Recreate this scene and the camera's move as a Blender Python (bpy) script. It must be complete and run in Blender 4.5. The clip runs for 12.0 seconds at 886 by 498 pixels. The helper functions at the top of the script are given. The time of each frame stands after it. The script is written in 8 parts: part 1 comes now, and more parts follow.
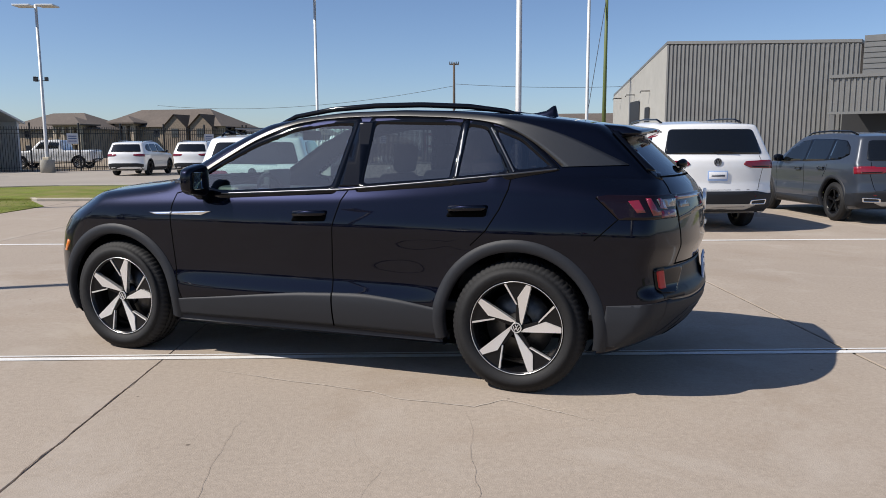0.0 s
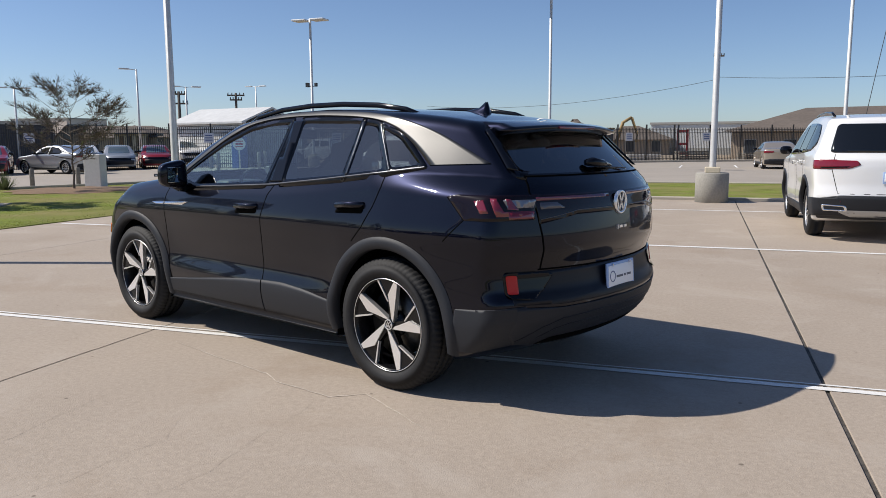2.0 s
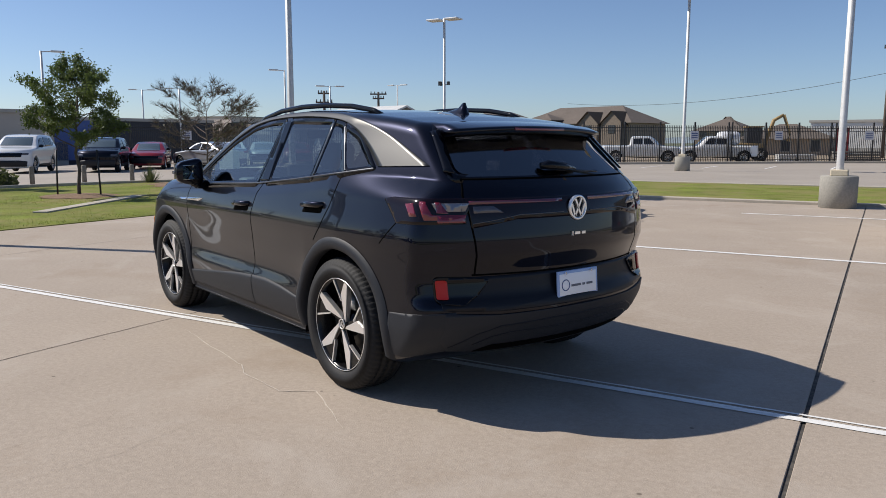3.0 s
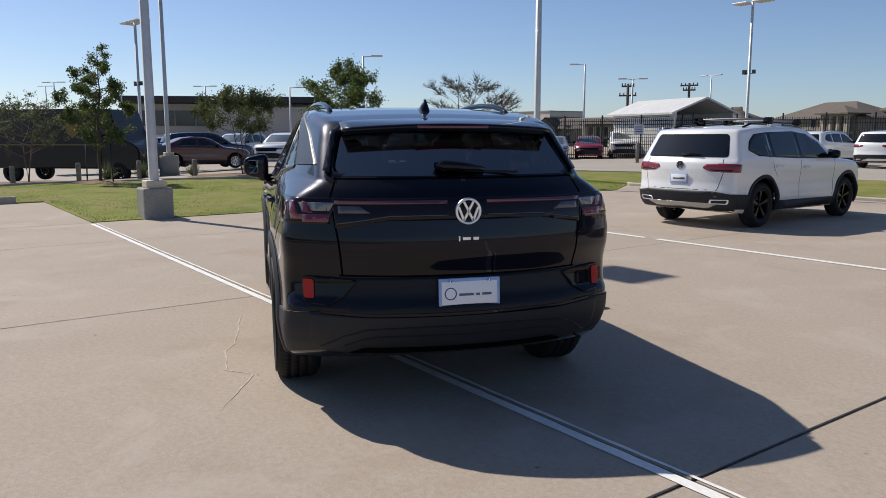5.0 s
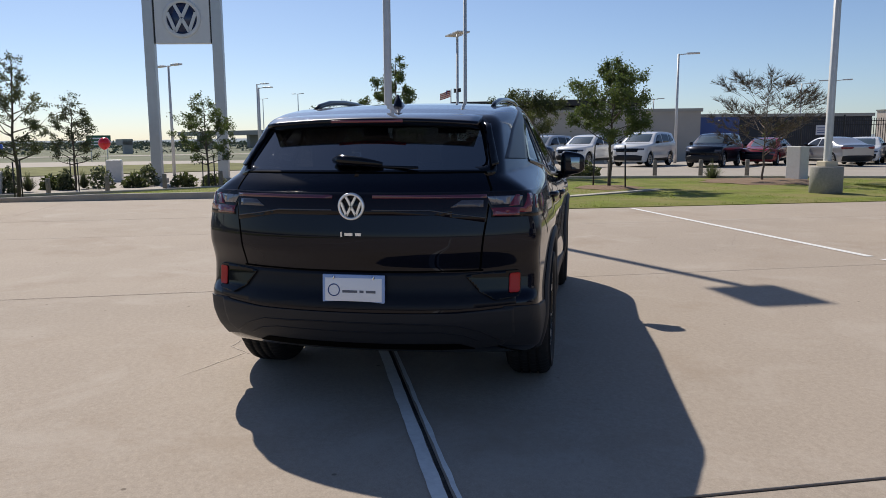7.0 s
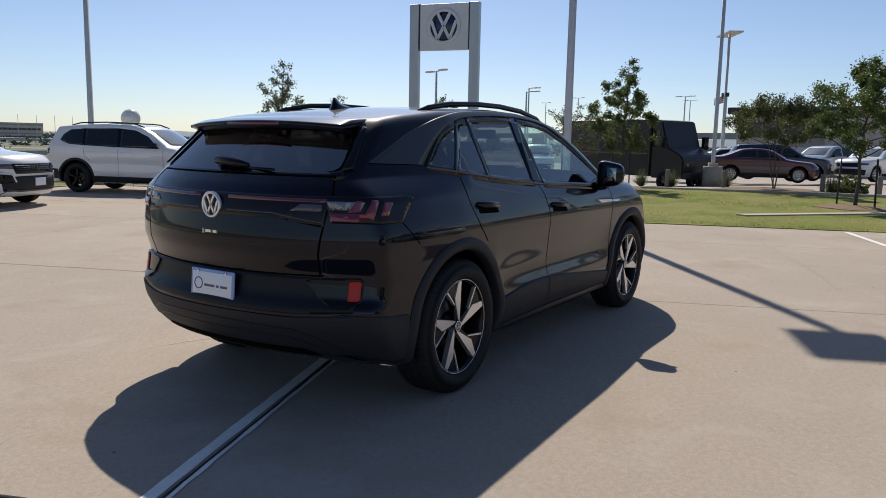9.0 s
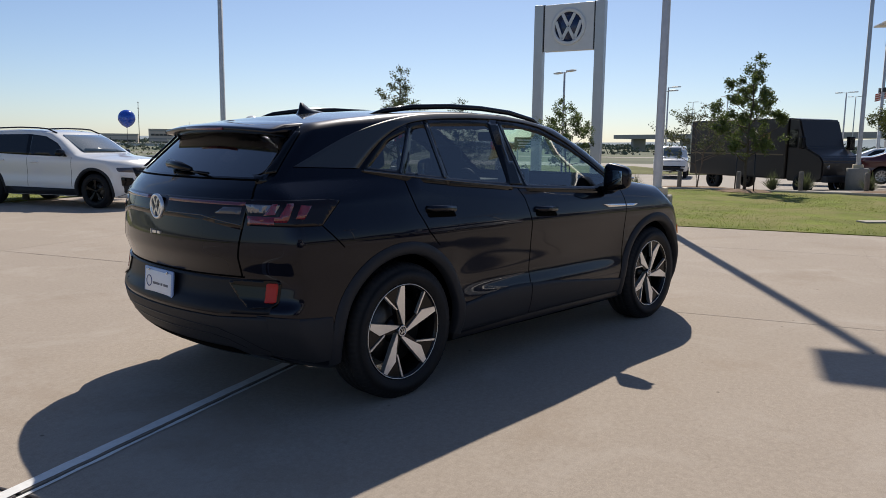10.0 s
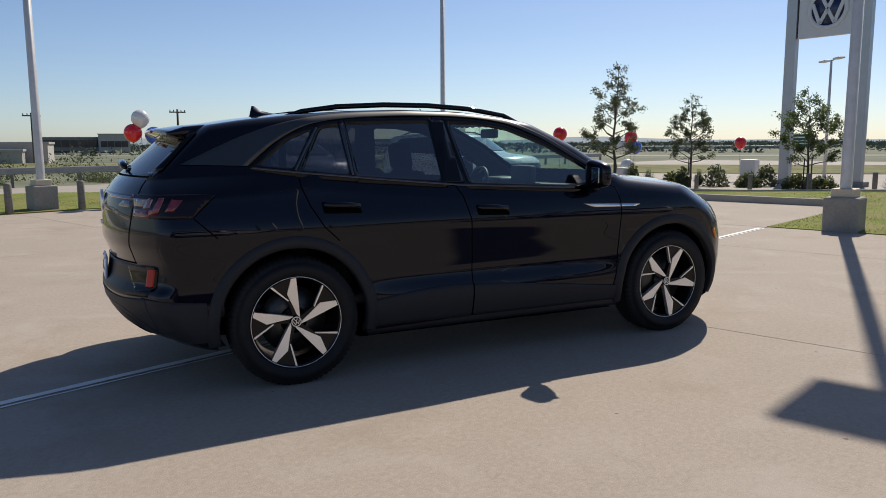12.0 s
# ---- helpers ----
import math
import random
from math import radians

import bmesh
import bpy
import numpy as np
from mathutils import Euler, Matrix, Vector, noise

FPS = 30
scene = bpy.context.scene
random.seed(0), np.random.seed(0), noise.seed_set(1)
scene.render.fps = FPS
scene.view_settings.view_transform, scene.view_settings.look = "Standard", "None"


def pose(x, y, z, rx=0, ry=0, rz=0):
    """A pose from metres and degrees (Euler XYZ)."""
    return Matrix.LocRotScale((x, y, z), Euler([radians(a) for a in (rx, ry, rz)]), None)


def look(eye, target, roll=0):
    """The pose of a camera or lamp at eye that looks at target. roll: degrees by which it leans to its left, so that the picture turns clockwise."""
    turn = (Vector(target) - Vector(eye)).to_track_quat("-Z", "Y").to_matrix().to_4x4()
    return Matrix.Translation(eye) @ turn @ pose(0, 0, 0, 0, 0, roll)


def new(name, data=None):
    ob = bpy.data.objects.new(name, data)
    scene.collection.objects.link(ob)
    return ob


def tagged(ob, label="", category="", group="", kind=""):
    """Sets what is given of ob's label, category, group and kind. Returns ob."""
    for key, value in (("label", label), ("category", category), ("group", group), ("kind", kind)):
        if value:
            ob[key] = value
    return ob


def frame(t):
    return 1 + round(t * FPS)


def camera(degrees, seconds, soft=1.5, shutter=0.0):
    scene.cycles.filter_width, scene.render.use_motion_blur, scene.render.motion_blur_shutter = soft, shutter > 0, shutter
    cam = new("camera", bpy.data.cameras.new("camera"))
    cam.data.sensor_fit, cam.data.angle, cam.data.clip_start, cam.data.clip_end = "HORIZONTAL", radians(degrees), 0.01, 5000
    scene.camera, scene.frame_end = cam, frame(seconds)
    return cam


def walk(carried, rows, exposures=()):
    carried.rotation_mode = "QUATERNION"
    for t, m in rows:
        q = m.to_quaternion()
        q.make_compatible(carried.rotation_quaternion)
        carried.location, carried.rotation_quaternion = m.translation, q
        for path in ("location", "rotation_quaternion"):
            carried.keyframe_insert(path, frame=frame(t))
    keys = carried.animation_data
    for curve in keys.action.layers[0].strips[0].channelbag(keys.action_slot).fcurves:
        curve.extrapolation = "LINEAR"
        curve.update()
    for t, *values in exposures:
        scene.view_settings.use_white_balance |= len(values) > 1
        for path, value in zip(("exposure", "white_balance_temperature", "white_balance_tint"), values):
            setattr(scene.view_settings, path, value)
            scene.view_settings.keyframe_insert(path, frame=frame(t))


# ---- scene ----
PATH = [
    (0, (2.413, -4.864, 1.37), (1.729, -3.004, 1.098), -0.2),
    (0.5, (2.862, -4.649, 1.365), (2.03, -2.85, 1.096), -0.4),
    (1, (3.395, -4.401, 1.368), (2.392, -2.691, 1.1), -0.5),
    (1.5, (3.821, -4.158, 1.357), (2.685, -2.534, 1.087), -0.4),
    (2, (4.29, -3.812, 1.362), (3.002, -2.307, 1.087), -0.3),
    (2.5, (4.657, -3.475, 1.368), (3.241, -2.09, 1.088), -0.2),
    (3, (4.989, -3.023, 1.38), (3.438, -1.791, 1.1), -0.0),
    (3.2, (5.098, -2.832, 1.371), (3.499, -1.663, 1.092), -0.1),
    (4.8, (5.769, -1.238, 1.366), (3.876, -0.661, 1.077), -0.0),
    (5, (5.847, -1.029, 1.402), (3.931, -0.539, 1.107), -0.1),
    (5.5, (5.884, -0.513, 1.379), (3.926, -0.227, 1.09), -0.2),
    (6, (5.872, 0.057, 1.373), (3.895, 0.114, 1.078), -0.1),
    (6.5, (5.864, 0.571, 1.367), (3.892, 0.415, 1.073), -0.2),
    (7, (5.773, 1.123, 1.35), (3.83, 0.742, 1.066), -0.4),
    (7.5, (5.607, 1.588, 1.358), (3.708, 1.024, 1.079), -0.3),
    (7.7, (5.536, 1.809, 1.357), (3.663, 1.165, 1.079), -0.0),
    (9.3, (4.668, 3.223, 1.378), (3.057, 2.072, 1.099), 1.0),
    (9.5, (4.523, 3.375, 1.387), (2.957, 2.163, 1.108), 0.8),
    (10, (4.164, 3.814, 1.388), (2.724, 2.453, 1.11), 0.7),
    (10.5, (3.802, 4.157, 1.389), (2.482, 2.681, 1.109), 0.6),
    (11, (3.379, 4.531, 1.373), (2.206, 2.934, 1.098), -0.0),
    (11.5, (2.972, 4.797, 1.364), (1.935, 3.109, 1.089), -0.3),
    (12, (2.484, 5.042, 1.369), (1.612, 3.264, 1.093), -0.3),
]
EXPOSURES = [(0.0, 0.10, 6620, 10), (3.2, 0.02, 6660, 10), (5.0, -0.02, 6720, 10), (7.7, -0.06, 6800, 10), (9.5, -0.08, 6880, 10), (12.0, -0.06, 6880, 10)]
cam = camera(60.9, 12.0, soft=0.9)
walk(cam, [(t, look(eye, target, roll)) for t, eye, target, roll in PATH], EXPOSURES)

# ---- light ----
SUN_EL, SUN_AZ = 44.8, 37.7          # elevation, and the way in which shadows fall, in degrees
world = bpy.data.worlds.new("world")
scene.world = world
world.use_nodes = True
wn = world.node_tree
sky = wn.nodes.new("ShaderNodeTexSky")
sky.sky_type = "NISHITA"
sky.sun_disc = False
sky.sun_elevation = radians(SUN_EL)
sky.sun_rotation = radians(232.3)
sky.air_density, sky.dust_density, sky.ozone_density = 0.8, 0.45, 1.6
tone = wn.nodes.new("ShaderNodeVectorMath")
tone.operation, tone.inputs[1].default_value = "MULTIPLY", (0.87, 0.96, 1.12)
wn.links.new(sky.outputs[0], tone.inputs[0])
wn.links.new(tone.outputs[0], wn.nodes["Background"].inputs[0])
wn.nodes["Background"].inputs[1].default_value = 0.098
sun_data = bpy.data.lights.new("sun", "SUN")
sun_data.energy, sun_data.angle, sun_data.color = 5.0, radians(0.53), (1.0, 0.95, 0.88)
sun = new("sun", sun_data)
ce = math.cos(radians(SUN_EL))
sun.matrix_world = look((0, 0, 30), (ce * math.cos(radians(SUN_AZ)), ce * math.sin(radians(SUN_AZ)), 30 - math.sin(radians(SUN_EL))))


# ---- materials ----
def mat(name, color, rough=0.5, metal=0.0, var=0.0, scale=20.0, bump=0.0, bscale=200.0, coat=0.0, stain=0.0, sscale=1.2, spec=0.5, tint=None, rnd=0.0, edge=0.0):
    """A principled material with grain, larger stains and relief, laid out in object space metres."""
    m = bpy.data.materials.new(name)
    m.use_nodes = True
    nt = m.node_tree
    b = nt.nodes["Principled BSDF"]
    b.inputs["Roughness"].default_value = rough
    b.inputs["Metallic"].default_value = metal
    b.inputs["Specular IOR Level"].default_value = spec
    b.inputs["Coat Weight"].default_value = coat
    b.inputs["Coat Roughness"].default_value = 0.02
    col = nt.nodes.new("ShaderNodeRGB").outputs[0]
    col.default_value = (*color, 1)
    tc = nt.nodes.new("ShaderNodeTexCoord").outputs["Object"]

    def tex(sc, detail=6.0, rough_=0.6):
        n = nt.nodes.new("ShaderNodeTexNoise")
        n.inputs["Scale"].default_value, n.inputs["Detail"].default_value, n.inputs["Roughness"].default_value = sc, detail, rough_
        nt.links.new(tc, n.inputs["Vector"])
        return n.outputs["Fac"]

    def mul(col, fac, lo, hi, tint=(1, 1, 1)):
        r = nt.nodes.new("ShaderNodeMapRange")
        r.inputs["From Min"].default_value, r.inputs["From Max"].default_value = 0.3, 0.7
        r.inputs["To Min"].default_value, r.inputs["To Max"].default_value = lo, hi
        nt.links.new(fac, r.inputs["Value"])
        x = nt.nodes.new("ShaderNodeVectorMath")
        x.operation = "MULTIPLY"
        nt.links.new(col, x.inputs[0])
        nt.links.new(r.outputs[0], x.inputs[1])
        return x.outputs[0]

    if var:
        col = mul(col, tex(scale), 1 - var, 1 + var)
    if stain:
        col = mul(col, tex(sscale, 4.0, 0.65), 1 - stain, 1 + stain)
    if tint:
        mx = nt.nodes.new("ShaderNodeMix")
        mx.data_type = "RGBA"
        r = nt.nodes.new("ShaderNodeMapRange")
        r.inputs["From Min"].default_value, r.inputs["From Max"].default_value = 0.42, 0.62
        nt.links.new(tex(sscale * 0.6, 5.0), r.inputs["Value"])
        nt.links.new(r.outputs[0], mx.inputs["Factor"])
        nt.links.new(col, mx.inputs["A"])
        mx.inputs["B"].default_value = (*tint, 1)
        col = mx.outputs["Result"]
    if rnd:
        oi = nt.nodes.new("ShaderNodeObjectInfo").outputs["Random"]
        r = nt.nodes.new("ShaderNodeMapRange")
        r.inputs["To Min"].default_value, r.inputs["To Max"].default_value = 1 - rnd, 1 + rnd
        nt.links.new(oi, r.inputs["Value"])
        x = nt.nodes.new("ShaderNodeVectorMath")
        x.operation = "MULTIPLY"
        nt.links.new(col, x.inputs[0])
        nt.links.new(r.outputs[0], x.inputs[1])
        col = x.outputs[0]
    nt.links.new(col, b.inputs["Base Color"])
    if bump:
        bp = nt.nodes.new("ShaderNodeBump")
        bp.inputs["Strength"].default_value, bp.inputs["Distance"].default_value = bump, 0.004
        nt.links.new(tex(bscale, 3.0), bp.inputs["Height"])
        nt.links.new(bp.outputs[0], b.inputs["Normal"])
    return m


def glass(name, tint, ior=1.5):
    """Thin tinted pane: tinted see-through with a clear reflection."""
    m = bpy.data.materials.new(name)
    m.use_nodes = True
    nt = m.node_tree
    nt.nodes.clear()
    out = nt.nodes.new("ShaderNodeOutputMaterial")
    tr = nt.nodes.new("ShaderNodeBsdfTransparent")
    tr.inputs[0].default_value = (*tint, 1)
    gl = nt.nodes.new("ShaderNodeBsdfGlossy")
    gl.inputs["Roughness"].default_value = 0.01
    lw = nt.nodes.new("ShaderNodeLayerWeight")
    lw.inputs[0].default_value = 0.5
    p5 = nt.nodes.new("ShaderNodeMath")
    p5.operation, p5.inputs[1].default_value = "POWER", 5.0
    nt.links.new(lw.outputs["Facing"], p5.inputs[0])
    fr = nt.nodes.new("ShaderNodeMath")
    f0 = ((ior - 1) / (ior + 1)) ** 2 * 1.9
    fr.operation, fr.inputs[1].default_value, fr.inputs[2].default_value = "MULTIPLY_ADD", 1 - f0, f0
    nt.links.new(p5.outputs[0], fr.inputs[0])
    mx = nt.nodes.new("ShaderNodeMixShader")
    nt.links.new(fr.outputs[0], mx.inputs[0])
    nt.links.new(tr.outputs[0], mx.inputs[1])
    nt.links.new(gl.outputs[0], mx.inputs[2])
    nt.links.new(mx.outputs[0], out.inputs[0])
    return m


M_BLACK = mat("black_metallic_paint", (0.0038, 0.0046, 0.0120), 0.34, 0.85, coat=1.0, spec=0.0)
M_BLACK.node_tree.nodes["Principled BSDF"].inputs["Coat IOR"].default_value = 1.38
M_WHITE = mat("white_paint", (0.78, 0.78, 0.77), 0.28, coat=1.0)
M_GREY = mat("grey_paint", (0.04, 0.05, 0.07), 0.35, 0.2, coat=0.6)
M_SILVERP = mat("silver_paint", (0.42, 0.43, 0.44), 0.3, 0.5, coat=1.0)
M_BEIGEP = mat("champagne_paint", (0.36, 0.31, 0.25), 0.3, 0.4, coat=1.0)
M_REDP = mat("red_paint", (0.26, 0.010, 0.016), 0.28, 0.0, coat=1.0)
M_MAROON = mat("maroon_paint", (0.075, 0.005, 0.013), 0.28, 0.0, coat=1.0)
M_NAVY = mat("navy_paint", (0.012, 0.018, 0.04), 0.28, 0.2, coat=1.0)
M_BROWN = mat("brown_paint", (0.013, 0.008, 0.006), 0.4, 0.0, coat=0.2)
M_ARCH = mat("roof_arch_silver", (0.095, 0.094, 0.092), 0.37, 0.95)
M_CLAD = mat("textured_plastic", (0.019, 0.021, 0.026), 0.55, spec=0.3, var=0.08, scale=400, bump=0.1, bscale=900)
M_BUMPER = mat("satin_bumper", (0.0075, 0.0088, 0.0135), 0.4, spec=0.25, var=0.05, scale=300)
M_PIANO = mat("piano_black", (0.0025, 0.003, 0.0055), 0.06, spec=0.3)
M_RUBBER = mat("tyre_rubber", (0.012, 0.012, 0.013), 0.7, spec=0.35, var=0.2, scale=60, bump=0.15, bscale=400)
M_SEAM = mat("shut_line", (0.0015, 0.0015, 0.0015), 0.9, spec=0.05)
M_ALLOY = mat("machined_alloy", (0.90, 0.89, 0.88), 0.30, 0.8, var=0.03, scale=300)
M_RIM = mat("gloss_black_rim", (0.005, 0.005, 0.006), 0.25, spec=0.3)
M_BRAKE = mat("brake_steel", (0.08, 0.078, 0.075), 0.4, 0.9, var=0.2, scale=40)
M_CHROME = mat("chrome", (0.82, 0.83, 0.85), 0.08, 1.0)
M_SATIN = mat("satin_chrome", (0.105, 0.108, 0.118), 0.34, 1.0)
M_LAMPDULL = mat("lamp_unlit_strip", (0.11, 0.018, 0.035), 0.15, coat=1.0)
M_LAMPRED = mat("lamp_red", (0.16, 0.007, 0.018), 0.12, coat=1.0)
M_TAIL = mat("tail_lens", (0.20, 0.008, 0.018), 0.12, coat=0.6)
M_LAMPGREY = mat("lamp_grey_lens", (0.075, 0.075, 0.09), 0.1, coat=0.6)
M_BADGE = mat("badge_dark_chrome", (0.25, 0.25, 0.26), 0.25, 0.8)
M_LAMPDARK = mat("lamp_smoked", (0.006, 0.0022, 0.0038), 0.08, spec=0.35)
M_LAMPCLEAR = mat("lamp_clear", (0.17, 0.18, 0.21), 0.1, 0.5, coat=1.0)
M_AMBER = mat("amber_marker", (0.85, 0.22, 0.01), 0.2, coat=1.0)
M_REFLECTOR = mat("red_reflector", (0.44, 0.010, 0.008), 0.3, var=0.1, scale=300, coat=0.15, spec=0.3)
M_INTERIOR = mat("interior_cloth", (0.02, 0.021, 0.024), 0.75, var=0.15, scale=120)
M_DASH = mat("dash_plastic", (0.045, 0.046, 0.05), 0.55, var=0.05, scale=200)
M_LININGD = mat("lining_grey", (0.035, 0.036, 0.038), 0.75, var=0.1, scale=120)
M_MIRROR = mat("mirror_glass", (0.34, 0.38, 0.38), 0.03, 1.0)
M_PLATEW = mat("plate_white", (0.90, 0.91, 0.93), 0.35)
M_PLATEB = mat("plate_frame_blue", (0.33, 0.46, 0.72), 0.35)
M_INKBLUE = mat("ink_blue", (0.015, 0.05, 0.2), 0.4)
M_INKGREY = mat("ink_grey", (0.12, 0.13, 0.16), 0.5)
M_DARKGLASS = mat("privacy_glass", (0.006, 0.007, 0.008), 0.03, spec=0.7)
# teal base colour stands in for reflected sky and a light interior
M_WIND = mat("windscreen_glass", (0.075, 0.10, 0.105), 0.03, spec=0.9, coat=1.0)
M_GLASS = glass("clear_glass", (0.82, 1.0, 0.95), 1.95)
M_TINT = glass("tinted_glass", (0.19, 0.195, 0.21), 1.85)
M_REARGLASS = glass("rear_glass", (0.09, 0.095, 0.105), 2.1)


def leafmat(name, color, through_, var=0.35, scale=1.5):
    """Leaves: a matt face that lets part of the light through."""
    m = mat(name, color, 0.55, var=var, scale=scale, spec=0.35)
    nt = m.node_tree
    b, out = nt.nodes["Principled BSDF"], nt.nodes["Material Output"]
    tr = nt.nodes.new("ShaderNodeBsdfTranslucent")
    tr.inputs[0].default_value = (*through_, 1)
    mx = nt.nodes.new("ShaderNodeMixShader")
    mx.inputs[0].default_value = 0.38
    nt.links.new(b.outputs[0], mx.inputs[1])
    nt.links.new(tr.outputs[0], mx.inputs[2])
    nt.links.new(mx.outputs[0], out.inputs[0])
    return m


# ---- building helpers ----
def part(name, bm, material, parent, label="", smooth=True, m=None):
    """Links a bmesh as one mesh object under a thing or a part."""
    me = bpy.data.meshes.new(name)
    bm.to_mesh(me)
    bm.free()
    return part_mesh(name, me, material, parent, label, smooth, m)


def part_mesh(name, me, material, parent, label="", smooth=True, m=None):
    if material and not me.materials:
        me.materials.append(material)
    if smooth:
        me.shade_smooth()
    ob = new(name, me)
    ob.parent = parent
    if m is not None:
        ob.matrix_basis = m
    if label:
        tagged(ob, label)
    return ob


def thing(name, label, category, group="", m=None):
    e = new(name)
    if m is not None:
        e.matrix_basis = m
    return tagged(e, label, category, group)


def box(bm, x0, x1, y0, y1, z0, z1, bevel=0.0, m=None):
    r = bmesh.ops.create_cube(bm, size=1.0)
    vs = r["verts"]
    for v in vs:
        v.co = Vector(((x0 + x1) / 2 + v.co.x * (x1 - x0), (y0 + y1) / 2 + v.co.y * (y1 - y0), (z0 + z1) / 2 + v.co.z * (z1 - z0)))
    if bevel:
        es = list({e for v in vs for e in v.link_edges})
        out = bmesh.ops.bevel(bm, geom=es, offset=bevel, segments=2, affect="EDGES", profile=0.5)
        vs = list({v for f in out["faces"] for v in f.verts} | {v for v in vs if v.is_valid})
    if m is not None:
        bmesh.ops.transform(bm, matrix=m, verts=vs)
    return bm


def tube(bm, pts, radii, seg=10, cap=True):
    """A round bar through pts with a radius at each."""
    rings = []
    n = len(pts)
    for i, p in enumerate(pts):
        p = Vector(p)
        d = (Vector(pts[min(i + 1, n - 1)]) - Vector(pts[max(i - 1, 0)])).normalized()
        a = d.orthogonal().normalized() if abs(d.z) > 0.99 or i == 0 and n == 2 else d.cross(Vector((0, 0, 1))).normalized()
        if a.length < 0.5:
            a = d.orthogonal().normalized()
        b = d.cross(a)
        r = radii[i] if isinstance(radii, (list, tuple)) else radii
        rings.append([bm.verts.new(p + r * (math.cos(2 * math.pi * k / seg) * a + math.sin(2 * math.pi * k / seg) * b)) for k in range(seg)])
    for r0, r1 in zip(rings, rings[1:]):
        for k in range(seg):
            bm.faces.new((r0[k], r0[(k + 1) % seg], r1[(k + 1) % seg], r1[k]))
    if cap:
        bm.faces.new(rings[0][::-1])
        bm.faces.new(rings[-1])
    return bm


def lathe(bm, profile, axis="y", seg=48, closed=False):
    """Turns a profile of (radius, along) about an axis."""
    rings = []
    for r, h in profile:
        ring = []
        for k in range(seg):
            a = 2 * math.pi * k / seg
            c, s = r * math.cos(a), r * math.sin(a)
            ring.append(bm.verts.new((c, h, s) if axis == "y" else (c, s, h)))
        rings.append(ring)
    pairs = list(zip(rings, rings[1:]))
    if closed:
        pairs.append((rings[-1], rings[0]))
    for r0, r1 in pairs:
        for k in range(seg):
            bm.faces.new((r0[k], r0[(k + 1) % seg], r1[(k + 1) % seg], r1[k]))
    bmesh.ops.recalc_face_normals(bm, faces=bm.faces)
    return bm


def slab(bm, outline, z0, z1, m=None):
    """An upright prism over a plan outline (or, with m, in any plane)."""
    lo = [bm.verts.new((x, y, z0)) for x, y in outline]
    hi = [bm.verts.new((x, y, z1)) for x, y in outline]
    n = len(outline)
    fs = [bm.faces.new(hi), bm.faces.new(lo[::-1])]
    for i in range(n):
        fs.append(bm.faces.new((lo[i], lo[(i + 1) % n], hi[(i + 1) % n], hi[i])))
    bmesh.ops.recalc_face_normals(bm, faces=fs)
    if m is not None:
        bmesh.ops.transform(bm, matrix=m, verts=lo + hi)
    return bm


def from_arrays(name, verts, faces):
    me = bpy.data.meshes.new(name)
    me.from_pydata([tuple(v) for v in np.asarray(verts).tolist()], [], [tuple(f) for f in np.asarray(faces).tolist()])
    me.update()
    return me


def inside(px, pz, poly):
    """Which points lie in a polygon."""
    res = np.zeros(px.shape, bool)
    n = len(poly)
    for i in range(n):
        (x0, z0), (x1, z1) = poly[i], poly[(i + 1) % n]
        if z0 == z1:
            continue
        hit = ((z0 > pz) != (z1 > pz)) & (px < (x1 - x0) * (pz - z0) / (z1 - z0) + x0)
        res ^= hit
    return res


def rounded(poly, r, seg=4):
    """A polygon with its corners rounded."""
    out = []
    n = len(poly)
    for i in range(n):
        p, a, b = (Vector(poly[k]) for k in (i, i - 1, (i + 1) % n))
        da, db = (a - p), (b - p)
        rr = min(r, da.length * 0.45, db.length * 0.45)
        s, e = p + da.normalized() * rr, p + db.normalized() * rr
        for k in range(seg + 1):
            t = k / seg
            q = s * (1 - t) ** 2 + p * 2 * t * (1 - t) + e * t * t
            out.append((q.x, q.y))
    return out


def spread(poly, d):
    """A polygon grown (d > 0) or shrunk along its corner normals."""
    n = len(poly)
    area = sum(poly[i][0] * poly[(i + 1) % n][1] - poly[(i + 1) % n][0] * poly[i][1] for i in range(n))
    sg = 1 if area > 0 else -1
    out = []
    for i in range(n):
        p, a, b = (Vector(poly[k]) for k in (i, i - 1, (i + 1) % n))
        u, w = (p - a).normalized(), (b - p).normalized()
        nu, nw = Vector((u.y, -u.x)) * sg, Vector((w.y, -w.x)) * sg
        nn = nu + nw
        k = d / max(0.5, nn.length_squared / 2)
        out.append(tuple(p + nn * k))
    return out


# ---- vehicles: one smooth shell each, with panels laid on it ----
def curve(pts, soft=0.03, n=700):
    xs, zs = np.array([p[0] for p in pts], float), np.array([p[1] for p in pts], float)
    g = np.linspace(xs[0], xs[-1], n)
    v = np.interp(g, xs, zs)
    k = max(1, int(soft / (g[1] - g[0])))
    if k > 1:
        for _ in range(2):
            pad = np.concatenate([2 * v[0] - v[k:0:-1], v, 2 * v[-1] - v[-2:-k - 2:-1]])
            v = np.convolve(pad, np.ones(2 * k + 1) / (2 * k + 1), "same")[k:-k]
    return lambda q: np.interp(q, g, v)


def smax(a, b, k):
    h = np.maximum(k - np.abs(a - b), 0) / k
    return np.maximum(a, b) + h * h * k / 4


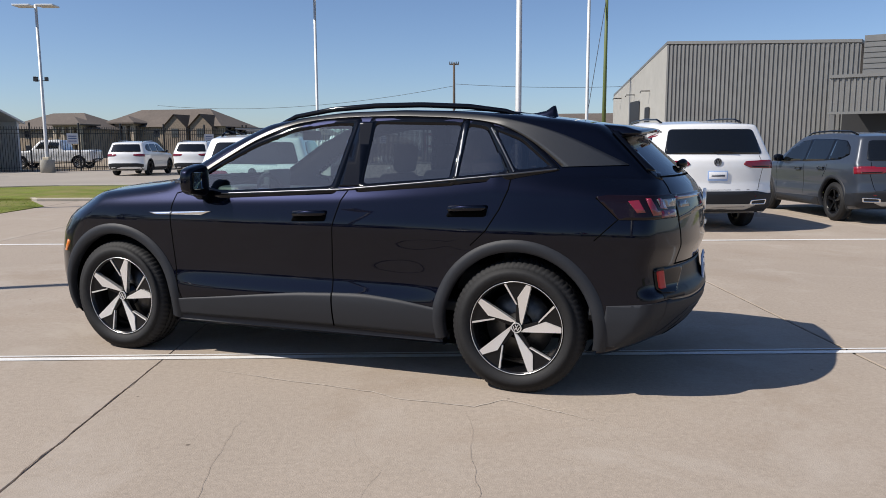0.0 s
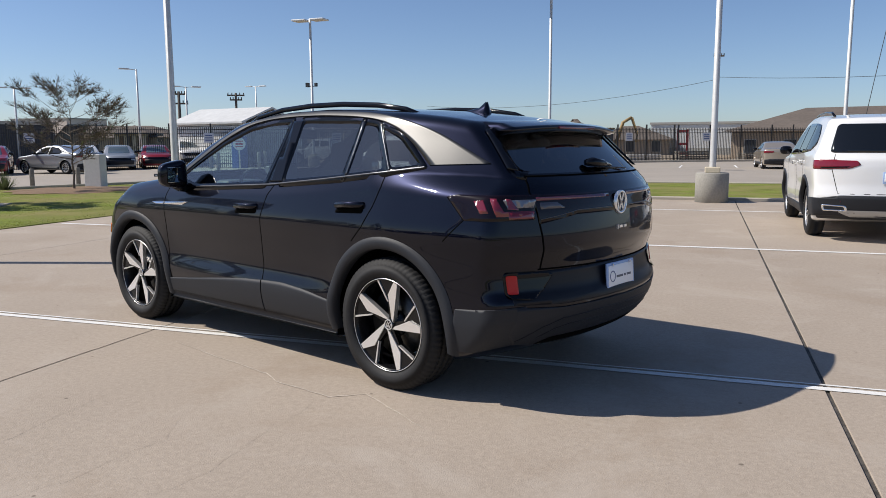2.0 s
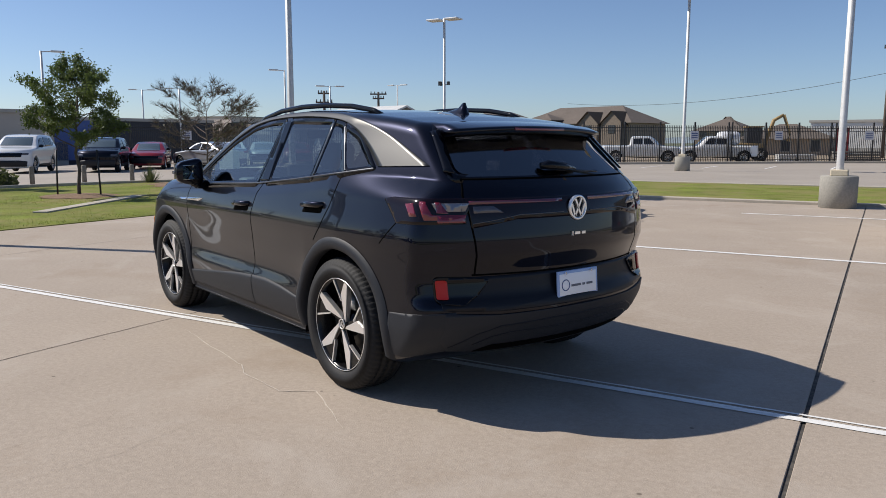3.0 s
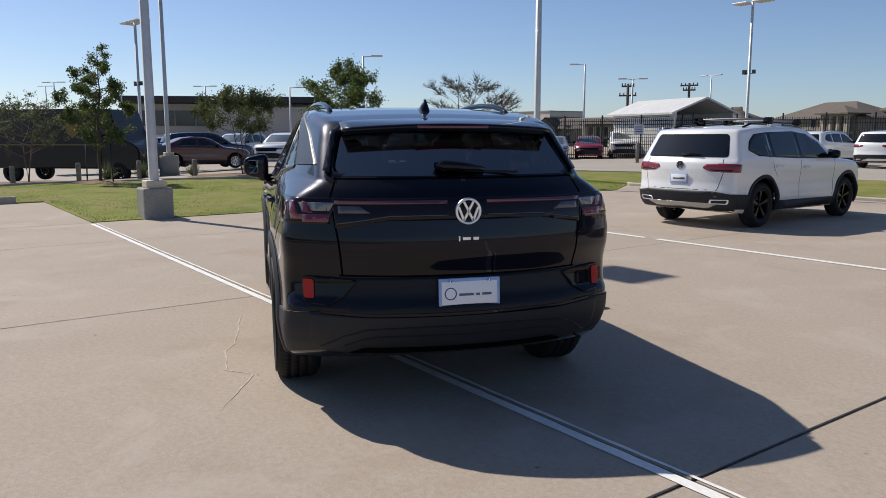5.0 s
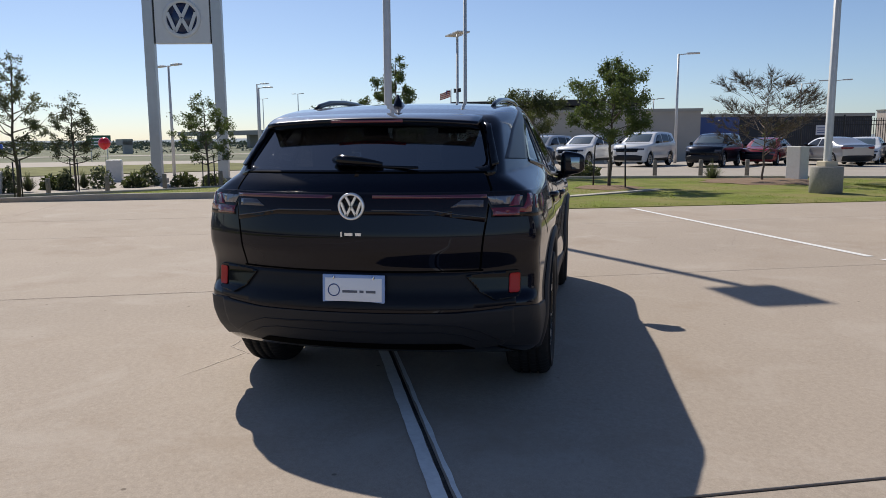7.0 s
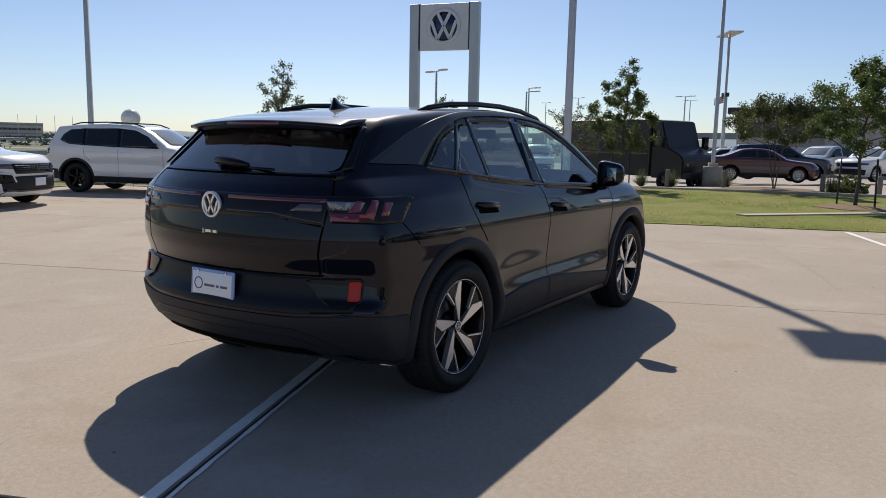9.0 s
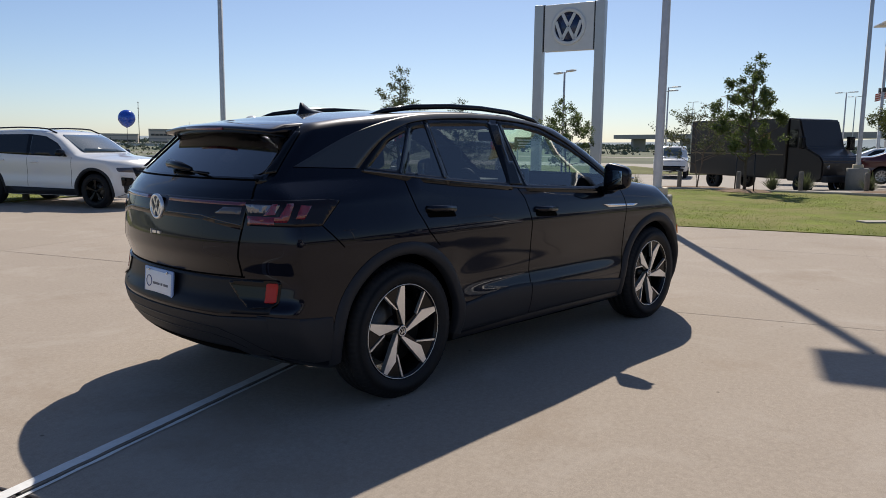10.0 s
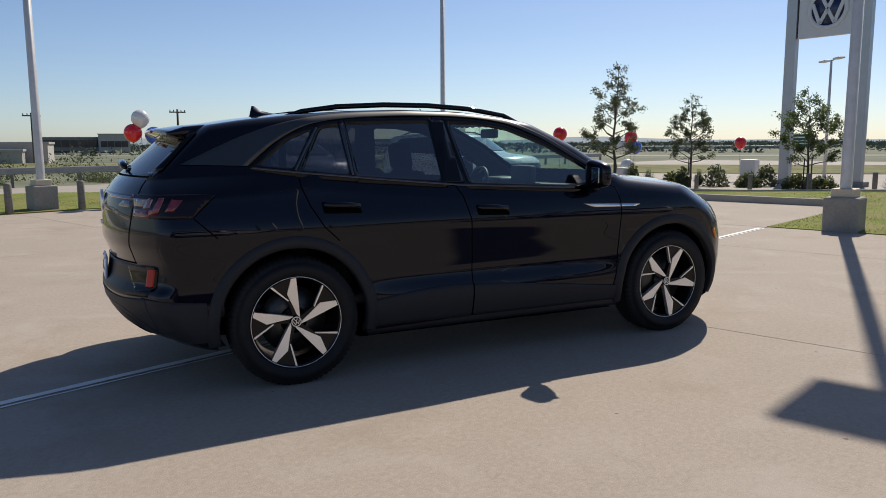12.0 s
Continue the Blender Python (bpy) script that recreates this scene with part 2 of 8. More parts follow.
class Shell:
    """The body as a solid: bounded by side, top, rear, front and underside. Front is -x, its left is -y."""

    def __init__(self, s):
        self.s = s
        self.top, self.rear, self.front = curve(s["top"], s.get("soft", 0.035)), curve(s["rear"], 0.012), curve(s["front"], 0.02)
        self.plan, self.belt, self.under = curve(s["plan"], 0.06), curve(s["belt"], 0.06), curve(s["under"], 0.05)
        self.sect = curve(s.get("sect", [(0.1, -0.09), (0.25, -0.05), (0.35, -0.018), (0.45, -0.004), (0.6, -0.014), (0.78, -0.012), (0.90, 0.0), (1.0, -0.008), (1.4, -0.02), (2.5, -0.02)]), 0.03)
        self.k = s.get("round", 0.06)

    def F(self, x, y, z):
        s = self.s
        ya = np.abs(y)
        b = self.belt(x)
        up = np.maximum(z - b, 0)
        w = self.plan(x) + self.sect(z) - s.get("tumble", 0.44) * (np.sqrt(up * up + 0.0016) - 0.04 * (up < 9) * 1.0).clip(0)
        hx = np.clip((x - s.get("haunch_x", 1.25)) / 0.8, 0, 1.2)
        w = w - s.get("haunch", 0.0) * hx * np.clip((z - b + 0.02) / 0.11, 0, 1) ** 1.2
        if "scoop" in s:
            along = np.clip(1.0 - np.abs((x - 0.02) / 0.98) ** 5, 0, 1)
            dz = z - 0.575
            w = w - s["scoop"] * along * np.exp(-((dz / np.where(dz > 0, 0.17, 0.075)) ** 2))
        xe = x + s.get("bow", 0.3) * (0.38 - ya * ya) * np.clip((0.25 - x) / 0.5, 0, 1)
        t = self.top(xe) - s.get("crown", 0.05) * (ya * ya - 0.2)
        f = smax(ya - w, z - t, self.k)
        f = smax(f, x - (self.rear(z) - s.get("rbow", 0.30) * ya * ya - s.get("rbow4", 0.10) * ya ** 4), self.k * 0.8)
        f = smax(f, (self.front(z) + s.get("fbow", 0.25) * ya * ya + s.get("fbow4", 0.35) * ya ** 4) - x, self.k)
        return smax(f, self.under(x) - z, 0.05)

    def side(self, x, z):
        x, z = np.asarray(x, float), np.asarray(z, float)
        lo, hi = np.zeros(x.shape), np.full(x.shape, 1.5)
        for _ in range(30):
            mid = (lo + hi) / 2
            out = self.F(x, mid, z) > 0
            hi, lo = np.where(out, mid, hi), np.where(out, lo, mid)
        return lo

    def end(self, y, z, far):
        y, z = np.asarray(y, float), np.asarray(z, float)
        lo, hi = np.zeros(y.shape), np.full(y.shape, float(far))
        for _ in range(32):
            mid = (lo + hi) / 2
            out = self.F(mid, y, z) > 0
            hi, lo = np.where(out, mid, hi), np.where(out, lo, mid)
        return lo

    def lift(self, P, off):
        """Points of the shell moved off metres along its own normal."""
        e = 0.002
        x, y, z = P[..., 0], P[..., 1], P[..., 2]
        g = np.stack([self.F(x + e, y, z) - self.F(x - e, y, z), self.F(x, y + e, z) - self.F(x, y - e, z), self.F(x, y, z + e) - self.F(x, y, z - e)], -1)
        g /= np.maximum(np.linalg.norm(g, axis=-1, keepdims=True), 1e-9)
        return P + g * np.asarray(off)[..., None]

    def roof(self, x, y):
        x, y = np.asarray(x, float), np.asarray(y, float)
        lo, hi = np.full(x.shape, 0.5), np.full(x.shape, 3.2)
        for _ in range(32):
            mid = (lo + hi) / 2
            out = self.F(x, y, mid) > 0
            hi, lo = np.where(out, mid, hi), np.where(out, lo, mid)
        return lo

    def body(self, step, holes, wells):
        """The painted shell, open at the windows and over the wheels."""
        L, W, H = self.s["box"]
        verts, faces = [], []
        nx, ny, nz = int(2 * L / step), int(2 * W / step), int(H / step)

        def sheet(P, flip):
            a, b = P.shape[:2]
            o = np.stack([np.clip(P[..., 0] * 0.74, -self.s.get("spine", 1.55), self.s.get("spine", 1.55)), P[..., 1] * 0.0, np.full((a, b), self.s.get("core", 0.72))], -1)
            lo, hi = np.zeros((a, b)), np.ones((a, b))
            for _ in range(34):
                m = (lo + hi) / 2
                q = o + (P - o) * m[..., None]
                out = self.F(q[..., 0], q[..., 1], q[..., 2]) > 0
                hi, lo = np.where(out, m, hi), np.where(out, lo, m)
            q = o + (P - o) * lo[..., None]
            base = sum(len(v) for v in verts)
            idx = base + np.arange(a * b).reshape(a, b)
            f = np.stack([idx[:-1, :-1], idx[1:, :-1], idx[1:, 1:], idx[:-1, 1:]], -1).reshape(-1, 4)
            if flip:
                f = f[:, ::-1]
            c = q.reshape(-1, 3)[f - base].mean(1)
            keep = np.ones(len(f), bool)
            for kind, poly in holes:
                if kind == "side":
                    keep &= ~(inside(c[:, 0], c[:, 2], poly) & (np.abs(c[:, 1]) > 0.35))
                elif kind == "rear":
                    keep &= ~(inside(c[:, 1], c[:, 2], poly) & (c[:, 0] > 1.0))
                elif kind == "front":
                    keep &= ~(inside(c[:, 1], c[:, 2], poly) & (c[:, 0] < 0.0) & (c[:, 0] > -1.35))
            for wx, wz, wr in wells:
                keep &= ~((np.hypot(c[:, 0] - wx, c[:, 2] - wz) < wr) & (np.abs(c[:, 1]) > 0.45))
            verts.append(q.reshape(-1, 3))
            faces.append(f[keep])

        X, Z, Y = np.linspace(-L, L, nx + 1), np.linspace(0, H, nz + 1), np.linspace(-W, W, ny + 1)
        for sg in (-1, 1):
            A, B = np.meshgrid(X, Z, indexing="ij")
            sheet(np.stack([A, np.full(A.shape, sg * W), B], -1), sg > 0)
            A, B = np.meshgrid(Y, Z, indexing="ij")
            sheet(np.stack([np.full(A.shape, sg * L), A, B], -1), sg < 0)
        A, B = np.meshgrid(X, Y, indexing="ij")
        sheet(np.stack([A, B, np.full(A.shape, H)], -1), False)
        sheet(np.stack([A[::3, ::3], B[::3, ::3], np.zeros(A[::3, ::3].shape)], -1), True)
        me = from_arrays("body", np.concatenate(verts), np.concatenate(faces))
        bm = bmesh.new()
        bm.from_mesh(me)
        bmesh.ops.remove_doubles(bm, verts=bm.verts, dist=0.0004)
        bm.to_mesh(me)
        bm.free()
        return me


def grid_poly(poly, step):
    """A flat bmesh of a polygon cut into a grid."""
    bm = bmesh.new()
    bm.faces.new([bm.verts.new((a, b, 0)) for a, b in poly])
    bmesh.ops.triangulate(bm, faces=bm.faces[:])
    for ax in (0, 1):
        lo, hi = min(p[ax] for p in poly), max(p[ax] for p in poly)
        k = math.ceil(lo / step) * step
        while k < hi:
            co, no = [0, 0, 0], [0, 0, 0]
            co[ax], no[ax] = k + 0.00013, 1
            bmesh.ops.bisect_plane(bm, geom=bm.verts[:] + bm.edges[:] + bm.faces[:], plane_co=co, plane_no=no, dist=1e-6)
            k += step
    return bm


def panel(shell, kind, poly, off, step=0.05, sg=-1, skirt=0.012, bulge=None):
    """A panel that lies off metres proud of the shell over an outline: kind 'side' in (x, z), 'rear' and 'front' in (y, z), 'top' in (x, y)."""
    bm = grid_poly(poly, step)
    bm.verts.ensure_lookup_table()
    a = np.array([v.co.x for v in bm.verts])
    b = np.array([v.co.y for v in bm.verts])
    if bulge is not None:
        off = off + bulge(a, b)
    rim = [e for e in bm.edges if e.is_boundary]
    if kind == "side":
        P = np.stack([a, sg * shell.side(a, b), b], -1)
    elif kind == "rear":
        P = np.stack([shell.end(a, b, 2.9), a, b], -1)
    elif kind == "front":
        P = np.stack([shell.end(a, b, -2.9), a, b], -1)
    else:
        P = np.stack([a, b, shell.roof(a, b)], -1)
    P = shell.lift(P, np.zeros(len(a)) + off)
    for v, p in zip(bm.verts, P):
        v.co = p
    if skirt:
        ret = bmesh.ops.extrude_edge_only(bm, edges=rim)
        inward = {"side": Vector((0, -sg, 0)), "rear": Vector((-1, 0, 0)), "front": Vector((1, 0, 0)), "top": Vector((0, 0, -1))}[kind]
        for g in ret["geom"]:
            if isinstance(g, bmesh.types.BMVert):
                g.co += inward * skirt
    bmesh.ops.recalc_face_normals(bm, faces=bm.faces)
    c = Vector((0, 0, 0.8))
    f = max(bm.faces, key=lambda q: q.calc_area())
    if f.normal.dot(f.calc_center_median() - c) < 0:
        bmesh.ops.reverse_faces(bm, faces=bm.faces)
    return bm


def loft_panel(shell, lower, upper, off, sg, n=110, rows=9, skirt=0.010):
    """A side panel between a lower and an upper line of (x, z)."""
    def along(line):
        q = np.array(line, float)
        d = np.concatenate([[0], np.cumsum(np.hypot(*np.diff(q, axis=0).T))])
        s = np.linspace(0, d[-1], n)
        sm = lambda v: np.convolve(np.pad(v, 3, "edge"), np.ones(7) / 7, "valid")
        x, z = np.interp(s, d, q[:, 0]), np.interp(s, d, q[:, 1])
        x[3:-3], z[3:-3] = sm(x)[3:-3], sm(z)[3:-3]
        return x, z
    (xa, za), (xb, zb) = along(lower), along(upper)
    f = np.linspace(0, 1, rows)[:, None]
    a, b = xa * (1 - f) + xb * f, za * (1 - f) + zb * f
    P = shell.lift(np.stack([a, sg * shell.side(a, b), b], -1), np.full(a.shape, off))
    inner = P - np.array([0, sg * skirt, 0])
    bm = bmesh.new()
    V = [[bm.verts.new(p) for p in r] for r in (inner[0], *P, inner[-1])]
    for p, q in zip(V, V[1:]):
        for i in range(n - 1):
            bm.faces.new((p[i], p[i + 1], q[i + 1], q[i]))
    bmesh.ops.recalc_face_normals(bm, faces=bm.faces)
    return bm


def ring_panel(shell, kind, outer, inner, off, sg=-1, cuts=6, skirt=0.012):
    """A frame between two outlines of equally many corners, on the shell."""
    bm = bmesh.new()
    n = len(outer)
    pts, rows = [], 2
    for poly in (outer, inner):
        line = []
        for i in range(n):
            p, q = Vector(poly[i]), Vector(poly[(i + 1) % n])
            for k in range(cuts):
                line.append(p.lerp(q, k / cuts))
        pts.append(line)
    m = n * cuts
    a = np.array([[p.x for p in r] for r in pts])
    b = np.array([[p.y for p in r] for r in pts])
    if kind == "side":
        P = np.stack([a, sg * shell.side(a, b), b], -1)
    else:
        far = 2.9 if kind == "rear" else -2.9
        P = np.stack([shell.end(a, b, far), a, b], -1)
    P = shell.lift(P, np.full(a.shape, off))
    V = [[bm.verts.new(P[r, i]) for i in range(m)] for r in range(2)]
    for i in range(m):
        j = (i + 1) % m
        bm.faces.new((V[0][i], V[0][j], V[1][j], V[1][i]))
    rim = [e for e in bm.edges if e.is_boundary]
    ret = bmesh.ops.extrude_edge_only(bm, edges=rim)
    inward = {"side": Vector((0, -sg, 0)), "rear": Vector((-1, 0, 0)), "front": Vector((1, 0, 0))}[kind]
    for g in ret["geom"]:
        if isinstance(g, bmesh.types.BMVert):
            g.co += inward * skirt
    bmesh.ops.recalc_face_normals(bm, faces=bm.faces)
    return bm


def strip(shell, kind, line, width, off, sg=-1, depth=0.01, soft=14):
    """A narrow band along a line on the shell."""
    pts = []
    for p, q in zip(line, line[1:]):
        for k in range(soft):
            pts.append(Vector(p).lerp(Vector(q), k / soft))
    pts.append(Vector(line[-1]))
    L, R = [], []
    for i, p in enumerate(pts):
        d = (pts[min(i + 1, len(pts) - 1)] - pts[max(i - 1, 0)]).normalized()
        nn = Vector((-d.y, d.x)) * width / 2
        L.append(p + nn)
        R.append(p - nn)
    a = np.array([[p.x for p in L], [p.x for p in R]])
    b = np.array([[p.y for p in L], [p.y for p in R]])
    if kind == "side":
        P = np.stack([a, sg * shell.side(a, b), b], -1)
        inward = Vector((0, -sg * depth, 0))
    elif kind == "top":
        P = np.stack([a, b, shell.roof(a, b)], -1)
        inward = Vector((0, 0, -depth))
    else:
        far, s2 = (2.9, 1) if kind == "rear" else (-2.9, -1)
        P = np.stack([shell.end(a, b, far), a, b], -1)
        inward = Vector((-s2 * depth, 0, 0))
    P = shell.lift(P, np.full(a.shape, off))
    bm = bmesh.new()
    A = [bm.verts.new(P[0, i]) for i in range(len(pts))]
    B = [bm.verts.new(P[1, i]) for i in range(len(pts))]
    A2 = [bm.verts.new(Vector(P[0, i]) + inward) for i in range(len(pts))]
    B2 = [bm.verts.new(Vector(P[1, i]) + inward) for i in range(len(pts))]
    for i in range(len(pts) - 1):
        bm.faces.new((A[i], A[i + 1], B[i + 1], B[i]))
        bm.faces.new((A[i], A[i + 1], A2[i + 1], A2[i]))
        bm.faces.new((B[i], B[i + 1], B2[i + 1], B2[i]))
    bmesh.ops.recalc_face_normals(bm, faces=bm.faces)
    return bm


def arch(shell, wx, wz, r0, r1, a0, a1, off, sg, n=40, lip=0.05):
    """A wheel-arch flare: a band round the wheel that turns inward at its lip."""
    bm = bmesh.new()
    rows = []
    rr = [r1, r1 - 0.012, (r0 + r1) / 2, r0 + 0.008, r0]
    of = [off - 0.012, off, off + 0.006, off, off - 0.008]
    for r, o in zip(rr, of):
        an = np.radians(np.linspace(a0, a1, n))
        x, z = wx + r * np.cos(an), wz + r * np.sin(an)
        y = sg * (shell.side(x, z) + o)
        rows.append([bm.verts.new(p) for p in np.stack([x, y, z], -1)])
    rows.append([bm.verts.new((v.co.x, v.co.y - sg * lip, v.co.z)) for v in rows[-1]])
    for p, q in zip(rows, rows[1:]):
        for i in range(n - 1):
            bm.faces.new((p[i], p[i + 1], q[i + 1], q[i]))
    bmesh.ops.recalc_face_normals(bm, faces=bm.faces)
    return bm


def liner(wx, wz, r, y0, y1, sg):
    """The dark inner fender over a wheel."""
    bm = bmesh.new()
    rows = []
    for y in (y1, y0):
        rows.append([bm.verts.new((wx + r * math.cos(a), sg * y, wz + r * math.sin(a))) for a in np.radians(np.linspace(-4, 184, 30))])
    for i in range(29):
        bm.faces.new((rows[0][i], rows[0][i + 1], rows[1][i + 1], rows[1][i]))
    c = bm.verts.new((wx, sg * y0, wz))
    for i in range(29):
        bm.faces.new((rows[1][i], rows[1][i + 1], c))
    return bm


def emblem(parent, m, r, ring, ground, depth=0.012, bars=True):
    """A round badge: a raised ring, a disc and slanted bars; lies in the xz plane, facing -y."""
    bm = bmesh.new()
    lathe(bm, [(r * 0.80, 0), (r * 0.80, -depth), (r * 0.86, -depth * 1.25), (r * 0.94, -depth * 1.25), (r, -depth), (r, 0)], "y", 40)
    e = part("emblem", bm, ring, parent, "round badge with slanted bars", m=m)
    bm = bmesh.new()
    lathe(bm, [(0.0001, -depth * 0.3), (r * 0.81, -depth * 0.3), (r * 0.81, 0)], "y", 40)
    part("badge_disc", bm, ground, e)
    if bars:
        w = r * 0.085
        for x0, z0, x1, z1 in ((-0.36, 0.70, -0.02, 0.06), (0.36, 0.70, 0.02, 0.06), (-0.74, 0.30, -0.36, -0.68), (0.74, 0.30, 0.36, -0.68), (-0.36, -0.68, 0.0, -0.02), (0.36, -0.68, 0.0, -0.02)):
            d = Vector((x1 - x0, z1 - z0)).normalized()
            nn = Vector((-d.y, d.x)) * w / r
            q = [(x0 + nn.x, z0 + nn.y), (x1 + nn.x, z1 + nn.y), (x1 - nn.x, z1 - nn.y), (x0 - nn.x, z0 - nn.y)]
            bm = bmesh.new()
            f0 = [bm.verts.new((a * r, -depth * 1.1, b * r)) for a, b in q]
            f1 = [bm.verts.new((a * r, 0, b * r)) for a, b in q]
            bm.faces.new(f0)
            for i in range(4):
                bm.faces.new((f0[i], f0[(i + 1) % 4], f1[(i + 1) % 4], f1[i]))
            bmesh.ops.recalc_face_normals(bm, faces=bm.faces)
            part("badge_bar", bm, ring, e, smooth=False)
    return e


WHEEL_MESHES = {}


def wheel_parts(R, rim_r, width, style):
    """Meshes of one wheel about the y axis, its outer face towards -y."""
    key = (R, rim_r, width, style)
    if key in WHEEL_MESHES:
        return WHEEL_MESHES[key]
    out = []
    fine = style == "blade"

    def keep(name, bm, material, smooth=True):
        me = bpy.data.meshes.new(name)
        bm.to_mesh(me)
        bm.free()
        me.materials.append(material)
        if smooth:
            me.shade_smooth()
        out.append((name, me))

    w = width / 2
    seg = 288 if fine else 40
    bm = bmesh.new()
    prof = [(rim_r + 0.004, -w + 0.028), (rim_r + 0.012, -w + 0.012), (rim_r + 0.04, -w + 0.001), (rim_r + 0.075, -w), (R - 0.045, -w + 0.006), (R - 0.022, -w + 0.014), (R - 0.007, -w + 0.03)]
    gro = [(R, -w + 0.055), (R, -w * 0.45), (R - 0.008, -w * 0.43), (R - 0.008, -w * 0.33), (R, -w * 0.31), (R, -0.008), (R - 0.008, -0.006)] if fine else [(R, -w * 0.5), (R, 0.0)]
    half = prof + gro
    full = half + [(r, -y) for r, y in half[::-1]]
    lathe(bm, full, "y", seg)
    if fine:                             # lateral tread grooves cut into the shoulders
        bm.verts.ensure_lookup_table()
        for r_ in range(len(full)):
            if full[r_][0] > R - 0.03:
                for k_ in range(seg):
                    if (k_ + r_ // 2) % 4 == 0:
                        v_ = bm.verts[r_ * seg + k_]
                        s_ = 1 - 0.007 / R
                        v_.co.x, v_.co.z = v_.co.x * s_, v_.co.z * s_
    keep("tyre", bm, M_RUBBER)
    bm = bmesh.new()
    lathe(bm, [(rim_r + 0.004, -w + 0.02), (rim_r - 0.006, -w + 0.018), (rim_r - 0.014, -w + 0.04), (rim_r - 0.03, -0.0), (rim_r - 0.03, w - 0.02), (rim_r + 0.004, w - 0.02)], "y", seg)
    keep("rim_barrel", bm, M_RIM)
    bm = bmesh.new()
    lathe(bm, [(0.06, -0.02), (rim_r - 0.07, -0.02), (rim_r - 0.07, 0.0), (0.06, 0.0)], "y", 48)
    keep("brake_disc", bm, M_BRAKE)
    f = -w + 0.022                       # plane of the spoke faces
    dome = 0.030                         # hub stands back from the rim edge

    def plate(name, polys, material, y_off, thick, smooth=False):
        bm = bmesh.new()
        for poly in polys:
            f0, f1 = [], []
            for r, a in poly:
                y = f + y_off + dome * (1 - r / rim_r) * 0.8
                x, z = r * math.cos(a), r * math.sin(a)
                f0.append(bm.verts.new((x, y, z)))
                f1.append(bm.verts.new((x, y + thick, z)))
            bm.faces.new(f0)
            for i in range(len(f0)):
                bm.faces.new((f0[i], f0[(i + 1) % len(f0)], f1[(i + 1) % len(f0)], f1[i]))
        bmesh.ops.recalc_face_normals(bm, faces=bm.faces)
        keep(name, bm, material, smooth)

    D = math.radians
    if style == "blade":
        for k in range(5):
            b = D(72 * k + 80)
            rr = rim_r - 0.006
            plate("spoke", [[(0.032, b - D(51)), (0.10, b - D(13)), (rr, b - D(3.5)), (rr, b + D(3)), (0.172, b + D(14)), (0.10, b + D(8)), (0.042, b - D(10))]], M_ALLOY, -0.002, 0.03)
        for k in range(5):
            b = D(72 * k + 80)
            rr = rim_r - 0.006
            plate("spoke_edge", [[(0.132, b + D(14)), (rr, b + D(29.5)), (rr, b + D(32)), (0.132, b + D(17.5))]], M_ALLOY, -0.001, 0.02)
        for k in range(5):
            b = D(72 * k + 80)
            rr = rim_r - 0.008
            plate("spoke_web", [[(0.03, b - D(30)), (0.14, b + D(4)), (rr, b + D(1)), (rr, b + D(11)), (rr, b + D(21)), (rr, b + D(31)), (0.13, b + D(17)), (0.05, b + D(22)), (0.03, b + D(30))]], M_RIM, 0.006, 0.035)
        bm = bmesh.new()
        lathe(bm, [(rim_r + 0.002, f - 0.001), (rim_r + 0.001, f - 0.004), (rim_r - 0.002, f - 0.004), (rim_r - 0.003, f + 0.01)], "y", 96)
        keep("rim_edge", bm, M_ALLOY)
    else:
        mt = M_ALLOY if style == "silver" else M_RIM
        for k in range(10 if style == "silver" else 5):
            b = D((36 if style == "silver" else 72) * k + 90)
            ww = 1.0 if style == "silver" else 1.9
            plate("spoke", [[(0.04, b - D(16)), (0.12, b - D(5 * ww)), (rim_r - 0.005, b - D(4 * ww)), (rim_r - 0.005, b + D(4 * ww)), (0.12, b + D(5 * ww)), (0.04, b + D(16))]], mt, 0.0, 0.03)
        bm = bmesh.new()
        lathe(bm, [(rim_r + 0.003, f - 0.002), (rim_r + 0.001, f - 0.006), (rim_r - 0.012, f - 0.006), (rim_r - 0.014, f + 0.012)], "y", 40)
        keep("rim_edge", bm, mt)
    bm = bmesh.new()
    lathe(bm, [(0.0001, f + 0.014), (0.026, f + 0.014), (0.033, f + 0.018), (0.036, f + 0.05), (0.075, f + 0.055), (0.08, f + 0.09)], "y", 32)
    keep("hub", bm, M_RIM)
    if style == "blade":
        bm = bmesh.new()
        lathe(bm, [(0.0235, f + 0.012), (0.025, f + 0.010), (0.029, f + 0.010), (0.0305, f + 0.013)], "y", 32)
        for x0, z0, x1, z1 in ((-9, 17, 0, 2), (9, 17, 0, 2), (-18, 7, -9, -17), (18, 7, 9, -17), (-9, -17, 0, 0), (9, -17, 0, 0)):
            mid, ln = Vector((x0 + x1, z0 + z1)) / 2000, math.hypot(x1 - x0, z1 - z0) / 1000
            box(bm, -ln / 2, ln / 2, f + 0.011, f + 0.015, -0.002, 0.002, m=Matrix.Translation((mid.x, 0, mid.y)) @ Matrix.Rotation(-math.atan2(z1 - z0, x1 - x0), 4, "Y"))
        keep("hub_badge", bm, M_ALLOY, False)
    WHEEL_MESHES[key] = out
    return out


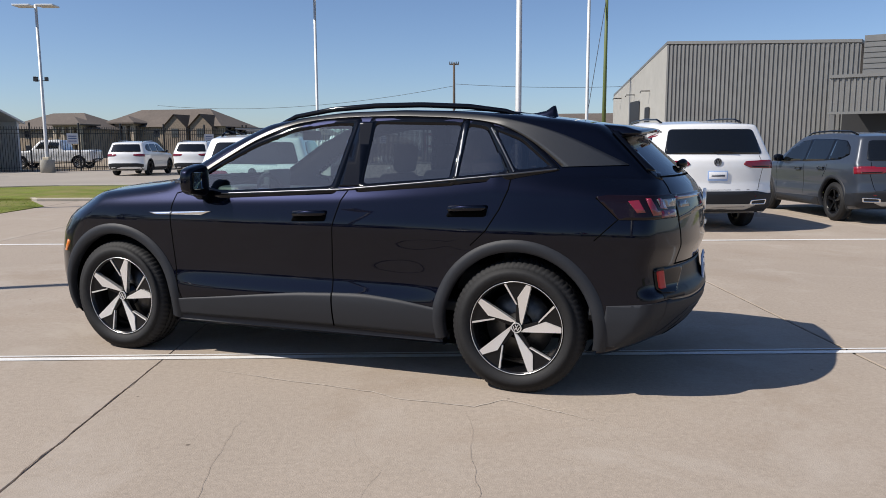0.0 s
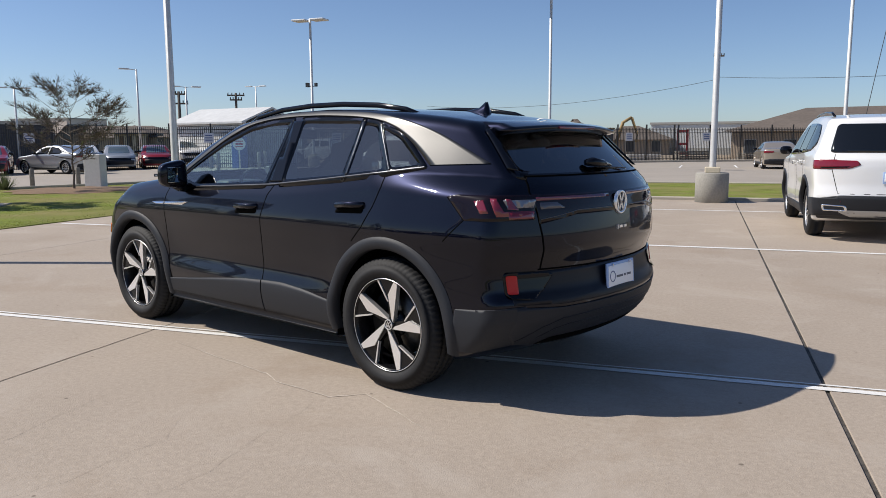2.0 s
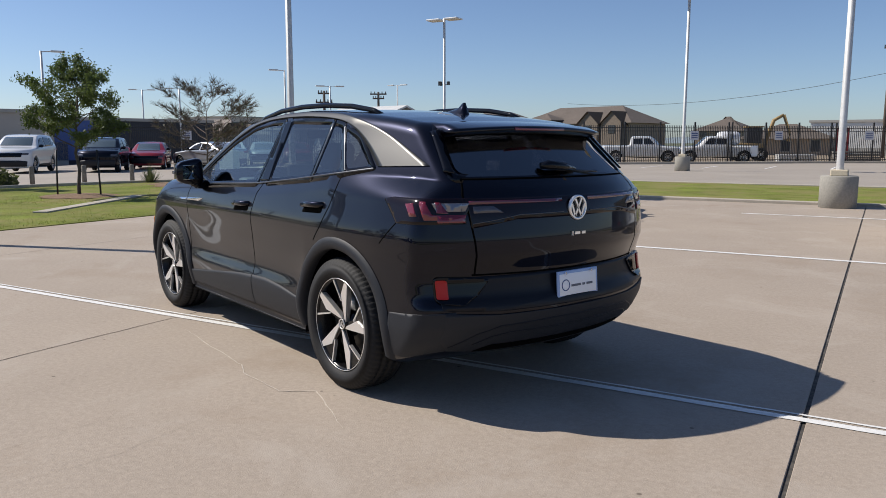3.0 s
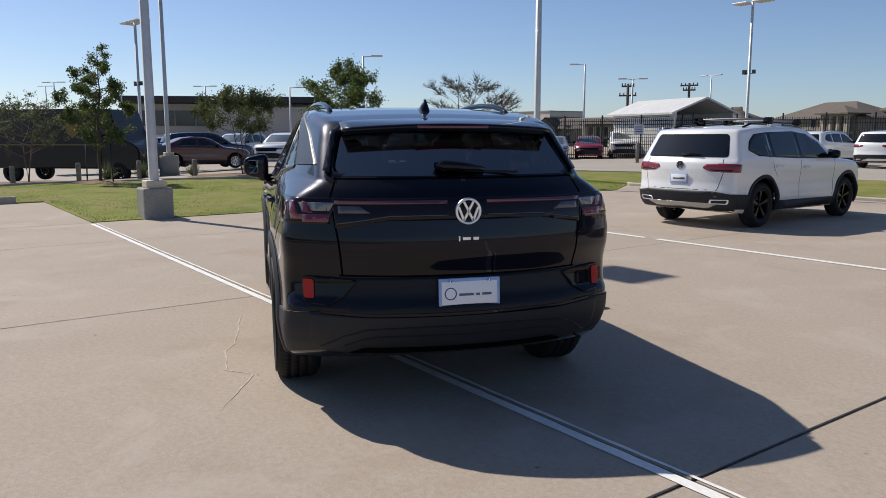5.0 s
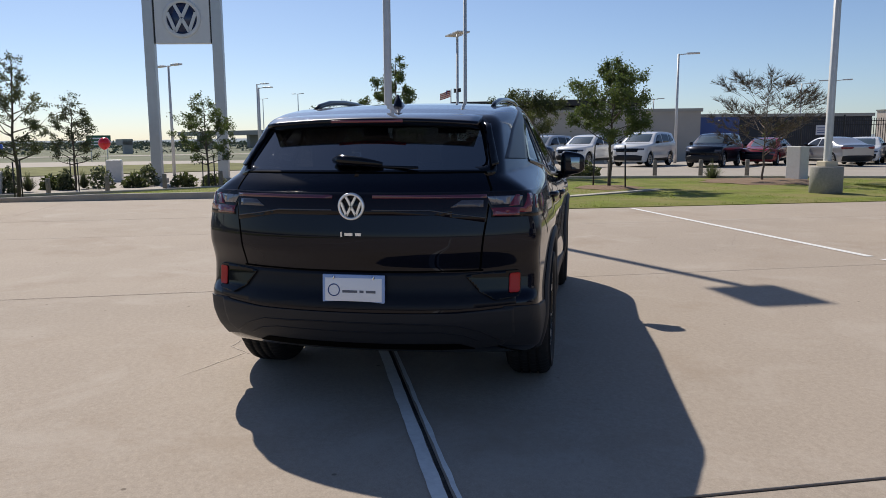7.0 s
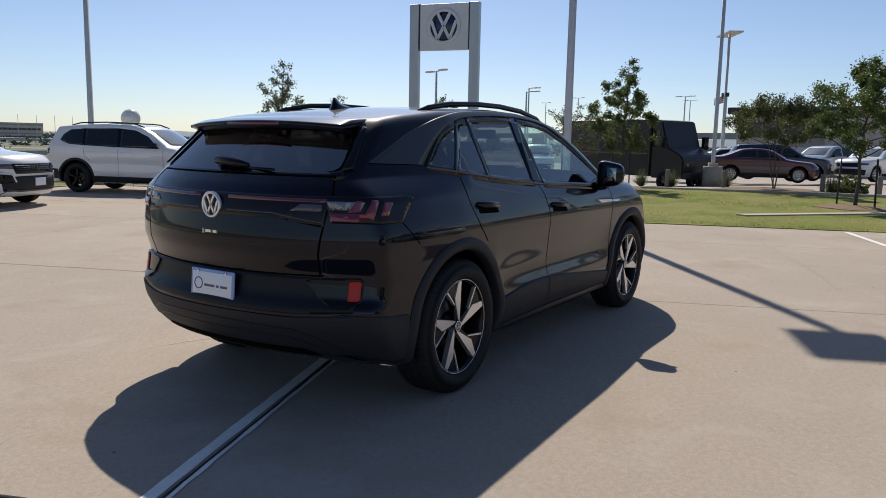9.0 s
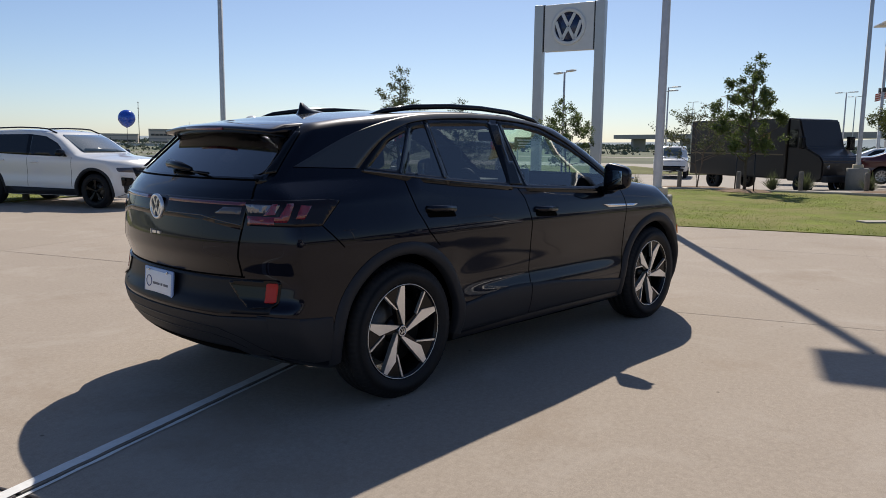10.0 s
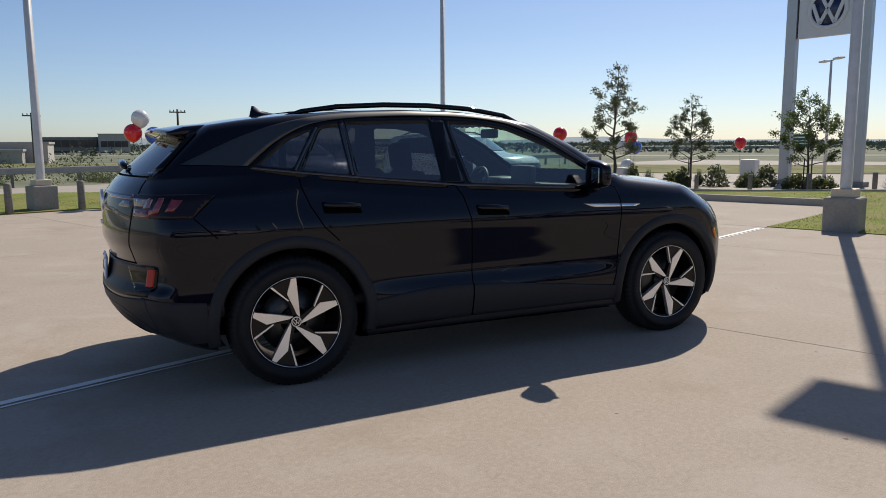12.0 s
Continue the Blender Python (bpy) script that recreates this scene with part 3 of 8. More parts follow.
def wheels(car, spots, R, rim_r, width, style, sink=0.0, spins=(0, 0, 0, 0)):
    for (x, y), spin in zip(spots, spins):
        turn = Matrix.Translation((x, y, R - sink)) @ (Matrix.Identity(4) if y < 0 else Matrix.Rotation(math.pi, 4, "Z"))
        kids = wheel_parts(R, rim_r, width, style)
        w = new("wheel", kids[[n for n, _ in kids].index("rim_barrel")][1])
        w.parent = car
        w.matrix_basis = turn @ Matrix.Rotation(radians(-spin), 4, "Y")
        for n, me in kids:
            if n != "rim_barrel":
                o = new(n, me)
                o.parent = w


# ---- the black electric SUV ----
HERO = dict(
    top=[(-2.6, 0.60), (-2.25, 0.86), (-2.1, 0.96), (-1.9, 1.035), (-1.6, 1.09), (-1.28, 1.125), (-1.08, 1.15), (-0.68, 1.37), (-0.34, 1.515), (-0.1, 1.555), (0.2, 1.585), (0.6, 1.592), (0.95, 1.580), (1.3, 1.555), (1.6, 1.52), (1.85, 1.478), (2.1, 1.43), (2.6, 1.30)],
    rear=[(0.0, 1.98), (0.22, 2.08), (0.30, 2.20), (0.38, 2.285), (0.47, 2.335), (0.55, 2.35), (0.585, 2.345), (0.605, 2.315), (0.70, 2.300), (0.735, 2.302), (0.83, 2.336), (0.90, 2.335), (1.02, 2.320), (1.10, 2.299), (1.15, 2.265), (1.20, 2.215), (1.38, 2.01), (1.46, 1.925), (1.8, 1.60)],
    front=[(0.0, -2.0), (0.2, -2.16), (0.32, -2.23), (0.5, -2.265), (0.65, -2.265), (0.78, -2.235), (0.9, -2.15), (1.0, -1.98), (1.2, -1.7), (1.8, -1.2)],
    plan=[(-2.5, 0.80), (-2.1, 0.875), (-1.75, 0.912), (-1.38, 0.922), (-0.9, 0.912), (0.2, 0.912), (0.9, 0.918), (1.38, 0.928), (1.75, 0.915), (2.0, 0.895), (2.3, 0.86), (2.6, 0.80)],
    belt=[(-2.6, 0.90), (-1.6, 0.96), (-0.6, 1.0), (0.3, 1.03), (1.1, 1.09), (1.5, 1.12), (1.9, 1.11), (2.2, 1.09), (2.6, 1.06)],
    under=[(-2.6, 0.34), (-2.1, 0.21), (-1.7, 0.2), (1.7, 0.22), (1.95, 0.25), (2.15, 0.285), (2.6, 0.4)],
    haunch=0.11, scoop=0.021, tumble=0.44, bow=0.33, rbow=0.24, rbow4=0.12, fbow=0.2, fbow4=0.42, box=(2.75, 1.25, 2.05), crown=0.05,
    sect=[(0.1, -0.09), (0.25, -0.05), (0.35, -0.018), (0.45, -0.004), (0.6, -0.014), (0.78, -0.012), (0.895, 0.0), (0.95, -0.009), (1.0, -0.022), (1.10, -0.048), (1.4, -0.055), (2.5, -0.055)],
)
hs = Shell(HERO)
hero = thing("black_suv", "glossy black electric SUV with silver roof arch on concrete lot", "car")
WB, HUB = 1.383, 0.366
GLASS_F = [(-0.80, 1.13), (-0.56, 1.085), (0.225, 1.125), (0.30, 1.50), (0.10, 1.495), (-0.12, 1.46), (-0.38, 1.365), (-0.60, 1.25)]
GLASS_R = [(0.42, 1.14), (0.985, 1.185), (1.01, 1.49), (0.44, 1.505)]
GLASS_V = [(1.01, 1.19), (1.31, 1.222), (1.165, 1.465), (1.04, 1.485)]
GLASS_Q = [(1.35, 1.228), (1.545, 1.252), (1.37, 1.395), (1.215, 1.455)]
GLASS_B = [(-0.64, 1.21), (0.64, 1.21), (0.565, 1.44), (-0.565, 1.44)]
GLASS_W = [(-0.66, 1.16), (0.66, 1.16), (0.56, 1.50), (-0.56, 1.50)]
holes = [("side", spread(p, -0.004)) for p in (GLASS_F, GLASS_R, GLASS_V, GLASS_Q)] + [("rear", spread(GLASS_B, -0.004)), ("front", GLASS_W)]
me = hs.body(0.024, holes, [(-WB, HUB, 0.455), (WB, HUB, 0.455)])
part_mesh("body", me, M_BLACK, hero)
me = hs.body(0.04, [(k_, spread(p_, 0.035)) for k_, p_ in holes], [(-WB, HUB, 0.455), (WB, HUB, 0.455)])
for v in me.vertices:
    v.co = Vector((v.co.x * 0.985, v.co.y * 0.972, 0.72 + (v.co.z - 0.72) * 0.98))
part_mesh("interior_lining", me, M_LININGD, hero, "grey interior lining")

for sg in (-1, 1):
    # window surround, panes and trim
    for n_, pane, gm in (("front_side_window", GLASS_F, M_GLASS), ("rear_side_window", GLASS_R, M_TINT), ("vent_window", GLASS_V, M_TINT), ("quarter_window", GLASS_Q, M_TINT)):
        w = part(n_, panel(hs, "side", rounded(pane, 0.03, 3), 0.0005, 0.06, sg, 0.0), gm, hero, "clear side glass" if gm == M_GLASS else "privacy-tinted glass")
        part("window_frame", ring_panel(hs, "side", rounded(spread(pane, 0.040), 0.035, 3), rounded(spread(pane, -0.006), 0.03, 3), 0.0015, sg, 2, 0.003), M_PIANO, w, "gloss black surround")
    part("pillar_cover", panel(hs, "side", [(0.27, 1.128), (0.405, 1.135), (0.43, 1.512), (0.335, 1.515)], 0.005, 0.06, sg, 0.008), M_PIANO, hero, "gloss black pillar cover")
    part("pillar_cover", panel(hs, "side", [(1.00, 1.19), (1.012, 1.19), (1.042, 1.492), (1.018, 1.492)], 0.006, 0.06, sg, 0.008), M_SATIN, hero, "satin grey trim bar")
    part("waist_trim", strip(hs, "side", [(-0.56, 1.072), (-0.2, 1.088), (0.30, 1.112), (0.8, 1.158), (1.30, 1.208), (1.575, 1.24)], 0.010, 0.006, sg), M_SATIN, hero, "thin satin metal waist trim")
    part("window_bar", strip(hs, "side", [(1.345, 1.225), (1.26, 1.36), (1.185, 1.468)], 0.012, 0.005, sg), M_SATIN, hero, "satin grey window divider")
    # silver arch from the windscreen pillar down to the rear pillar
    lo_line = [(-0.84, 1.135), (-0.62, 1.272), (-0.40, 1.402), (-0.16, 1.497), (0.05, 1.530), (0.3, 1.543), (0.6, 1.543), (0.9, 1.53), (1.10, 1.512), (1.25, 1.482), (1.38, 1.42), (1.49, 1.345), (1.60, 1.252)]
    hi_line = [(1.95, 1.262), (1.86, 1.305), (1.73, 1.368), (1.60, 1.425), (1.44, 1.478), (1.28, 1.516), (1.10, 1.543), (0.9, 1.558), (0.6, 1.570), (0.3, 1.568), (0.03, 1.552), (-0.18, 1.514), (-0.42, 1.418), (-0.64, 1.288), (-0.86, 1.148)]
    part("roof_arch", loft_panel(hs, lo_line, hi_line[::-1], 0.006, sg), M_ARCH, hero, "satin silver roof arch and rear pillar")
    # shut lines
    for line in ([(-0.905, 1.07), (-0.925, 0.95), (-0.92, 0.75), (-0.90, 0.49), (-0.845, 0.27)], [(0.345, 1.125), (0.30, 1.05), (0.255, 0.90), (0.237, 0.65), (0.24, 0.49), (0.262, 0.275)], [(1.335, 1.205), (1.325, 1.13), (1.28, 1.02), (1.21, 0.905), (1.12, 0.82)], [(-0.905, 1.07), (-0.8, 1.095)]):
        part("shut_line", strip(hs, "side", line, 0.007, 0.0008, sg, 0.002), M_SEAM, hero)
    # lower cladding and arches
    part("sill_cladding", loft_panel(hs, [(-0.895, 0.285), (0.235, 0.285)], [(-0.90, 0.385), (-0.6, 0.415), (-0.3, 0.448), (0.0, 0.478), (0.235, 0.49)], 0.009, sg, 60, 10, 0.012), M_CLAD, hero, "grey textured plastic door cladding")
    part("sill_cladding", loft_panel(hs, [(0.245, 0.285), (0.92, 0.285)], [(0.245, 0.492), (0.45, 0.498), (0.67, 0.482), (0.92, 0.448)], 0.009, sg, 40, 10, 0.012), M_CLAD, hero, "grey textured plastic door cladding")
    bm = bmesh.new()
    box(bm, -0.93, 0.95, sg * 0.78, sg * 0.872, 0.235, 0.288, 0.012)
    part("side_skirt", bm, M_BUMPER, hero, "gloss black sill")
    for wx, a0, a1 in ((-WB, -14, 196), (WB, -12, 192)):
        part("wheel_arch_trim", arch(hs, wx, HUB, 0.428, 0.497, a0, a1, 0.014, sg), M_CLAD, hero, "grey textured plastic wheel arch")
        part("wheel_liner", liner(wx, HUB, 0.47, 0.5, 0.86, sg), M_SEAM, hero)
    # handles
    for hx, hz in ((0.0, 0.955), (1.0, 1.01)):
        # flat near-black patch stands in for the shaded hollow behind the handle
        b2 = panel(hs, "side", rounded([(hx - 0.03, hz - 0.038), (hx + 0.21, hz - 0.030), (hx + 0.215, hz + 0.035), (hx + 0.01, hz + 0.028)], 0.02), 0.0012, 0.05, sg, 0.004)
        h = part("handle_recess", b2, M_SEAM, hero)
        bm = bmesh.new()
        yy = float(hs.side(np.array([hx + 0.1]), np.array([hz]))[0])
        tube(bm, [(hx - 0.02, sg * (yy - 0.02), hz + 0.005), (hx + 0.0, sg * (yy + 0.016), hz + 0.010), (hx + 0.09, sg * (yy + 0.026), hz + 0.016), (hx + 0.19, sg * (yy + 0.018), hz + 0.018), (hx + 0.215, sg * (yy - 0.02), hz + 0.018)], [0.012, 0.014, 0.015, 0.014, 0.012], 10)
        for v in bm.verts:
            v.co.z = hz + 0.012 + (v.co.z - hz - 0.012) * 1.25
        part("door_handle", bm, M_BLACK, hero, "body-coloured door handle")
    part("fender_blade", panel(hs, "side", [(-1.085, 0.946), (-1.04, 0.933), (-0.68, 0.938), (-0.61, 0.963)], 0.008, 0.06, sg), M_CHROME, hero, "chrome fender blade")
    part("blade_inset", panel(hs, "side", [(-0.925, 0.934), (-0.912, 0.934), (-0.907, 0.956), (-0.92, 0.956)], 0.0095, 0.06, sg, 0.002), M_INKGREY, hero)
    part("side_marker", panel(hs, "side", [(-1.88, 0.655), (-1.85, 0.655), (-1.80, 0.725), (-1.83, 0.735)], 0.006, 0.05, sg), M_AMBER, hero, "amber side marker")
    # mirror
    bm = bmesh.new()
    bmesh.ops.create_icosphere(bm, subdivisions=4, radius=1.0)
    for v in bm.verts:
        c = v.co
        q = Vector([math.copysign(abs(t) ** 0.50, t) for t in c])
        v.co = Vector((-0.675 + q.x * (0.050 - 0.012 * q.y * sg), sg * (0.972 + 0.100 * q.y * sg), 1.158 + q.z * (0.094 - 0.020 * q.y * sg)))
    mir = part("door_mirror", bm, M_BLACK, hero, "black door mirror")
    bm = bmesh.new()
    box(bm, -0.644, -0.6235, sg * 0.905, sg * 1.030, 1.108, 1.209, 0.003)
    part("mirror_glass", bm, M_MIRROR, mir)
    bm = bmesh.new()
    tube(bm, [(-0.66, sg * 0.84, 1.06), (-0.67, sg * 0.92, 1.07), (-0.67, sg * 0.96, 1.10)], [0.035, 0.035, 0.04], 10)
    part("mirror_foot", bm, M_PIANO, mir)
    bm = bmesh.new()
    box(bm, -0.735, -0.69, sg * 0.98, sg * 1.072, 1.150, 1.163, 0.004)
    part("mirror_indicator", bm, M_LAMPCLEAR, mir)
    # roof rail
    bm = bmesh.new()
    line = [(-0.34, 1.490), (-0.17, 1.557), (0.1, 1.597), (0.4, 1.614), (0.7, 1.614), (1.0, 1.598), (1.22, 1.568), (1.36, 1.525)]
    tube(bm, [(x, sg * (0.572 - 0.03 * max(0, x - 0.5) - 0.03 * max(0, -x)), z) for x, z in line], [0.010, 0.015, 0.017, 0.017, 0.017, 0.017, 0.015, 0.010], 10)
    part("roof_rail", bm, M_PIANO, hero, "black roof rail")
    # lamps at the corners
    part("tail_lamp_housing", panel(hs, "side", [(1.80, 1.098), (1.86, 1.108), (2.19, 1.108), (2.19, 0.985), (1.925, 0.982)], 0.004, 0.02, sg, 0.006), M_LAMPDARK, hero, "smoked tail lamp")
    part("tail_lamp_red", panel(hs, "side", [(1.965, 1.080), (2.020, 1.084), (2.055, 1.022), (2.015, 1.018)], 0.0065, 0.04, sg, 0.004), M_LAMPRED, hero, "red tail lamp element")
    part("tail_lamp_red", panel(hs, "side", [(2.05, 1.092), (2.075, 1.092), (2.11, 1.03), (2.19, 1.03), (2.19, 1.005), (2.09, 1.005)], 0.0065, 0.04, sg, 0.004), M_LAMPRED, hero, "red tail lamp element")
    part("tail_lamp_clear", panel(hs, "side", [(2.10, 1.085), (2.185, 1.085), (2.185, 1.045), (2.12, 1.045)], 0.0065, 0.04, sg, 0.004), M_LAMPCLEAR, hero, "clear reversing lamp")
    part("head_lamp", panel(hs, "side", [(-2.08, 0.80), (-2.02, 0.90), (-1.93, 0.945), (-1.95, 0.86), (-2.03, 0.79)], 0.004, 0.04, sg), M_LAMPCLEAR, hero, "clear head lamp")
    # quarter panel side trim behind the arch, reflector pocket
    part("rear_corner_cladding", panel(hs, "side", [(1.84, 0.30), (1.875, 0.525), (2.0, 0.535), (2.10, 0.545), (2.19, 0.552), (2.19, 0.40), (2.10, 0.34), (1.95, 0.30)], 0.006, 0.02, sg, 0.008), M_CLAD, hero, "grey textured lower bumper")
    part("filler_line", strip(hs, "side", [(1.80, 1.095), (1.92, 0.985), (1.80, 0.87)], 0.006, 0.001, sg, 0.002), M_SEAM, hero)
    pocket = part("reflector_pocket", panel(hs, "rear", rounded([(sg * 0.79, 0.590), (sg * 0.79, 0.722), (sg * 0.64, 0.718), (sg * 0.53, 0.705), (sg * 0.61, 0.612), (sg * 0.68, 0.578)], 0.02), 0.012, 0.012, sg, 0.012), M_PIANO, hero, "gloss black reflector pocket")
    part("red_reflector", panel(hs, "rear", rounded([(sg * 0.735, 0.605), (sg * 0.782, 0.605), (sg * 0.784, 0.710), (sg * 0.735, 0.708)], 0.012), 0.018, 0.012, sg, 0.008), M_REFLECTOR, pocket, "red reflector")

# rear: glass, spoiler, gate lines, light bar, plate, bumper
bw = part("rear_window", panel(hs, "rear", rounded(GLASS_B, 0.05), 0.0005, 0.06, 1, 0.0), M_REARGLASS, hero, "dark tinted rear window")
part("window_frame", ring_panel(hs, "rear", rounded(spread(GLASS_B, 0.03), 0.05, 4), rounded(spread(GLASS_B, -0.012), 0.05, 4), 0.0015, 1, 2, 0.003), M_PIANO, bw)
bm = bmesh.new()
NY = 25
rows = []
for i in range(NY):
    y = -0.56 + 1.12 * i / (NY - 1)
    e = 1 - (abs(y) / 0.60) ** 4 * 0.35
    xb = 2.045 - 0.16 * y * y - 0.10 * abs(y) ** 4
    zt = float(hs.roof(np.array([1.80]), np.array([y]))[0])
    rows.append([bm.verts.new(p) for p in ((1.78, y, zt + 0.001 + 0.004), (1.90, y, zt - 0.008), (xb - 0.03, y, 1.471 - 0.07 * y * y), (xb, y, 1.462 - 0.07 * y * y), (xb - 0.004, y, 1.447 - 0.07 * y * y), (xb - 0.10, y, 1.425 - 0.07 * y * y), (1.84, y, 1.42))])
for p, q in zip(rows, rows[1:]):
    for i in range(6):
        bm.faces.new((p[i], p[i + 1], q[i + 1], q[i]))
bm.faces.new(rows[0])
bm.faces.new(rows[-1][::-1])
bmesh.ops.recalc_face_normals(bm, faces=bm.faces)
spo = part("rear_spoiler", bm, M_BLACK, hero, "black roof spoiler")
for sg in (-1, 1):
    fin = [(sg * 0.567, 1.435), (sg * 0.605, 1.425), (sg * 0.668, 1.225), (sg * 0.642, 1.215)]
    part("spoiler_fin", panel(hs, "rear", fin, 0.018, 0.04, 1, 0.020), M_PIANO, spo, "gloss black side fin")
bm = bmesh.new()
box(bm, 2.028, 2.046, -0.19, 0.19, 1.444, 1.458, 0.003)
part("high_brake_lamp", bm, M_LAMPRED, spo, "red high brake lamp")
for line in ([(-0.62, 1.20), (-0.655, 1.12), (-0.64, 1.0), (-0.625, 0.90), (-0.605, 0.725)], [(0.62, 1.20), (0.655, 1.12), (0.64, 1.0), (0.625, 0.90), (0.605, 0.725)], [(-0.62, 0.728), (-0.3, 0.724), (0.3, 0.724), (0.62, 0.728)], [(-0.62, 1.198), (0.62, 1.198)]):
    part("gate_line", strip(hs, "rear", line, 0.009, 0.001, 1, 0.002), M_SEAM, hero)
part("light_bar", panel(hs, "rear", rounded([(-0.635, 0.962), (-0.40, 1.0), (0.40, 1.0), (0.635, 0.962), (0.645, 1.105), (-0.645, 1.105)], 0.01), 0.004, 0.03), M_LAMPDARK, hero, "smoked full-width light bar")
part("light_bar_strip", panel(hs, "rear", [(-0.635, 1.078), (-0.10, 1.078), (-0.10, 1.094), (-0.635, 1.094)], 0.006, 0.05, 1, 0.003), M_LAMPDULL, hero, "unlit dull red light strip")
part("light_bar_strip", panel(hs, "rear", [(0.10, 1.078), (0.635, 1.078), (0.635, 1.094), (0.10, 1.094)], 0.006, 0.05, 1, 0.003), M_LAMPDULL, hero, "unlit dull red light strip")
part("bar_crease", strip(hs, "rear", [(-0.63, 0.985), (-0.52, 1.0), (-0.38, 1.022), (-0.10, 1.024)], 0.006, 0.006, 1, 0.004), M_SATIN, hero)
part("bar_crease", strip(hs, "rear", [(0.10, 1.024), (0.38, 1.022), (0.52, 1.0), (0.63, 0.985)], 0.006, 0.006, 1, 0.004), M_SATIN, hero)
for sg in (-1, 1):
    part("reversing_lamp", panel(hs, "rear", [(sg * 0.47, 1.035), (sg * 0.62, 1.035), (sg * 0.62, 1.068), (sg * 0.52, 1.068)], 0.006, 0.05, 1, 0.003), M_LAMPGREY, hero, "clear reversing lamp")
    part("tail_lamp_rear", panel(hs, "rear", [(sg * 0.66, 0.985), (sg * 0.80, 0.985), (sg * 0.80, 1.10), (sg * 0.66, 1.105)], 0.004, 0.04), M_LAMPDARK, hero, "smoked tail lamp")
    part("tail_lamp_red", panel(hs, "rear", [(sg * 0.665, 0.992), (sg * 0.785, 0.992), (sg * 0.785, 1.03), (sg * 0.665, 1.018)], 0.0065, 0.04, 1, 0.004), M_LAMPRED, hero, "red tail lamp element")
    part("tail_lamp_red", panel(hs, "rear", [(sg * 0.735, 1.035), (sg * 0.785, 1.04), (sg * 0.785, 1.09), (sg * 0.765, 1.09)], 0.0065, 0.04, 1, 0.004), M_LAMPRED, hero, "red tail lamp element")
    part("tail_lamp_clear", panel(hs, "rear", [(sg * 0.67, 1.045), (sg * 0.735, 1.045), (sg * 0.745, 1.085), (sg * 0.67, 1.085)], 0.0065, 0.04, 1, 0.004), M_LAMPCLEAR, hero, "clear reversing lamp")
bx = float(hs.end(np.array([0.0]), np.array([1.045]), 2.9)[0])
emblem(hero, Matrix.Translation((bx + 0.003, 0, 1.042)) @ Matrix.Rotation(math.pi / 2, 4, "Z"), 0.066, M_ALLOY, M_PIANO, 0.014)
nx_ = float(hs.end(np.array([0.0]), np.array([0.91]), 2.9)[0])
for y0, y1, z0, z1 in ((-0.052, -0.045, 0.897, 0.921), (-0.032, 0.008, 0.902, 0.916), (0.022, 0.050, 0.902, 0.916)):
    bm = bmesh.new()
    box(bm, nx_ - 0.002, nx_ + 0.007, y0, y1, z0, z1)
    part("model_badge_bar", bm, M_ALLOY, hero, "small silver bar of the model badge", False)
part("bumper", panel(hs, "rear", [(-0.775, 0.56), (-0.5, 0.545), (0.5, 0.545), (0.775, 0.56), (0.775, 0.715), (0.6, 0.718), (-0.6, 0.718), (-0.775, 0.715)], 0.003, 0.025, 1, 0.005), M_BUMPER, hero, "satin black bumper")
part("lower_bumper", panel(hs, "rear", [(-0.70, 0.335), (-0.4, 0.305), (0.4, 0.305), (0.70, 0.335), (0.765, 0.40), (0.765, 0.548), (0.5, 0.528), (-0.5, 0.528), (-0.765, 0.548), (-0.765, 0.40)], 0.0065, 0.025, 1, 0.008), M_CLAD, hero, "grey textured lower bumper")
# darker strips laid on the bumper as the shading along its creases
for line in ([(-0.71, 0.36), (-0.60, 0.43), (-0.49, 0.468), (-0.2, 0.478), (0.2, 0.478), (0.49, 0.468), (0.60, 0.43), (0.71, 0.36)], [(-0.60, 0.37), (-0.52, 0.41), (-0.42, 0.428), (0.42, 0.428), (0.52, 0.41), (0.60, 0.37)]):
    part("bumper_crease", strip(hs, "rear", line, 0.007, 0.0082, 1, 0.003), M_BUMPER, hero)
part("bumper_slot", panel(hs, "rear", rounded([(-0.58, 0.322), (0.58, 0.322), (0.50, 0.362), (-0.50, 0.362)], 0.02), 0.0085, 0.025, 1, 0.002), M_SEAM, hero, "dark lower slot")
px_ = 2.332
tilt = Matrix.Translation((px_, 0.005, 0.632)) @ Matrix.Rotation(radians(-4), 4, "Y")
bm = bmesh.new()
box(bm, -0.006, 0.006, -0.157, 0.157, -0.080, 0.080, 0.004)
plate = part("number_plate", bm, M_PLATEB, hero, "dealer plate in a pale blue frame", m=tilt)
bm = bmesh.new()
box(bm, 0.005, 0.0075, -0.143, 0.143, -0.050, 0.064, 0.002)
part("plate_face", bm, M_PLATEW, plate)
bm = bmesh.new()
for y0, y1 in ((-0.055, 0.02), (0.032, 0.052), (0.064, 0.112)):
    box(bm, 0.0075, 0.0088, y0, y1, -0.008, 0.004)
part("plate_lettering", bm, M_INKGREY, plate, smooth=False)
bm = bmesh.new()
for y0, y1 in ((-0.125, 0.005), (0.02, 0.05), (0.065, 0.125)):
    box(bm, 0.006, 0.0075, y0, y1, -0.073, -0.058)
lathe(bm, [(0.026, 0.0), (0.026, -0.0015), (0.031, -0.0015), (0.031, 0.0)], "y", 28)
for v in bm.verts[-112:]:
    v.co = Vector((0.0075 - v.co.y, -0.098 + v.co.x, 0.004 + v.co.z))
part("plate_mark", bm, M_INKBLUE, plate, smooth=False)
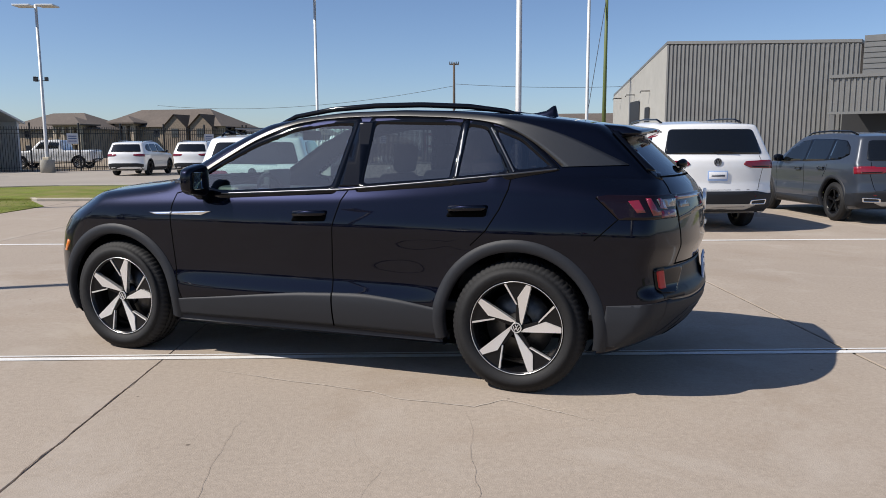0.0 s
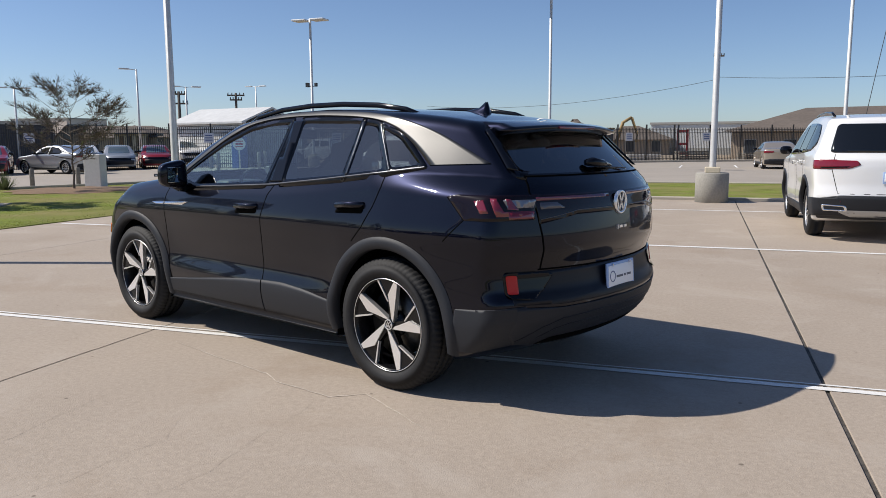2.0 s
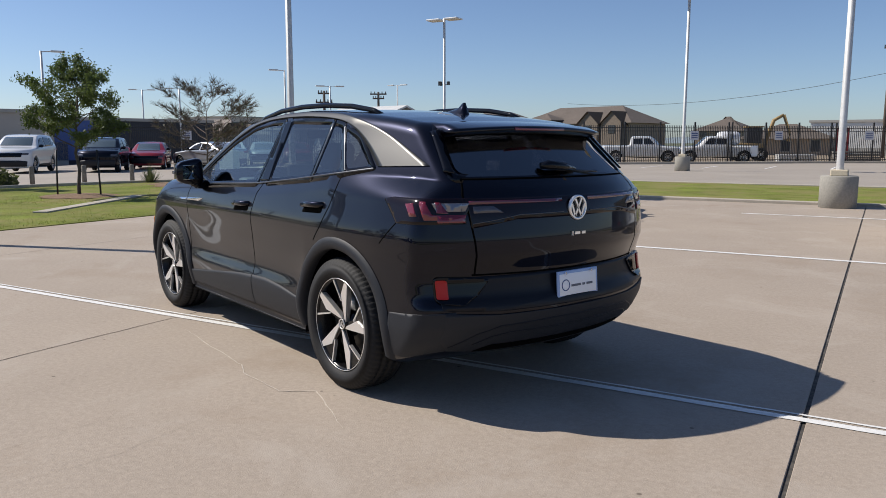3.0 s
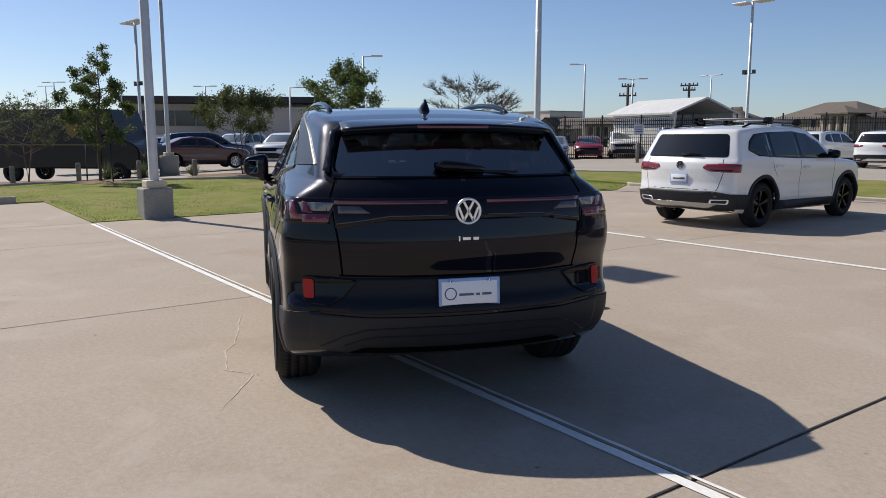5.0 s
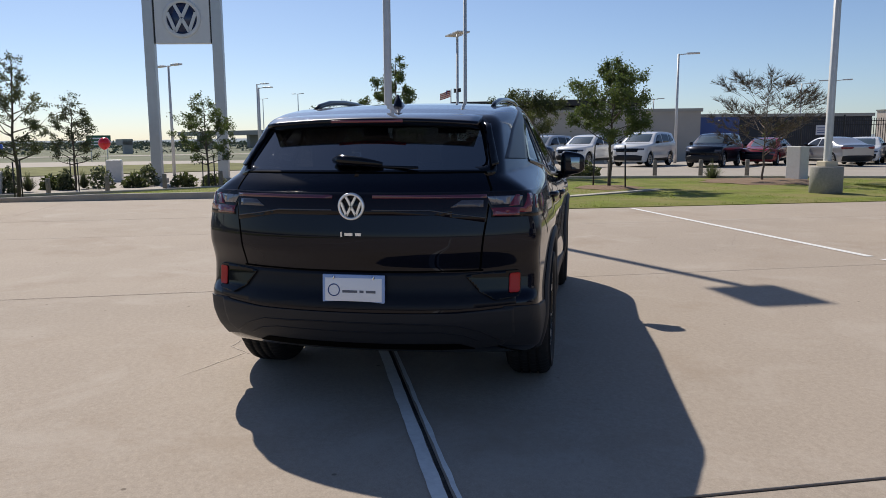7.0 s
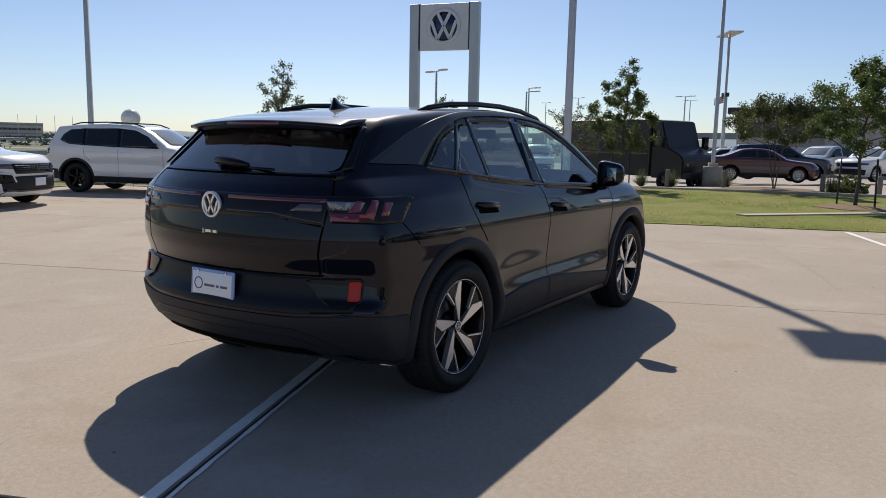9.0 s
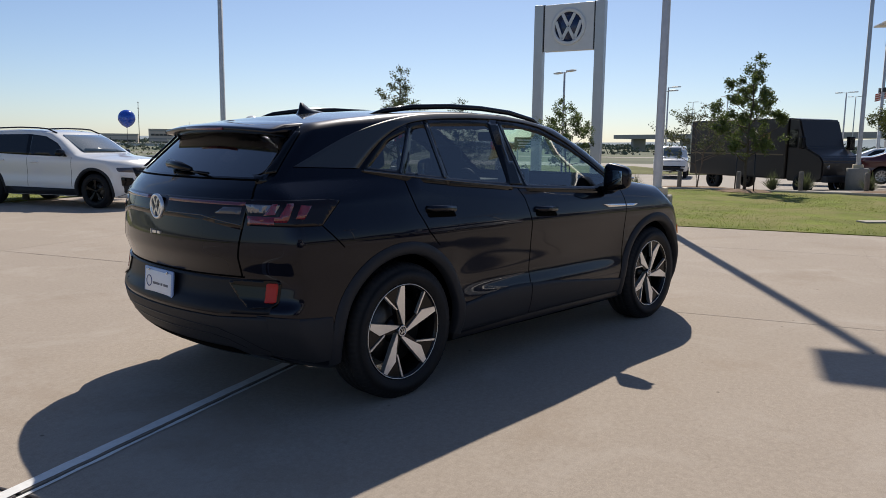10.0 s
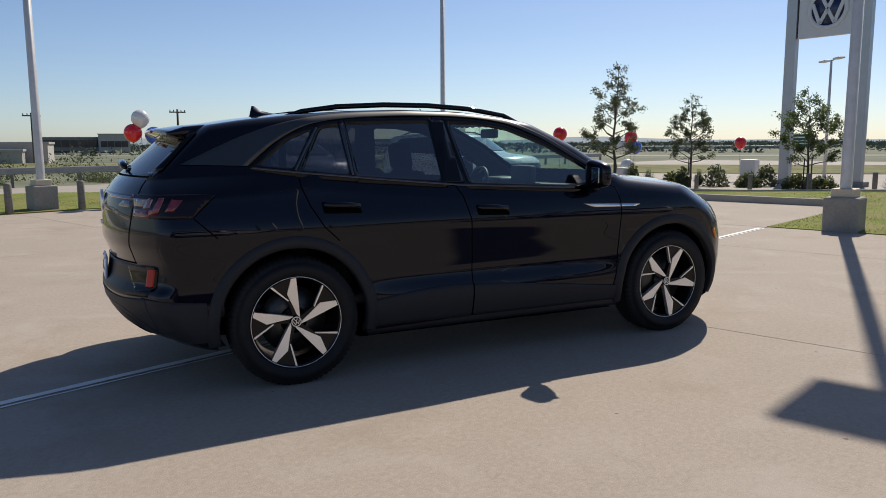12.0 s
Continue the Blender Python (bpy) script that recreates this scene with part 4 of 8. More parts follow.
for y in (-0.10, 0.10):
    bm = bmesh.new()
    tube(bm, [(0.006, y, 0.066), (0.012, y, 0.066)], 0.008, 10)
    part("plate_screw", bm, M_CHROME, plate)
# wiper
bm = bmesh.new()
w0 = float(hs.end(np.array([-0.10]), np.array([1.245]), 2.9)[0])
tube(bm, [(w0 + 0.01, -0.13, 1.258), (w0 + 0.035, -0.09, 1.262), (w0 + 0.035, 0.02, 1.252), (w0 + 0.028, 0.12, 1.238)], [0.016, 0.026, 0.022, 0.012], 10)
wip = part("rear_wiper", bm, M_PIANO, hero, "black rear wiper")
bm = bmesh.new()
w1 = float(hs.end(np.array([0.20]), np.array([1.225]), 2.9)[0])
tube(bm, [(w0 + 0.016, -0.02, 1.232), (w1 + 0.014, 0.30, 1.222)], 0.007, 8)
part("wiper_blade", bm, M_PIANO, wip)
# antenna fin
bm = bmesh.new()
zt = float(hs.roof(np.array([1.36]), np.array([0.0]))[0])
sec = []
for x, w, z in ((1.22, 0.004, -0.004), (1.28, 0.022, 0.012), (1.34, 0.030, 0.030), (1.385, 0.030, 0.066), (1.40, 0.026, 0.068), (1.415, 0.026, 0.010), (1.42, 0.018, -0.006)):
    zb = float(hs.roof(np.array([x]), np.array([0.0]))[0])
    sec.append([bm.verts.new((x, yy, zz)) for yy, zz in ((-w, zb - 0.004), (-w * 0.8, zb + max(z, 0) * 0.35), (-w * 0.15, zb + z), (w * 0.15, zb + z), (w * 0.8, zb + max(z, 0) * 0.35), (w, zb - 0.004))])
for p, q in zip(sec, sec[1:]):
    for i in range(5):
        bm.faces.new((p[i], p[i + 1], q[i + 1], q[i]))
bmesh.ops.recalc_face_normals(bm, faces=bm.faces)
part("antenna_fin", bm, M_BLACK, hero, "shark-fin antenna")
part("windscreen", panel(hs, "front", rounded(GLASS_W, 0.05), -0.001, 0.08, 1, 0.0), M_GLASS, hero, "clear windscreen")
wheels(hero, [(-WB, -0.790), (-WB, 0.790), (WB, -0.798), (WB, 0.798)], HUB + 0.011, 0.262, 0.250, "blade", 0.011, (-4, -18, -6, 13))


# cabin
def seat(x, y, w, rear=False):
    bm = bmesh.new()
    box(bm, x - 0.26, x + 0.25, y - w / 2, y + w / 2, 0.50, 0.66, 0.05)
    s = part("seat", bm, M_INTERIOR, hero, "dark cloth seat")
    bm = bmesh.new()
    box(bm, -0.06, 0.06, -w / 2 + 0.01, w / 2 - 0.01, 0.0, 0.62, 0.05, Matrix.Translation((x + 0.26, y, 0.60)) @ Matrix.Rotation(radians(16), 4, "Y"))
    part("backrest", bm, M_INTERIOR, s)
    for yy in ((y,) if not rear else (y - 0.4, y, y + 0.4)):
        bm = bmesh.new()
        box(bm, -0.045, 0.045, -0.125, 0.125, 0.0, 0.18, 0.04, Matrix.Translation((x + 0.45, yy, 1.20 if not rear else 1.17)) @ Matrix.Rotation(radians(8), 4, "Y"))
        part("headrest", bm, M_INTERIOR, s)


seat(0.05, -0.38, 0.50)
seat(0.05, 0.38, 0.50)
seat(0.98, 0.0, 1.22, True)
bm = bmesh.new()
box(bm, -1.25, -0.62, -0.70, 0.70, 0.82, 1.045, 0.06)
box(bm, -0.72, -0.66, -0.14, 0.14, 1.03, 1.20, 0.012)
box(bm, -0.85, -0.60, -0.52, -0.22, 1.02, 1.10, 0.03)
part("dashboard", bm, M_DASH, hero, "dark dashboard with centre screen")
bm = bmesh.new()
box(bm, -1.2, 1.9, -0.74, 0.74, 0.40, 0.46, 0.01)
box(bm, -0.6, 0.4, -0.13, 0.13, 0.46, 0.72, 0.03)
part("cabin_floor", bm, M_DASH, hero)
bm = bmesh.new()
lathe(bm, [(0.155 + 0.014 * math.cos(a), 0.014 * math.sin(a)) for a in np.linspace(0, 2 * math.pi, 9)[:-1]], "y", 32, True)
box(bm, -0.15, 0.15, -0.008, 0.008, -0.025, 0.02)
box(bm, -0.02, 0.02, -0.008, 0.008, -0.15, 0.0)
part("steering_wheel", bm, M_DASH, hero, m=Matrix.Translation((-0.48, -0.38, 1.03)) @ Matrix.Rotation(radians(90), 4, "Z") @ Matrix.Rotation(radians(-20), 4, "X"))
bm = bmesh.new()
box(bm, -0.40, -0.37, -0.12, 0.12, 1.41, 1.48, 0.015)
part("inner_mirror", bm, M_DASH, hero)


# ---- ground ----
TH = radians(21.4)
LOT = Matrix.Rotation(TH, 4, "Z")       # the lot's own axes: u along the stall lines, v across


def lot(u, v):
    return (u * math.cos(TH) - v * math.sin(TH), u * math.sin(TH) + v * math.cos(TH))


def concrete(name, color):
    """Broom-finished concrete: broad drifts, pale scuffs, brown stains, grain and scattered dark pits."""
    m = mat(name, color, 0.88, var=0.10, scale=120, bump=0.5, bscale=150, stain=0.06, sscale=0.35, rnd=0.025, spec=0.3)
    nt = m.node_tree
    b = nt.nodes["Principled BSDF"]
    col = b.inputs["Base Color"].links[0].from_socket
    tc = [n for n in nt.nodes if n.type == "TEX_COORD"][0].outputs["Object"]

    def blend(col, other, fac, lo, hi, top):
        r = nt.nodes.new("ShaderNodeMapRange")
        r.inputs["From Min"].default_value, r.inputs["From Max"].default_value = lo, hi
        r.inputs["To Max"].default_value = top
        nt.links.new(fac, r.inputs["Value"])
        x = nt.nodes.new("ShaderNodeMix")
        x.data_type = "RGBA"
        nt.links.new(r.outputs[0], x.inputs["Factor"])
        nt.links.new(col, x.inputs["A"])
        x.inputs["B"].default_value = (*other, 1)
        return x.outputs["Result"]

    def cloud(scale, detail, rough, warp=0.0):
        n = nt.nodes.new("ShaderNodeTexNoise")
        n.inputs["Scale"].default_value, n.inputs["Detail"].default_value, n.inputs["Roughness"].default_value, n.inputs["Distortion"].default_value = scale, detail, rough, warp
        nt.links.new(tc, n.inputs["Vector"])
        return n.outputs["Fac"]

    grain = nt.nodes.new("ShaderNodeMapRange")
    grain.inputs["From Min"].default_value, grain.inputs["From Max"].default_value = 0.3, 0.7
    grain.inputs["To Min"].default_value, grain.inputs["To Max"].default_value = 0.85, 1.15
    nt.links.new(cloud(32, 5, 0.8), grain.inputs["Value"])
    vm = nt.nodes.new("ShaderNodeVectorMath")
    vm.operation = "MULTIPLY"
    nt.links.new(col, vm.inputs[0])
    nt.links.new(grain.outputs[0], vm.inputs[1])
    col = vm.outputs[0]
    c = color
    col = blend(col, (c[0] * 1.16, c[1] * 1.20, c[2] * 1.25), cloud(1.1, 9, 0.68, 0.6), 0.52, 0.70, 0.8)
    col = blend(col, (c[0] * 0.80, c[1] * 0.74, c[2] * 0.68), cloud(0.62, 8, 0.7, 0.3), 0.53, 0.73, 0.75)
    col = blend(col, (c[0] * 0.72, c[1] * 0.70, c[2] * 0.68), cloud(5.5, 4, 0.75, 1.2), 0.62, 0.76, 0.5)
    v = nt.nodes.new("ShaderNodeTexVoronoi")
    v.inputs["Scale"].default_value = 3.2
    nt.links.new(tc, v.inputs["Vector"])
    inv = nt.nodes.new("ShaderNodeMath")
    inv.operation, inv.inputs[0].default_value = "SUBTRACT", 1.0
    nt.links.new(v.outputs["Distance"], inv.inputs[1])
    col = blend(col, (c[0] * 0.35, c[1] * 0.33, c[2] * 0.32), inv.outputs[0], 0.958, 0.972, 0.8)
    nt.links.new(col, b.inputs["Base Color"])
    return m


M_CONC = concrete("concrete", (0.362, 0.303, 0.246))
M_SEALANT = mat("joint_sealant", (0.065, 0.058, 0.05), 0.8, var=0.4, scale=20, stain=0.5, sscale=5)
M_LINE = mat("white_line_paint", (0.74, 0.73, 0.70), 0.6, var=0.08, scale=30, stain=0.06, sscale=3)
M_ROAD = mat("road_concrete", (0.33, 0.29, 0.245), 0.85, var=0.06, scale=10, stain=0.08, sscale=0.3)
M_GRASS = mat("grass_soil", (0.155, 0.185, 0.036), 0.9, var=0.42, scale=48, bump=1.0, bscale=60, stain=0.32, sscale=1.1, tint=(0.22, 0.20, 0.075), spec=0.1)
M_EARTH = mat("far_ground", (0.125, 0.135, 0.075), 0.95, var=0.3, scale=0.08, stain=0.3, sscale=0.015)
M_KERB = mat("kerb_concrete", (0.40, 0.36, 0.30), 0.85, var=0.08, scale=30, stain=0.1, sscale=1.5)


def structure(name, bm, material, label, category, m=None, smooth=False, kind="structure"):
    ob = part(name, bm, material, None, "", smooth, m)
    return tagged(ob, label, category, "", kind)


def fall(x, y):
    """The ground falls away gently beyond the lawn to the south-west."""
    t = min(1, max(0, (-(0.5 * x + 0.85 * y) - 14) / 10))
    return -0.45 * t * t * (3 - 2 * t)


bm = bmesh.new()
ring = [bm.verts.new((2600 * math.cos(a), 2600 * math.sin(a), -0.60)) for a in np.linspace(0, 2 * math.pi, 65)[:-1]]
bm.faces.new(ring)
structure("ground", bm, M_EARTH, "dry grassland that reaches the horizon", "ground")
bm = grid_poly([(-75, -33), (75, -33), (75, 75), (-75, 75)], 3.0)
rim = [e for e in bm.edges if e.is_boundary]
for v in bm.verts:
    x, y = lot(v.co.x, v.co.y)
    v.co.z = -0.03 + fall(x, y)
for g in bmesh.ops.extrude_edge_only(bm, edges=rim)["geom"]:
    if isinstance(g, bmesh.types.BMVert):
        g.co.z = -0.9
bmesh.ops.recalc_face_normals(bm, faces=bm.faces)
structure("road", bm, M_ROAD, "pale concrete drive lanes round the lot", "road", LOT)
bm = bmesh.new()
slab(bm, [(-13.3, -12.9), (24, -12.9), (24, 14.0), (-9.6, 14.0), (-8.4, 12.2), (-8.4, -0.55), (-13.3, -0.55)], -0.2, -0.010)
lot_base = structure("lot_joints", bm, M_SEALANT, "dark sealed joints under the concrete slabs", "pavement", LOT)


WIDE = {3.29: 0.011, -0.55: 0.010, 7.83: 0.007, -8.4: 0.006}      # half widths of the sealed joints


def slab_piece(u0, u1, v0, v1):
    g0, g1, g2, g3 = (WIDE.get(k, 0.0028) for k in (u0, u1, v0, v1))
    u0, u1, v0, v1 = u0 + g0, u1 - g1, v0 + g2, v1 - g3
    bm = bmesh.new()
    o = [(u0, v0), (u1, v0), (u1, v1), (u0, v1)]
    c = 0.003
    i = [(u0 + c, v0 + c), (u1 - c, v0 + c), (u1 - c, v1 - c), (u0 + c, v1 - c)]
    lo = [bm.verts.new((a, b, -0.009)) for a, b in o]
    mid = [bm.verts.new((a, b, -c)) for a, b in o]
    hi = [bm.verts.new((a, b, 0.0)) for a, b in i]
    for k in range(4):
        j = (k + 1) % 4
        bm.faces.new((lo[k], lo[j], mid[j], mid[k]))
        bm.faces.new((mid[k], mid[j], hi[j], hi[k]))
    bm.faces.new(hi)
    return bm


US = [-13.3, -8.4, -5.79, -1.25, 3.29, 7.83, 12.37, 16.9, 24.0]
VS = [-12.9, -6.5, -0.55, 5.2, 9.6, 14.0]
for a in range(len(US) - 1):
    for b in range(len(VS) - 1):
        if a == 0 and VS[b] > -1:
            continue
        part("slab", slab_piece(US[a], US[a + 1], VS[b], VS[b + 1]), M_CONC, lot_base, smooth=False)
bm = bmesh.new()
slab(bm, [(-9.55, 13.98), (-8.42, 12.25), (-8.42, 13.98)], -0.1, -0.001)
part("slab", bm, M_CONC, lot_base, smooth=False)

# painted stall lines: lightly worn, a few millimetres above the slabs
for v, u0, u1, w in ((-0.595, -8.2, 22, 0.062), (-0.522, -8.2, 22, 0.022), (5.30, -8.2, -1.75, 0.10), (5.30, -1.55, 22, 0.10), (11.1, 1.2, 22, 0.10), (-6.4, 6, 22, 0.10)):
    bm = bmesh.new()
    n = int((u1 - u0) / 0.06)
    L, R = [], []
    for k in range(n + 1):
        u = u0 + (u1 - u0) * k / n
        j = noise.noise((u * 7, v * 3, 1.0)) * 0.005
        j2 = noise.noise((u * 7, v * 3, 5.0)) * 0.005
        L.append(bm.verts.new((u, v + w / 2 + j, 0.004)))
        R.append(bm.verts.new((u, v - w / 2 + j2, 0.004)))
    for k in range(n):
        bm.faces.new((L[k], R[k], R[k + 1], L[k + 1]))
    structure("stall_line", bm, M_LINE, "white painted parking line on concrete", "road marking", LOT)

# hairline cracks and pale patches in the slabs
M_CRACK = mat("crack", (0.27, 0.225, 0.185), 0.95, var=0.3, scale=60)
random.seed(7)


M_CRACKD = mat("dark_crack", (0.10, 0.075, 0.06), 0.95, var=0.4, scale=40)


def crack(name, pts, width, z=0.003, material=None):
    bm = bmesh.new()
    line = []
    for (x0, y0), (x1, y1) in zip(pts, pts[1:]):
        n = max(3, int(math.hypot(x1 - x0, y1 - y0) / 0.05))
        for k in range(n):
            line.append((x0 + (x1 - x0) * k / n, y0 + (y1 - y0) * k / n))
    pr = None
    for k, (x, y) in enumerate(line):
        d = Vector((line[min(k + 1, len(line) - 1)][0] - line[max(k - 1, 0)][0], line[min(k + 1, len(line) - 1)][1] - line[max(k - 1, 0)][1])).normalized()
        o = noise.noise((x * 3, y * 3, 2)) * (0.03 if material is None else 0.012) + noise.noise((x * 14, y * 14, 3)) * 0.012
        w = width * (0.4 + 0.9 * abs(noise.noise((x * 9, y * 9, 7)))) * min(1, 0.2 + k / 12, 0.2 + (len(line) - k) / 12)
        c = Vector((x - d.y * o, y + d.x * o))
        cur = (bm.verts.new((c.x - d.y * w, c.y + d.x * w, z)), bm.verts.new((c.x + d.y * w, c.y - d.x * w, z)))
        if pr:
            bm.faces.new((pr[0], pr[1], cur[1], cur[0]))
        pr = cur
    return structure(name, bm, material or M_CRACK, "thin dark crack in the concrete", "crack")


crack("crack", [lot(-1.25, -6.3), lot(-1.25, -4.0), lot(-1.25, -2.0), lot(-1.25, -0.62)], 0.0045, 0.003, M_CRACKD)
crack("crack", [lot(-7.6, 3.62), lot(-5.5, 3.5), lot(-3.8, 3.55), lot(-2.2, 3.45)], 0.003)
crack("crack", [(0.75, -1.75), (1.1, -2.1), (1.2, -2.6), (1.15, -3.4)], 0.0011)
crack("crack", [(0.3, -3.0), (0.9, -3.6), (1.6, -3.9)], 0.0011)
crack("crack", [(-3.2, 2.2), (-4.3, 2.9), (-5.6, 3.2)], 0.003)
crack("crack", [(3.4, 3.4), (4.3, 2.9), (5.2, 2.8)], 0.003)

M_CRACKP = mat("pale_crack", (0.50, 0.44, 0.37), 0.95, var=0.25, scale=40)
crack("crack", [(-0.49, -1.12), (0.11, -1.15), (0.62, -1.17), (0.79, -1.22), (1.24, -1.21), (1.36, -1.05), (1.65, -1.13), (1.99, -1.23)], 0.006, 0.003, M_CRACKP)
crack("crack", [(1.21, -1.25), (1.36, -1.60), (1.42, -1.77), (1.56, -2.16), (1.62, -2.7)], 0.0014, 0.0032)
crack("crack", [(0.14, -1.60), (0.34, -2.16), (0.53, -2.56), (0.60, -3.1)], 0.0014, 0.0032)

# stall lines and a kerb along the fence of the far lot
for k in range(6):
    u = -11.3 + 3.12 * k
    bm = bmesh.new()
    slab(bm, [(u - 0.05, 37.0 + 0.8 * k), (u + 0.05, 37.0 + 0.8 * k), (u + 0.05, 41.6 + 0.8 * k), (u - 0.05, 41.6 + 0.8 * k)], -0.03, -0.022)
    structure("stall_line", bm, M_LINE, "white painted parking line in the far lot", "road marking", LOT)

# grass islands with kerbs
ISLANDS = {
    "front": [(-8.42, -0.56), (-8.42, 12.25), (-9.65, 14.1), (-13.5, 14.4), (-16.2, 18.0), (-18.6, 11.5), (-19.6, 6.0), (-20.9, 0.0), (-21.4, -6.0), (-21.6, -12.0), (-21.0, -18.0), (-19.0, -20.0), (-14.4, -20.0), (-13.45, -16.0), (-13.45, -0.56)],
    "north": [(-9.62, 14.15), (26, 14.15), (26, 21.4), (-4.0, 20.9), (-12.0, 20.4), (-16.1, 18.1), (-13.4, 14.5)],
    "south": [(-9.0, -13.05), (26, -13.05), (26, -19.6), (-9.0, -20.2)],
}


def mound(name, poly, h):
    bm = grid_poly(poly, 0.9)
    rim = [e for e in bm.edges if e.is_boundary]
    for v in bm.verts:
        v.co.z = h + fall(*lot(v.co.x, v.co.y)) + (0.02 + 0.02 * noise.noise((v.co.x * 0.4, v.co.y * 0.4, 0)) if not v.is_boundary else 0)
    ret = bmesh.ops.extrude_edge_only(bm, edges=rim)
    for g in ret["geom"]:
        if isinstance(g, bmesh.types.BMVert):
            g.co.z -= 0.25
    bmesh.ops.recalc_face_normals(bm, faces=bm.faces)
    return structure(name, bm, M_GRASS, "sunlit lawn with some dry patches", "lawn", LOT)


mound("lawn", ISLANDS["front"], 0.012)
mound("lawn", ISLANDS["north"], 0.06)
mound("lawn", ISLANDS["south"], 0.012)


def kerb(line, h, w=0.16, z0=-0.2, name="kerb"):
    """A cast kerb along a line in lot axes, with a rounded top edge."""
    bm = bmesh.new()
    prof = [(-w / 2, z0), (-w / 2, h - 0.02), (-w / 2 + 0.015, h - 0.005), (-w / 2 + 0.03, h), (w / 2 - 0.02, h), (w / 2, h - 0.02), (w / 2, z0)]
    prev = None
    for i, p in enumerate(line):
        a, b = Vector(line[max(i - 1, 0)]), Vector(line[min(i + 1, len(line) - 1)])
        d = (b - a).normalized()
        cur = [bm.verts.new((p[0] - d.y * o, p[1] + d.x * o, z + fall(*lot(*p)))) for o, z in prof]
        if prev:
            for k in range(len(prof) - 1):
                bm.faces.new((prev[k], cur[k], cur[k + 1], prev[k + 1]))
        else:
            bm.faces.new(cur)
        prev = cur
    bm.faces.new(prev[::-1])
    bmesh.ops.recalc_face_normals(bm, faces=bm.faces)
    return structure(name, bm, M_KERB, "low cast concrete kerb", "kerb", LOT)


kerb([(-9.75, 14.9), (-9.70, 14.25), (-9.45, 14.09), (-9.0, 14.08), (0, 14.08), (10, 14.08), (26, 14.08)], 0.075)
kerb([(-13.38, -1.1), (-13.38, -6), (-13.38, -12.0), (-13.1, -14.0), (-12.0, -15.4), (-10.0, -16.0)], 0.15)
kerb([(-17.6, 39.2), (-11.1, 43.8), (-5.2, 49.0), (0.9, 54.2), (9.0, 58.0)], 0.12)
kerb([(26, 21.5), (-4.0, 21.0), (-12.0, 20.5), (-15.6, 18.8), (-16.3, 18.0), (-18.7, 11.5), (-19.7, 6.0), (-21.0, 0.0), (-21.5, -6.0), (-21.7, -12.0), (-21.1, -18.0), (-19.0, -20.1)], 0.10)


# ---- light poles ----
M_STEEL = mat("galvanised_pole", (0.62, 0.62, 0.61), 0.5, 0.25, var=0.05, scale=8, stain=0.08, sscale=1.0)
M_BASE = mat("cast_base", (0.30, 0.285, 0.25), 0.85, var=0.12, scale=25, stain=0.12, sscale=1.5, bump=0.2, bscale=120)
M_BASECAP = mat("base_cap", (0.60, 0.52, 0.38), 0.7, var=0.06, scale=30)
M_LENS = mat("lamp_lens", (0.5, 0.45, 0.36), 0.3)
M_DARKM = mat("dark_metal", (0.02, 0.02, 0.022), 0.5, var=0.1, scale=30)


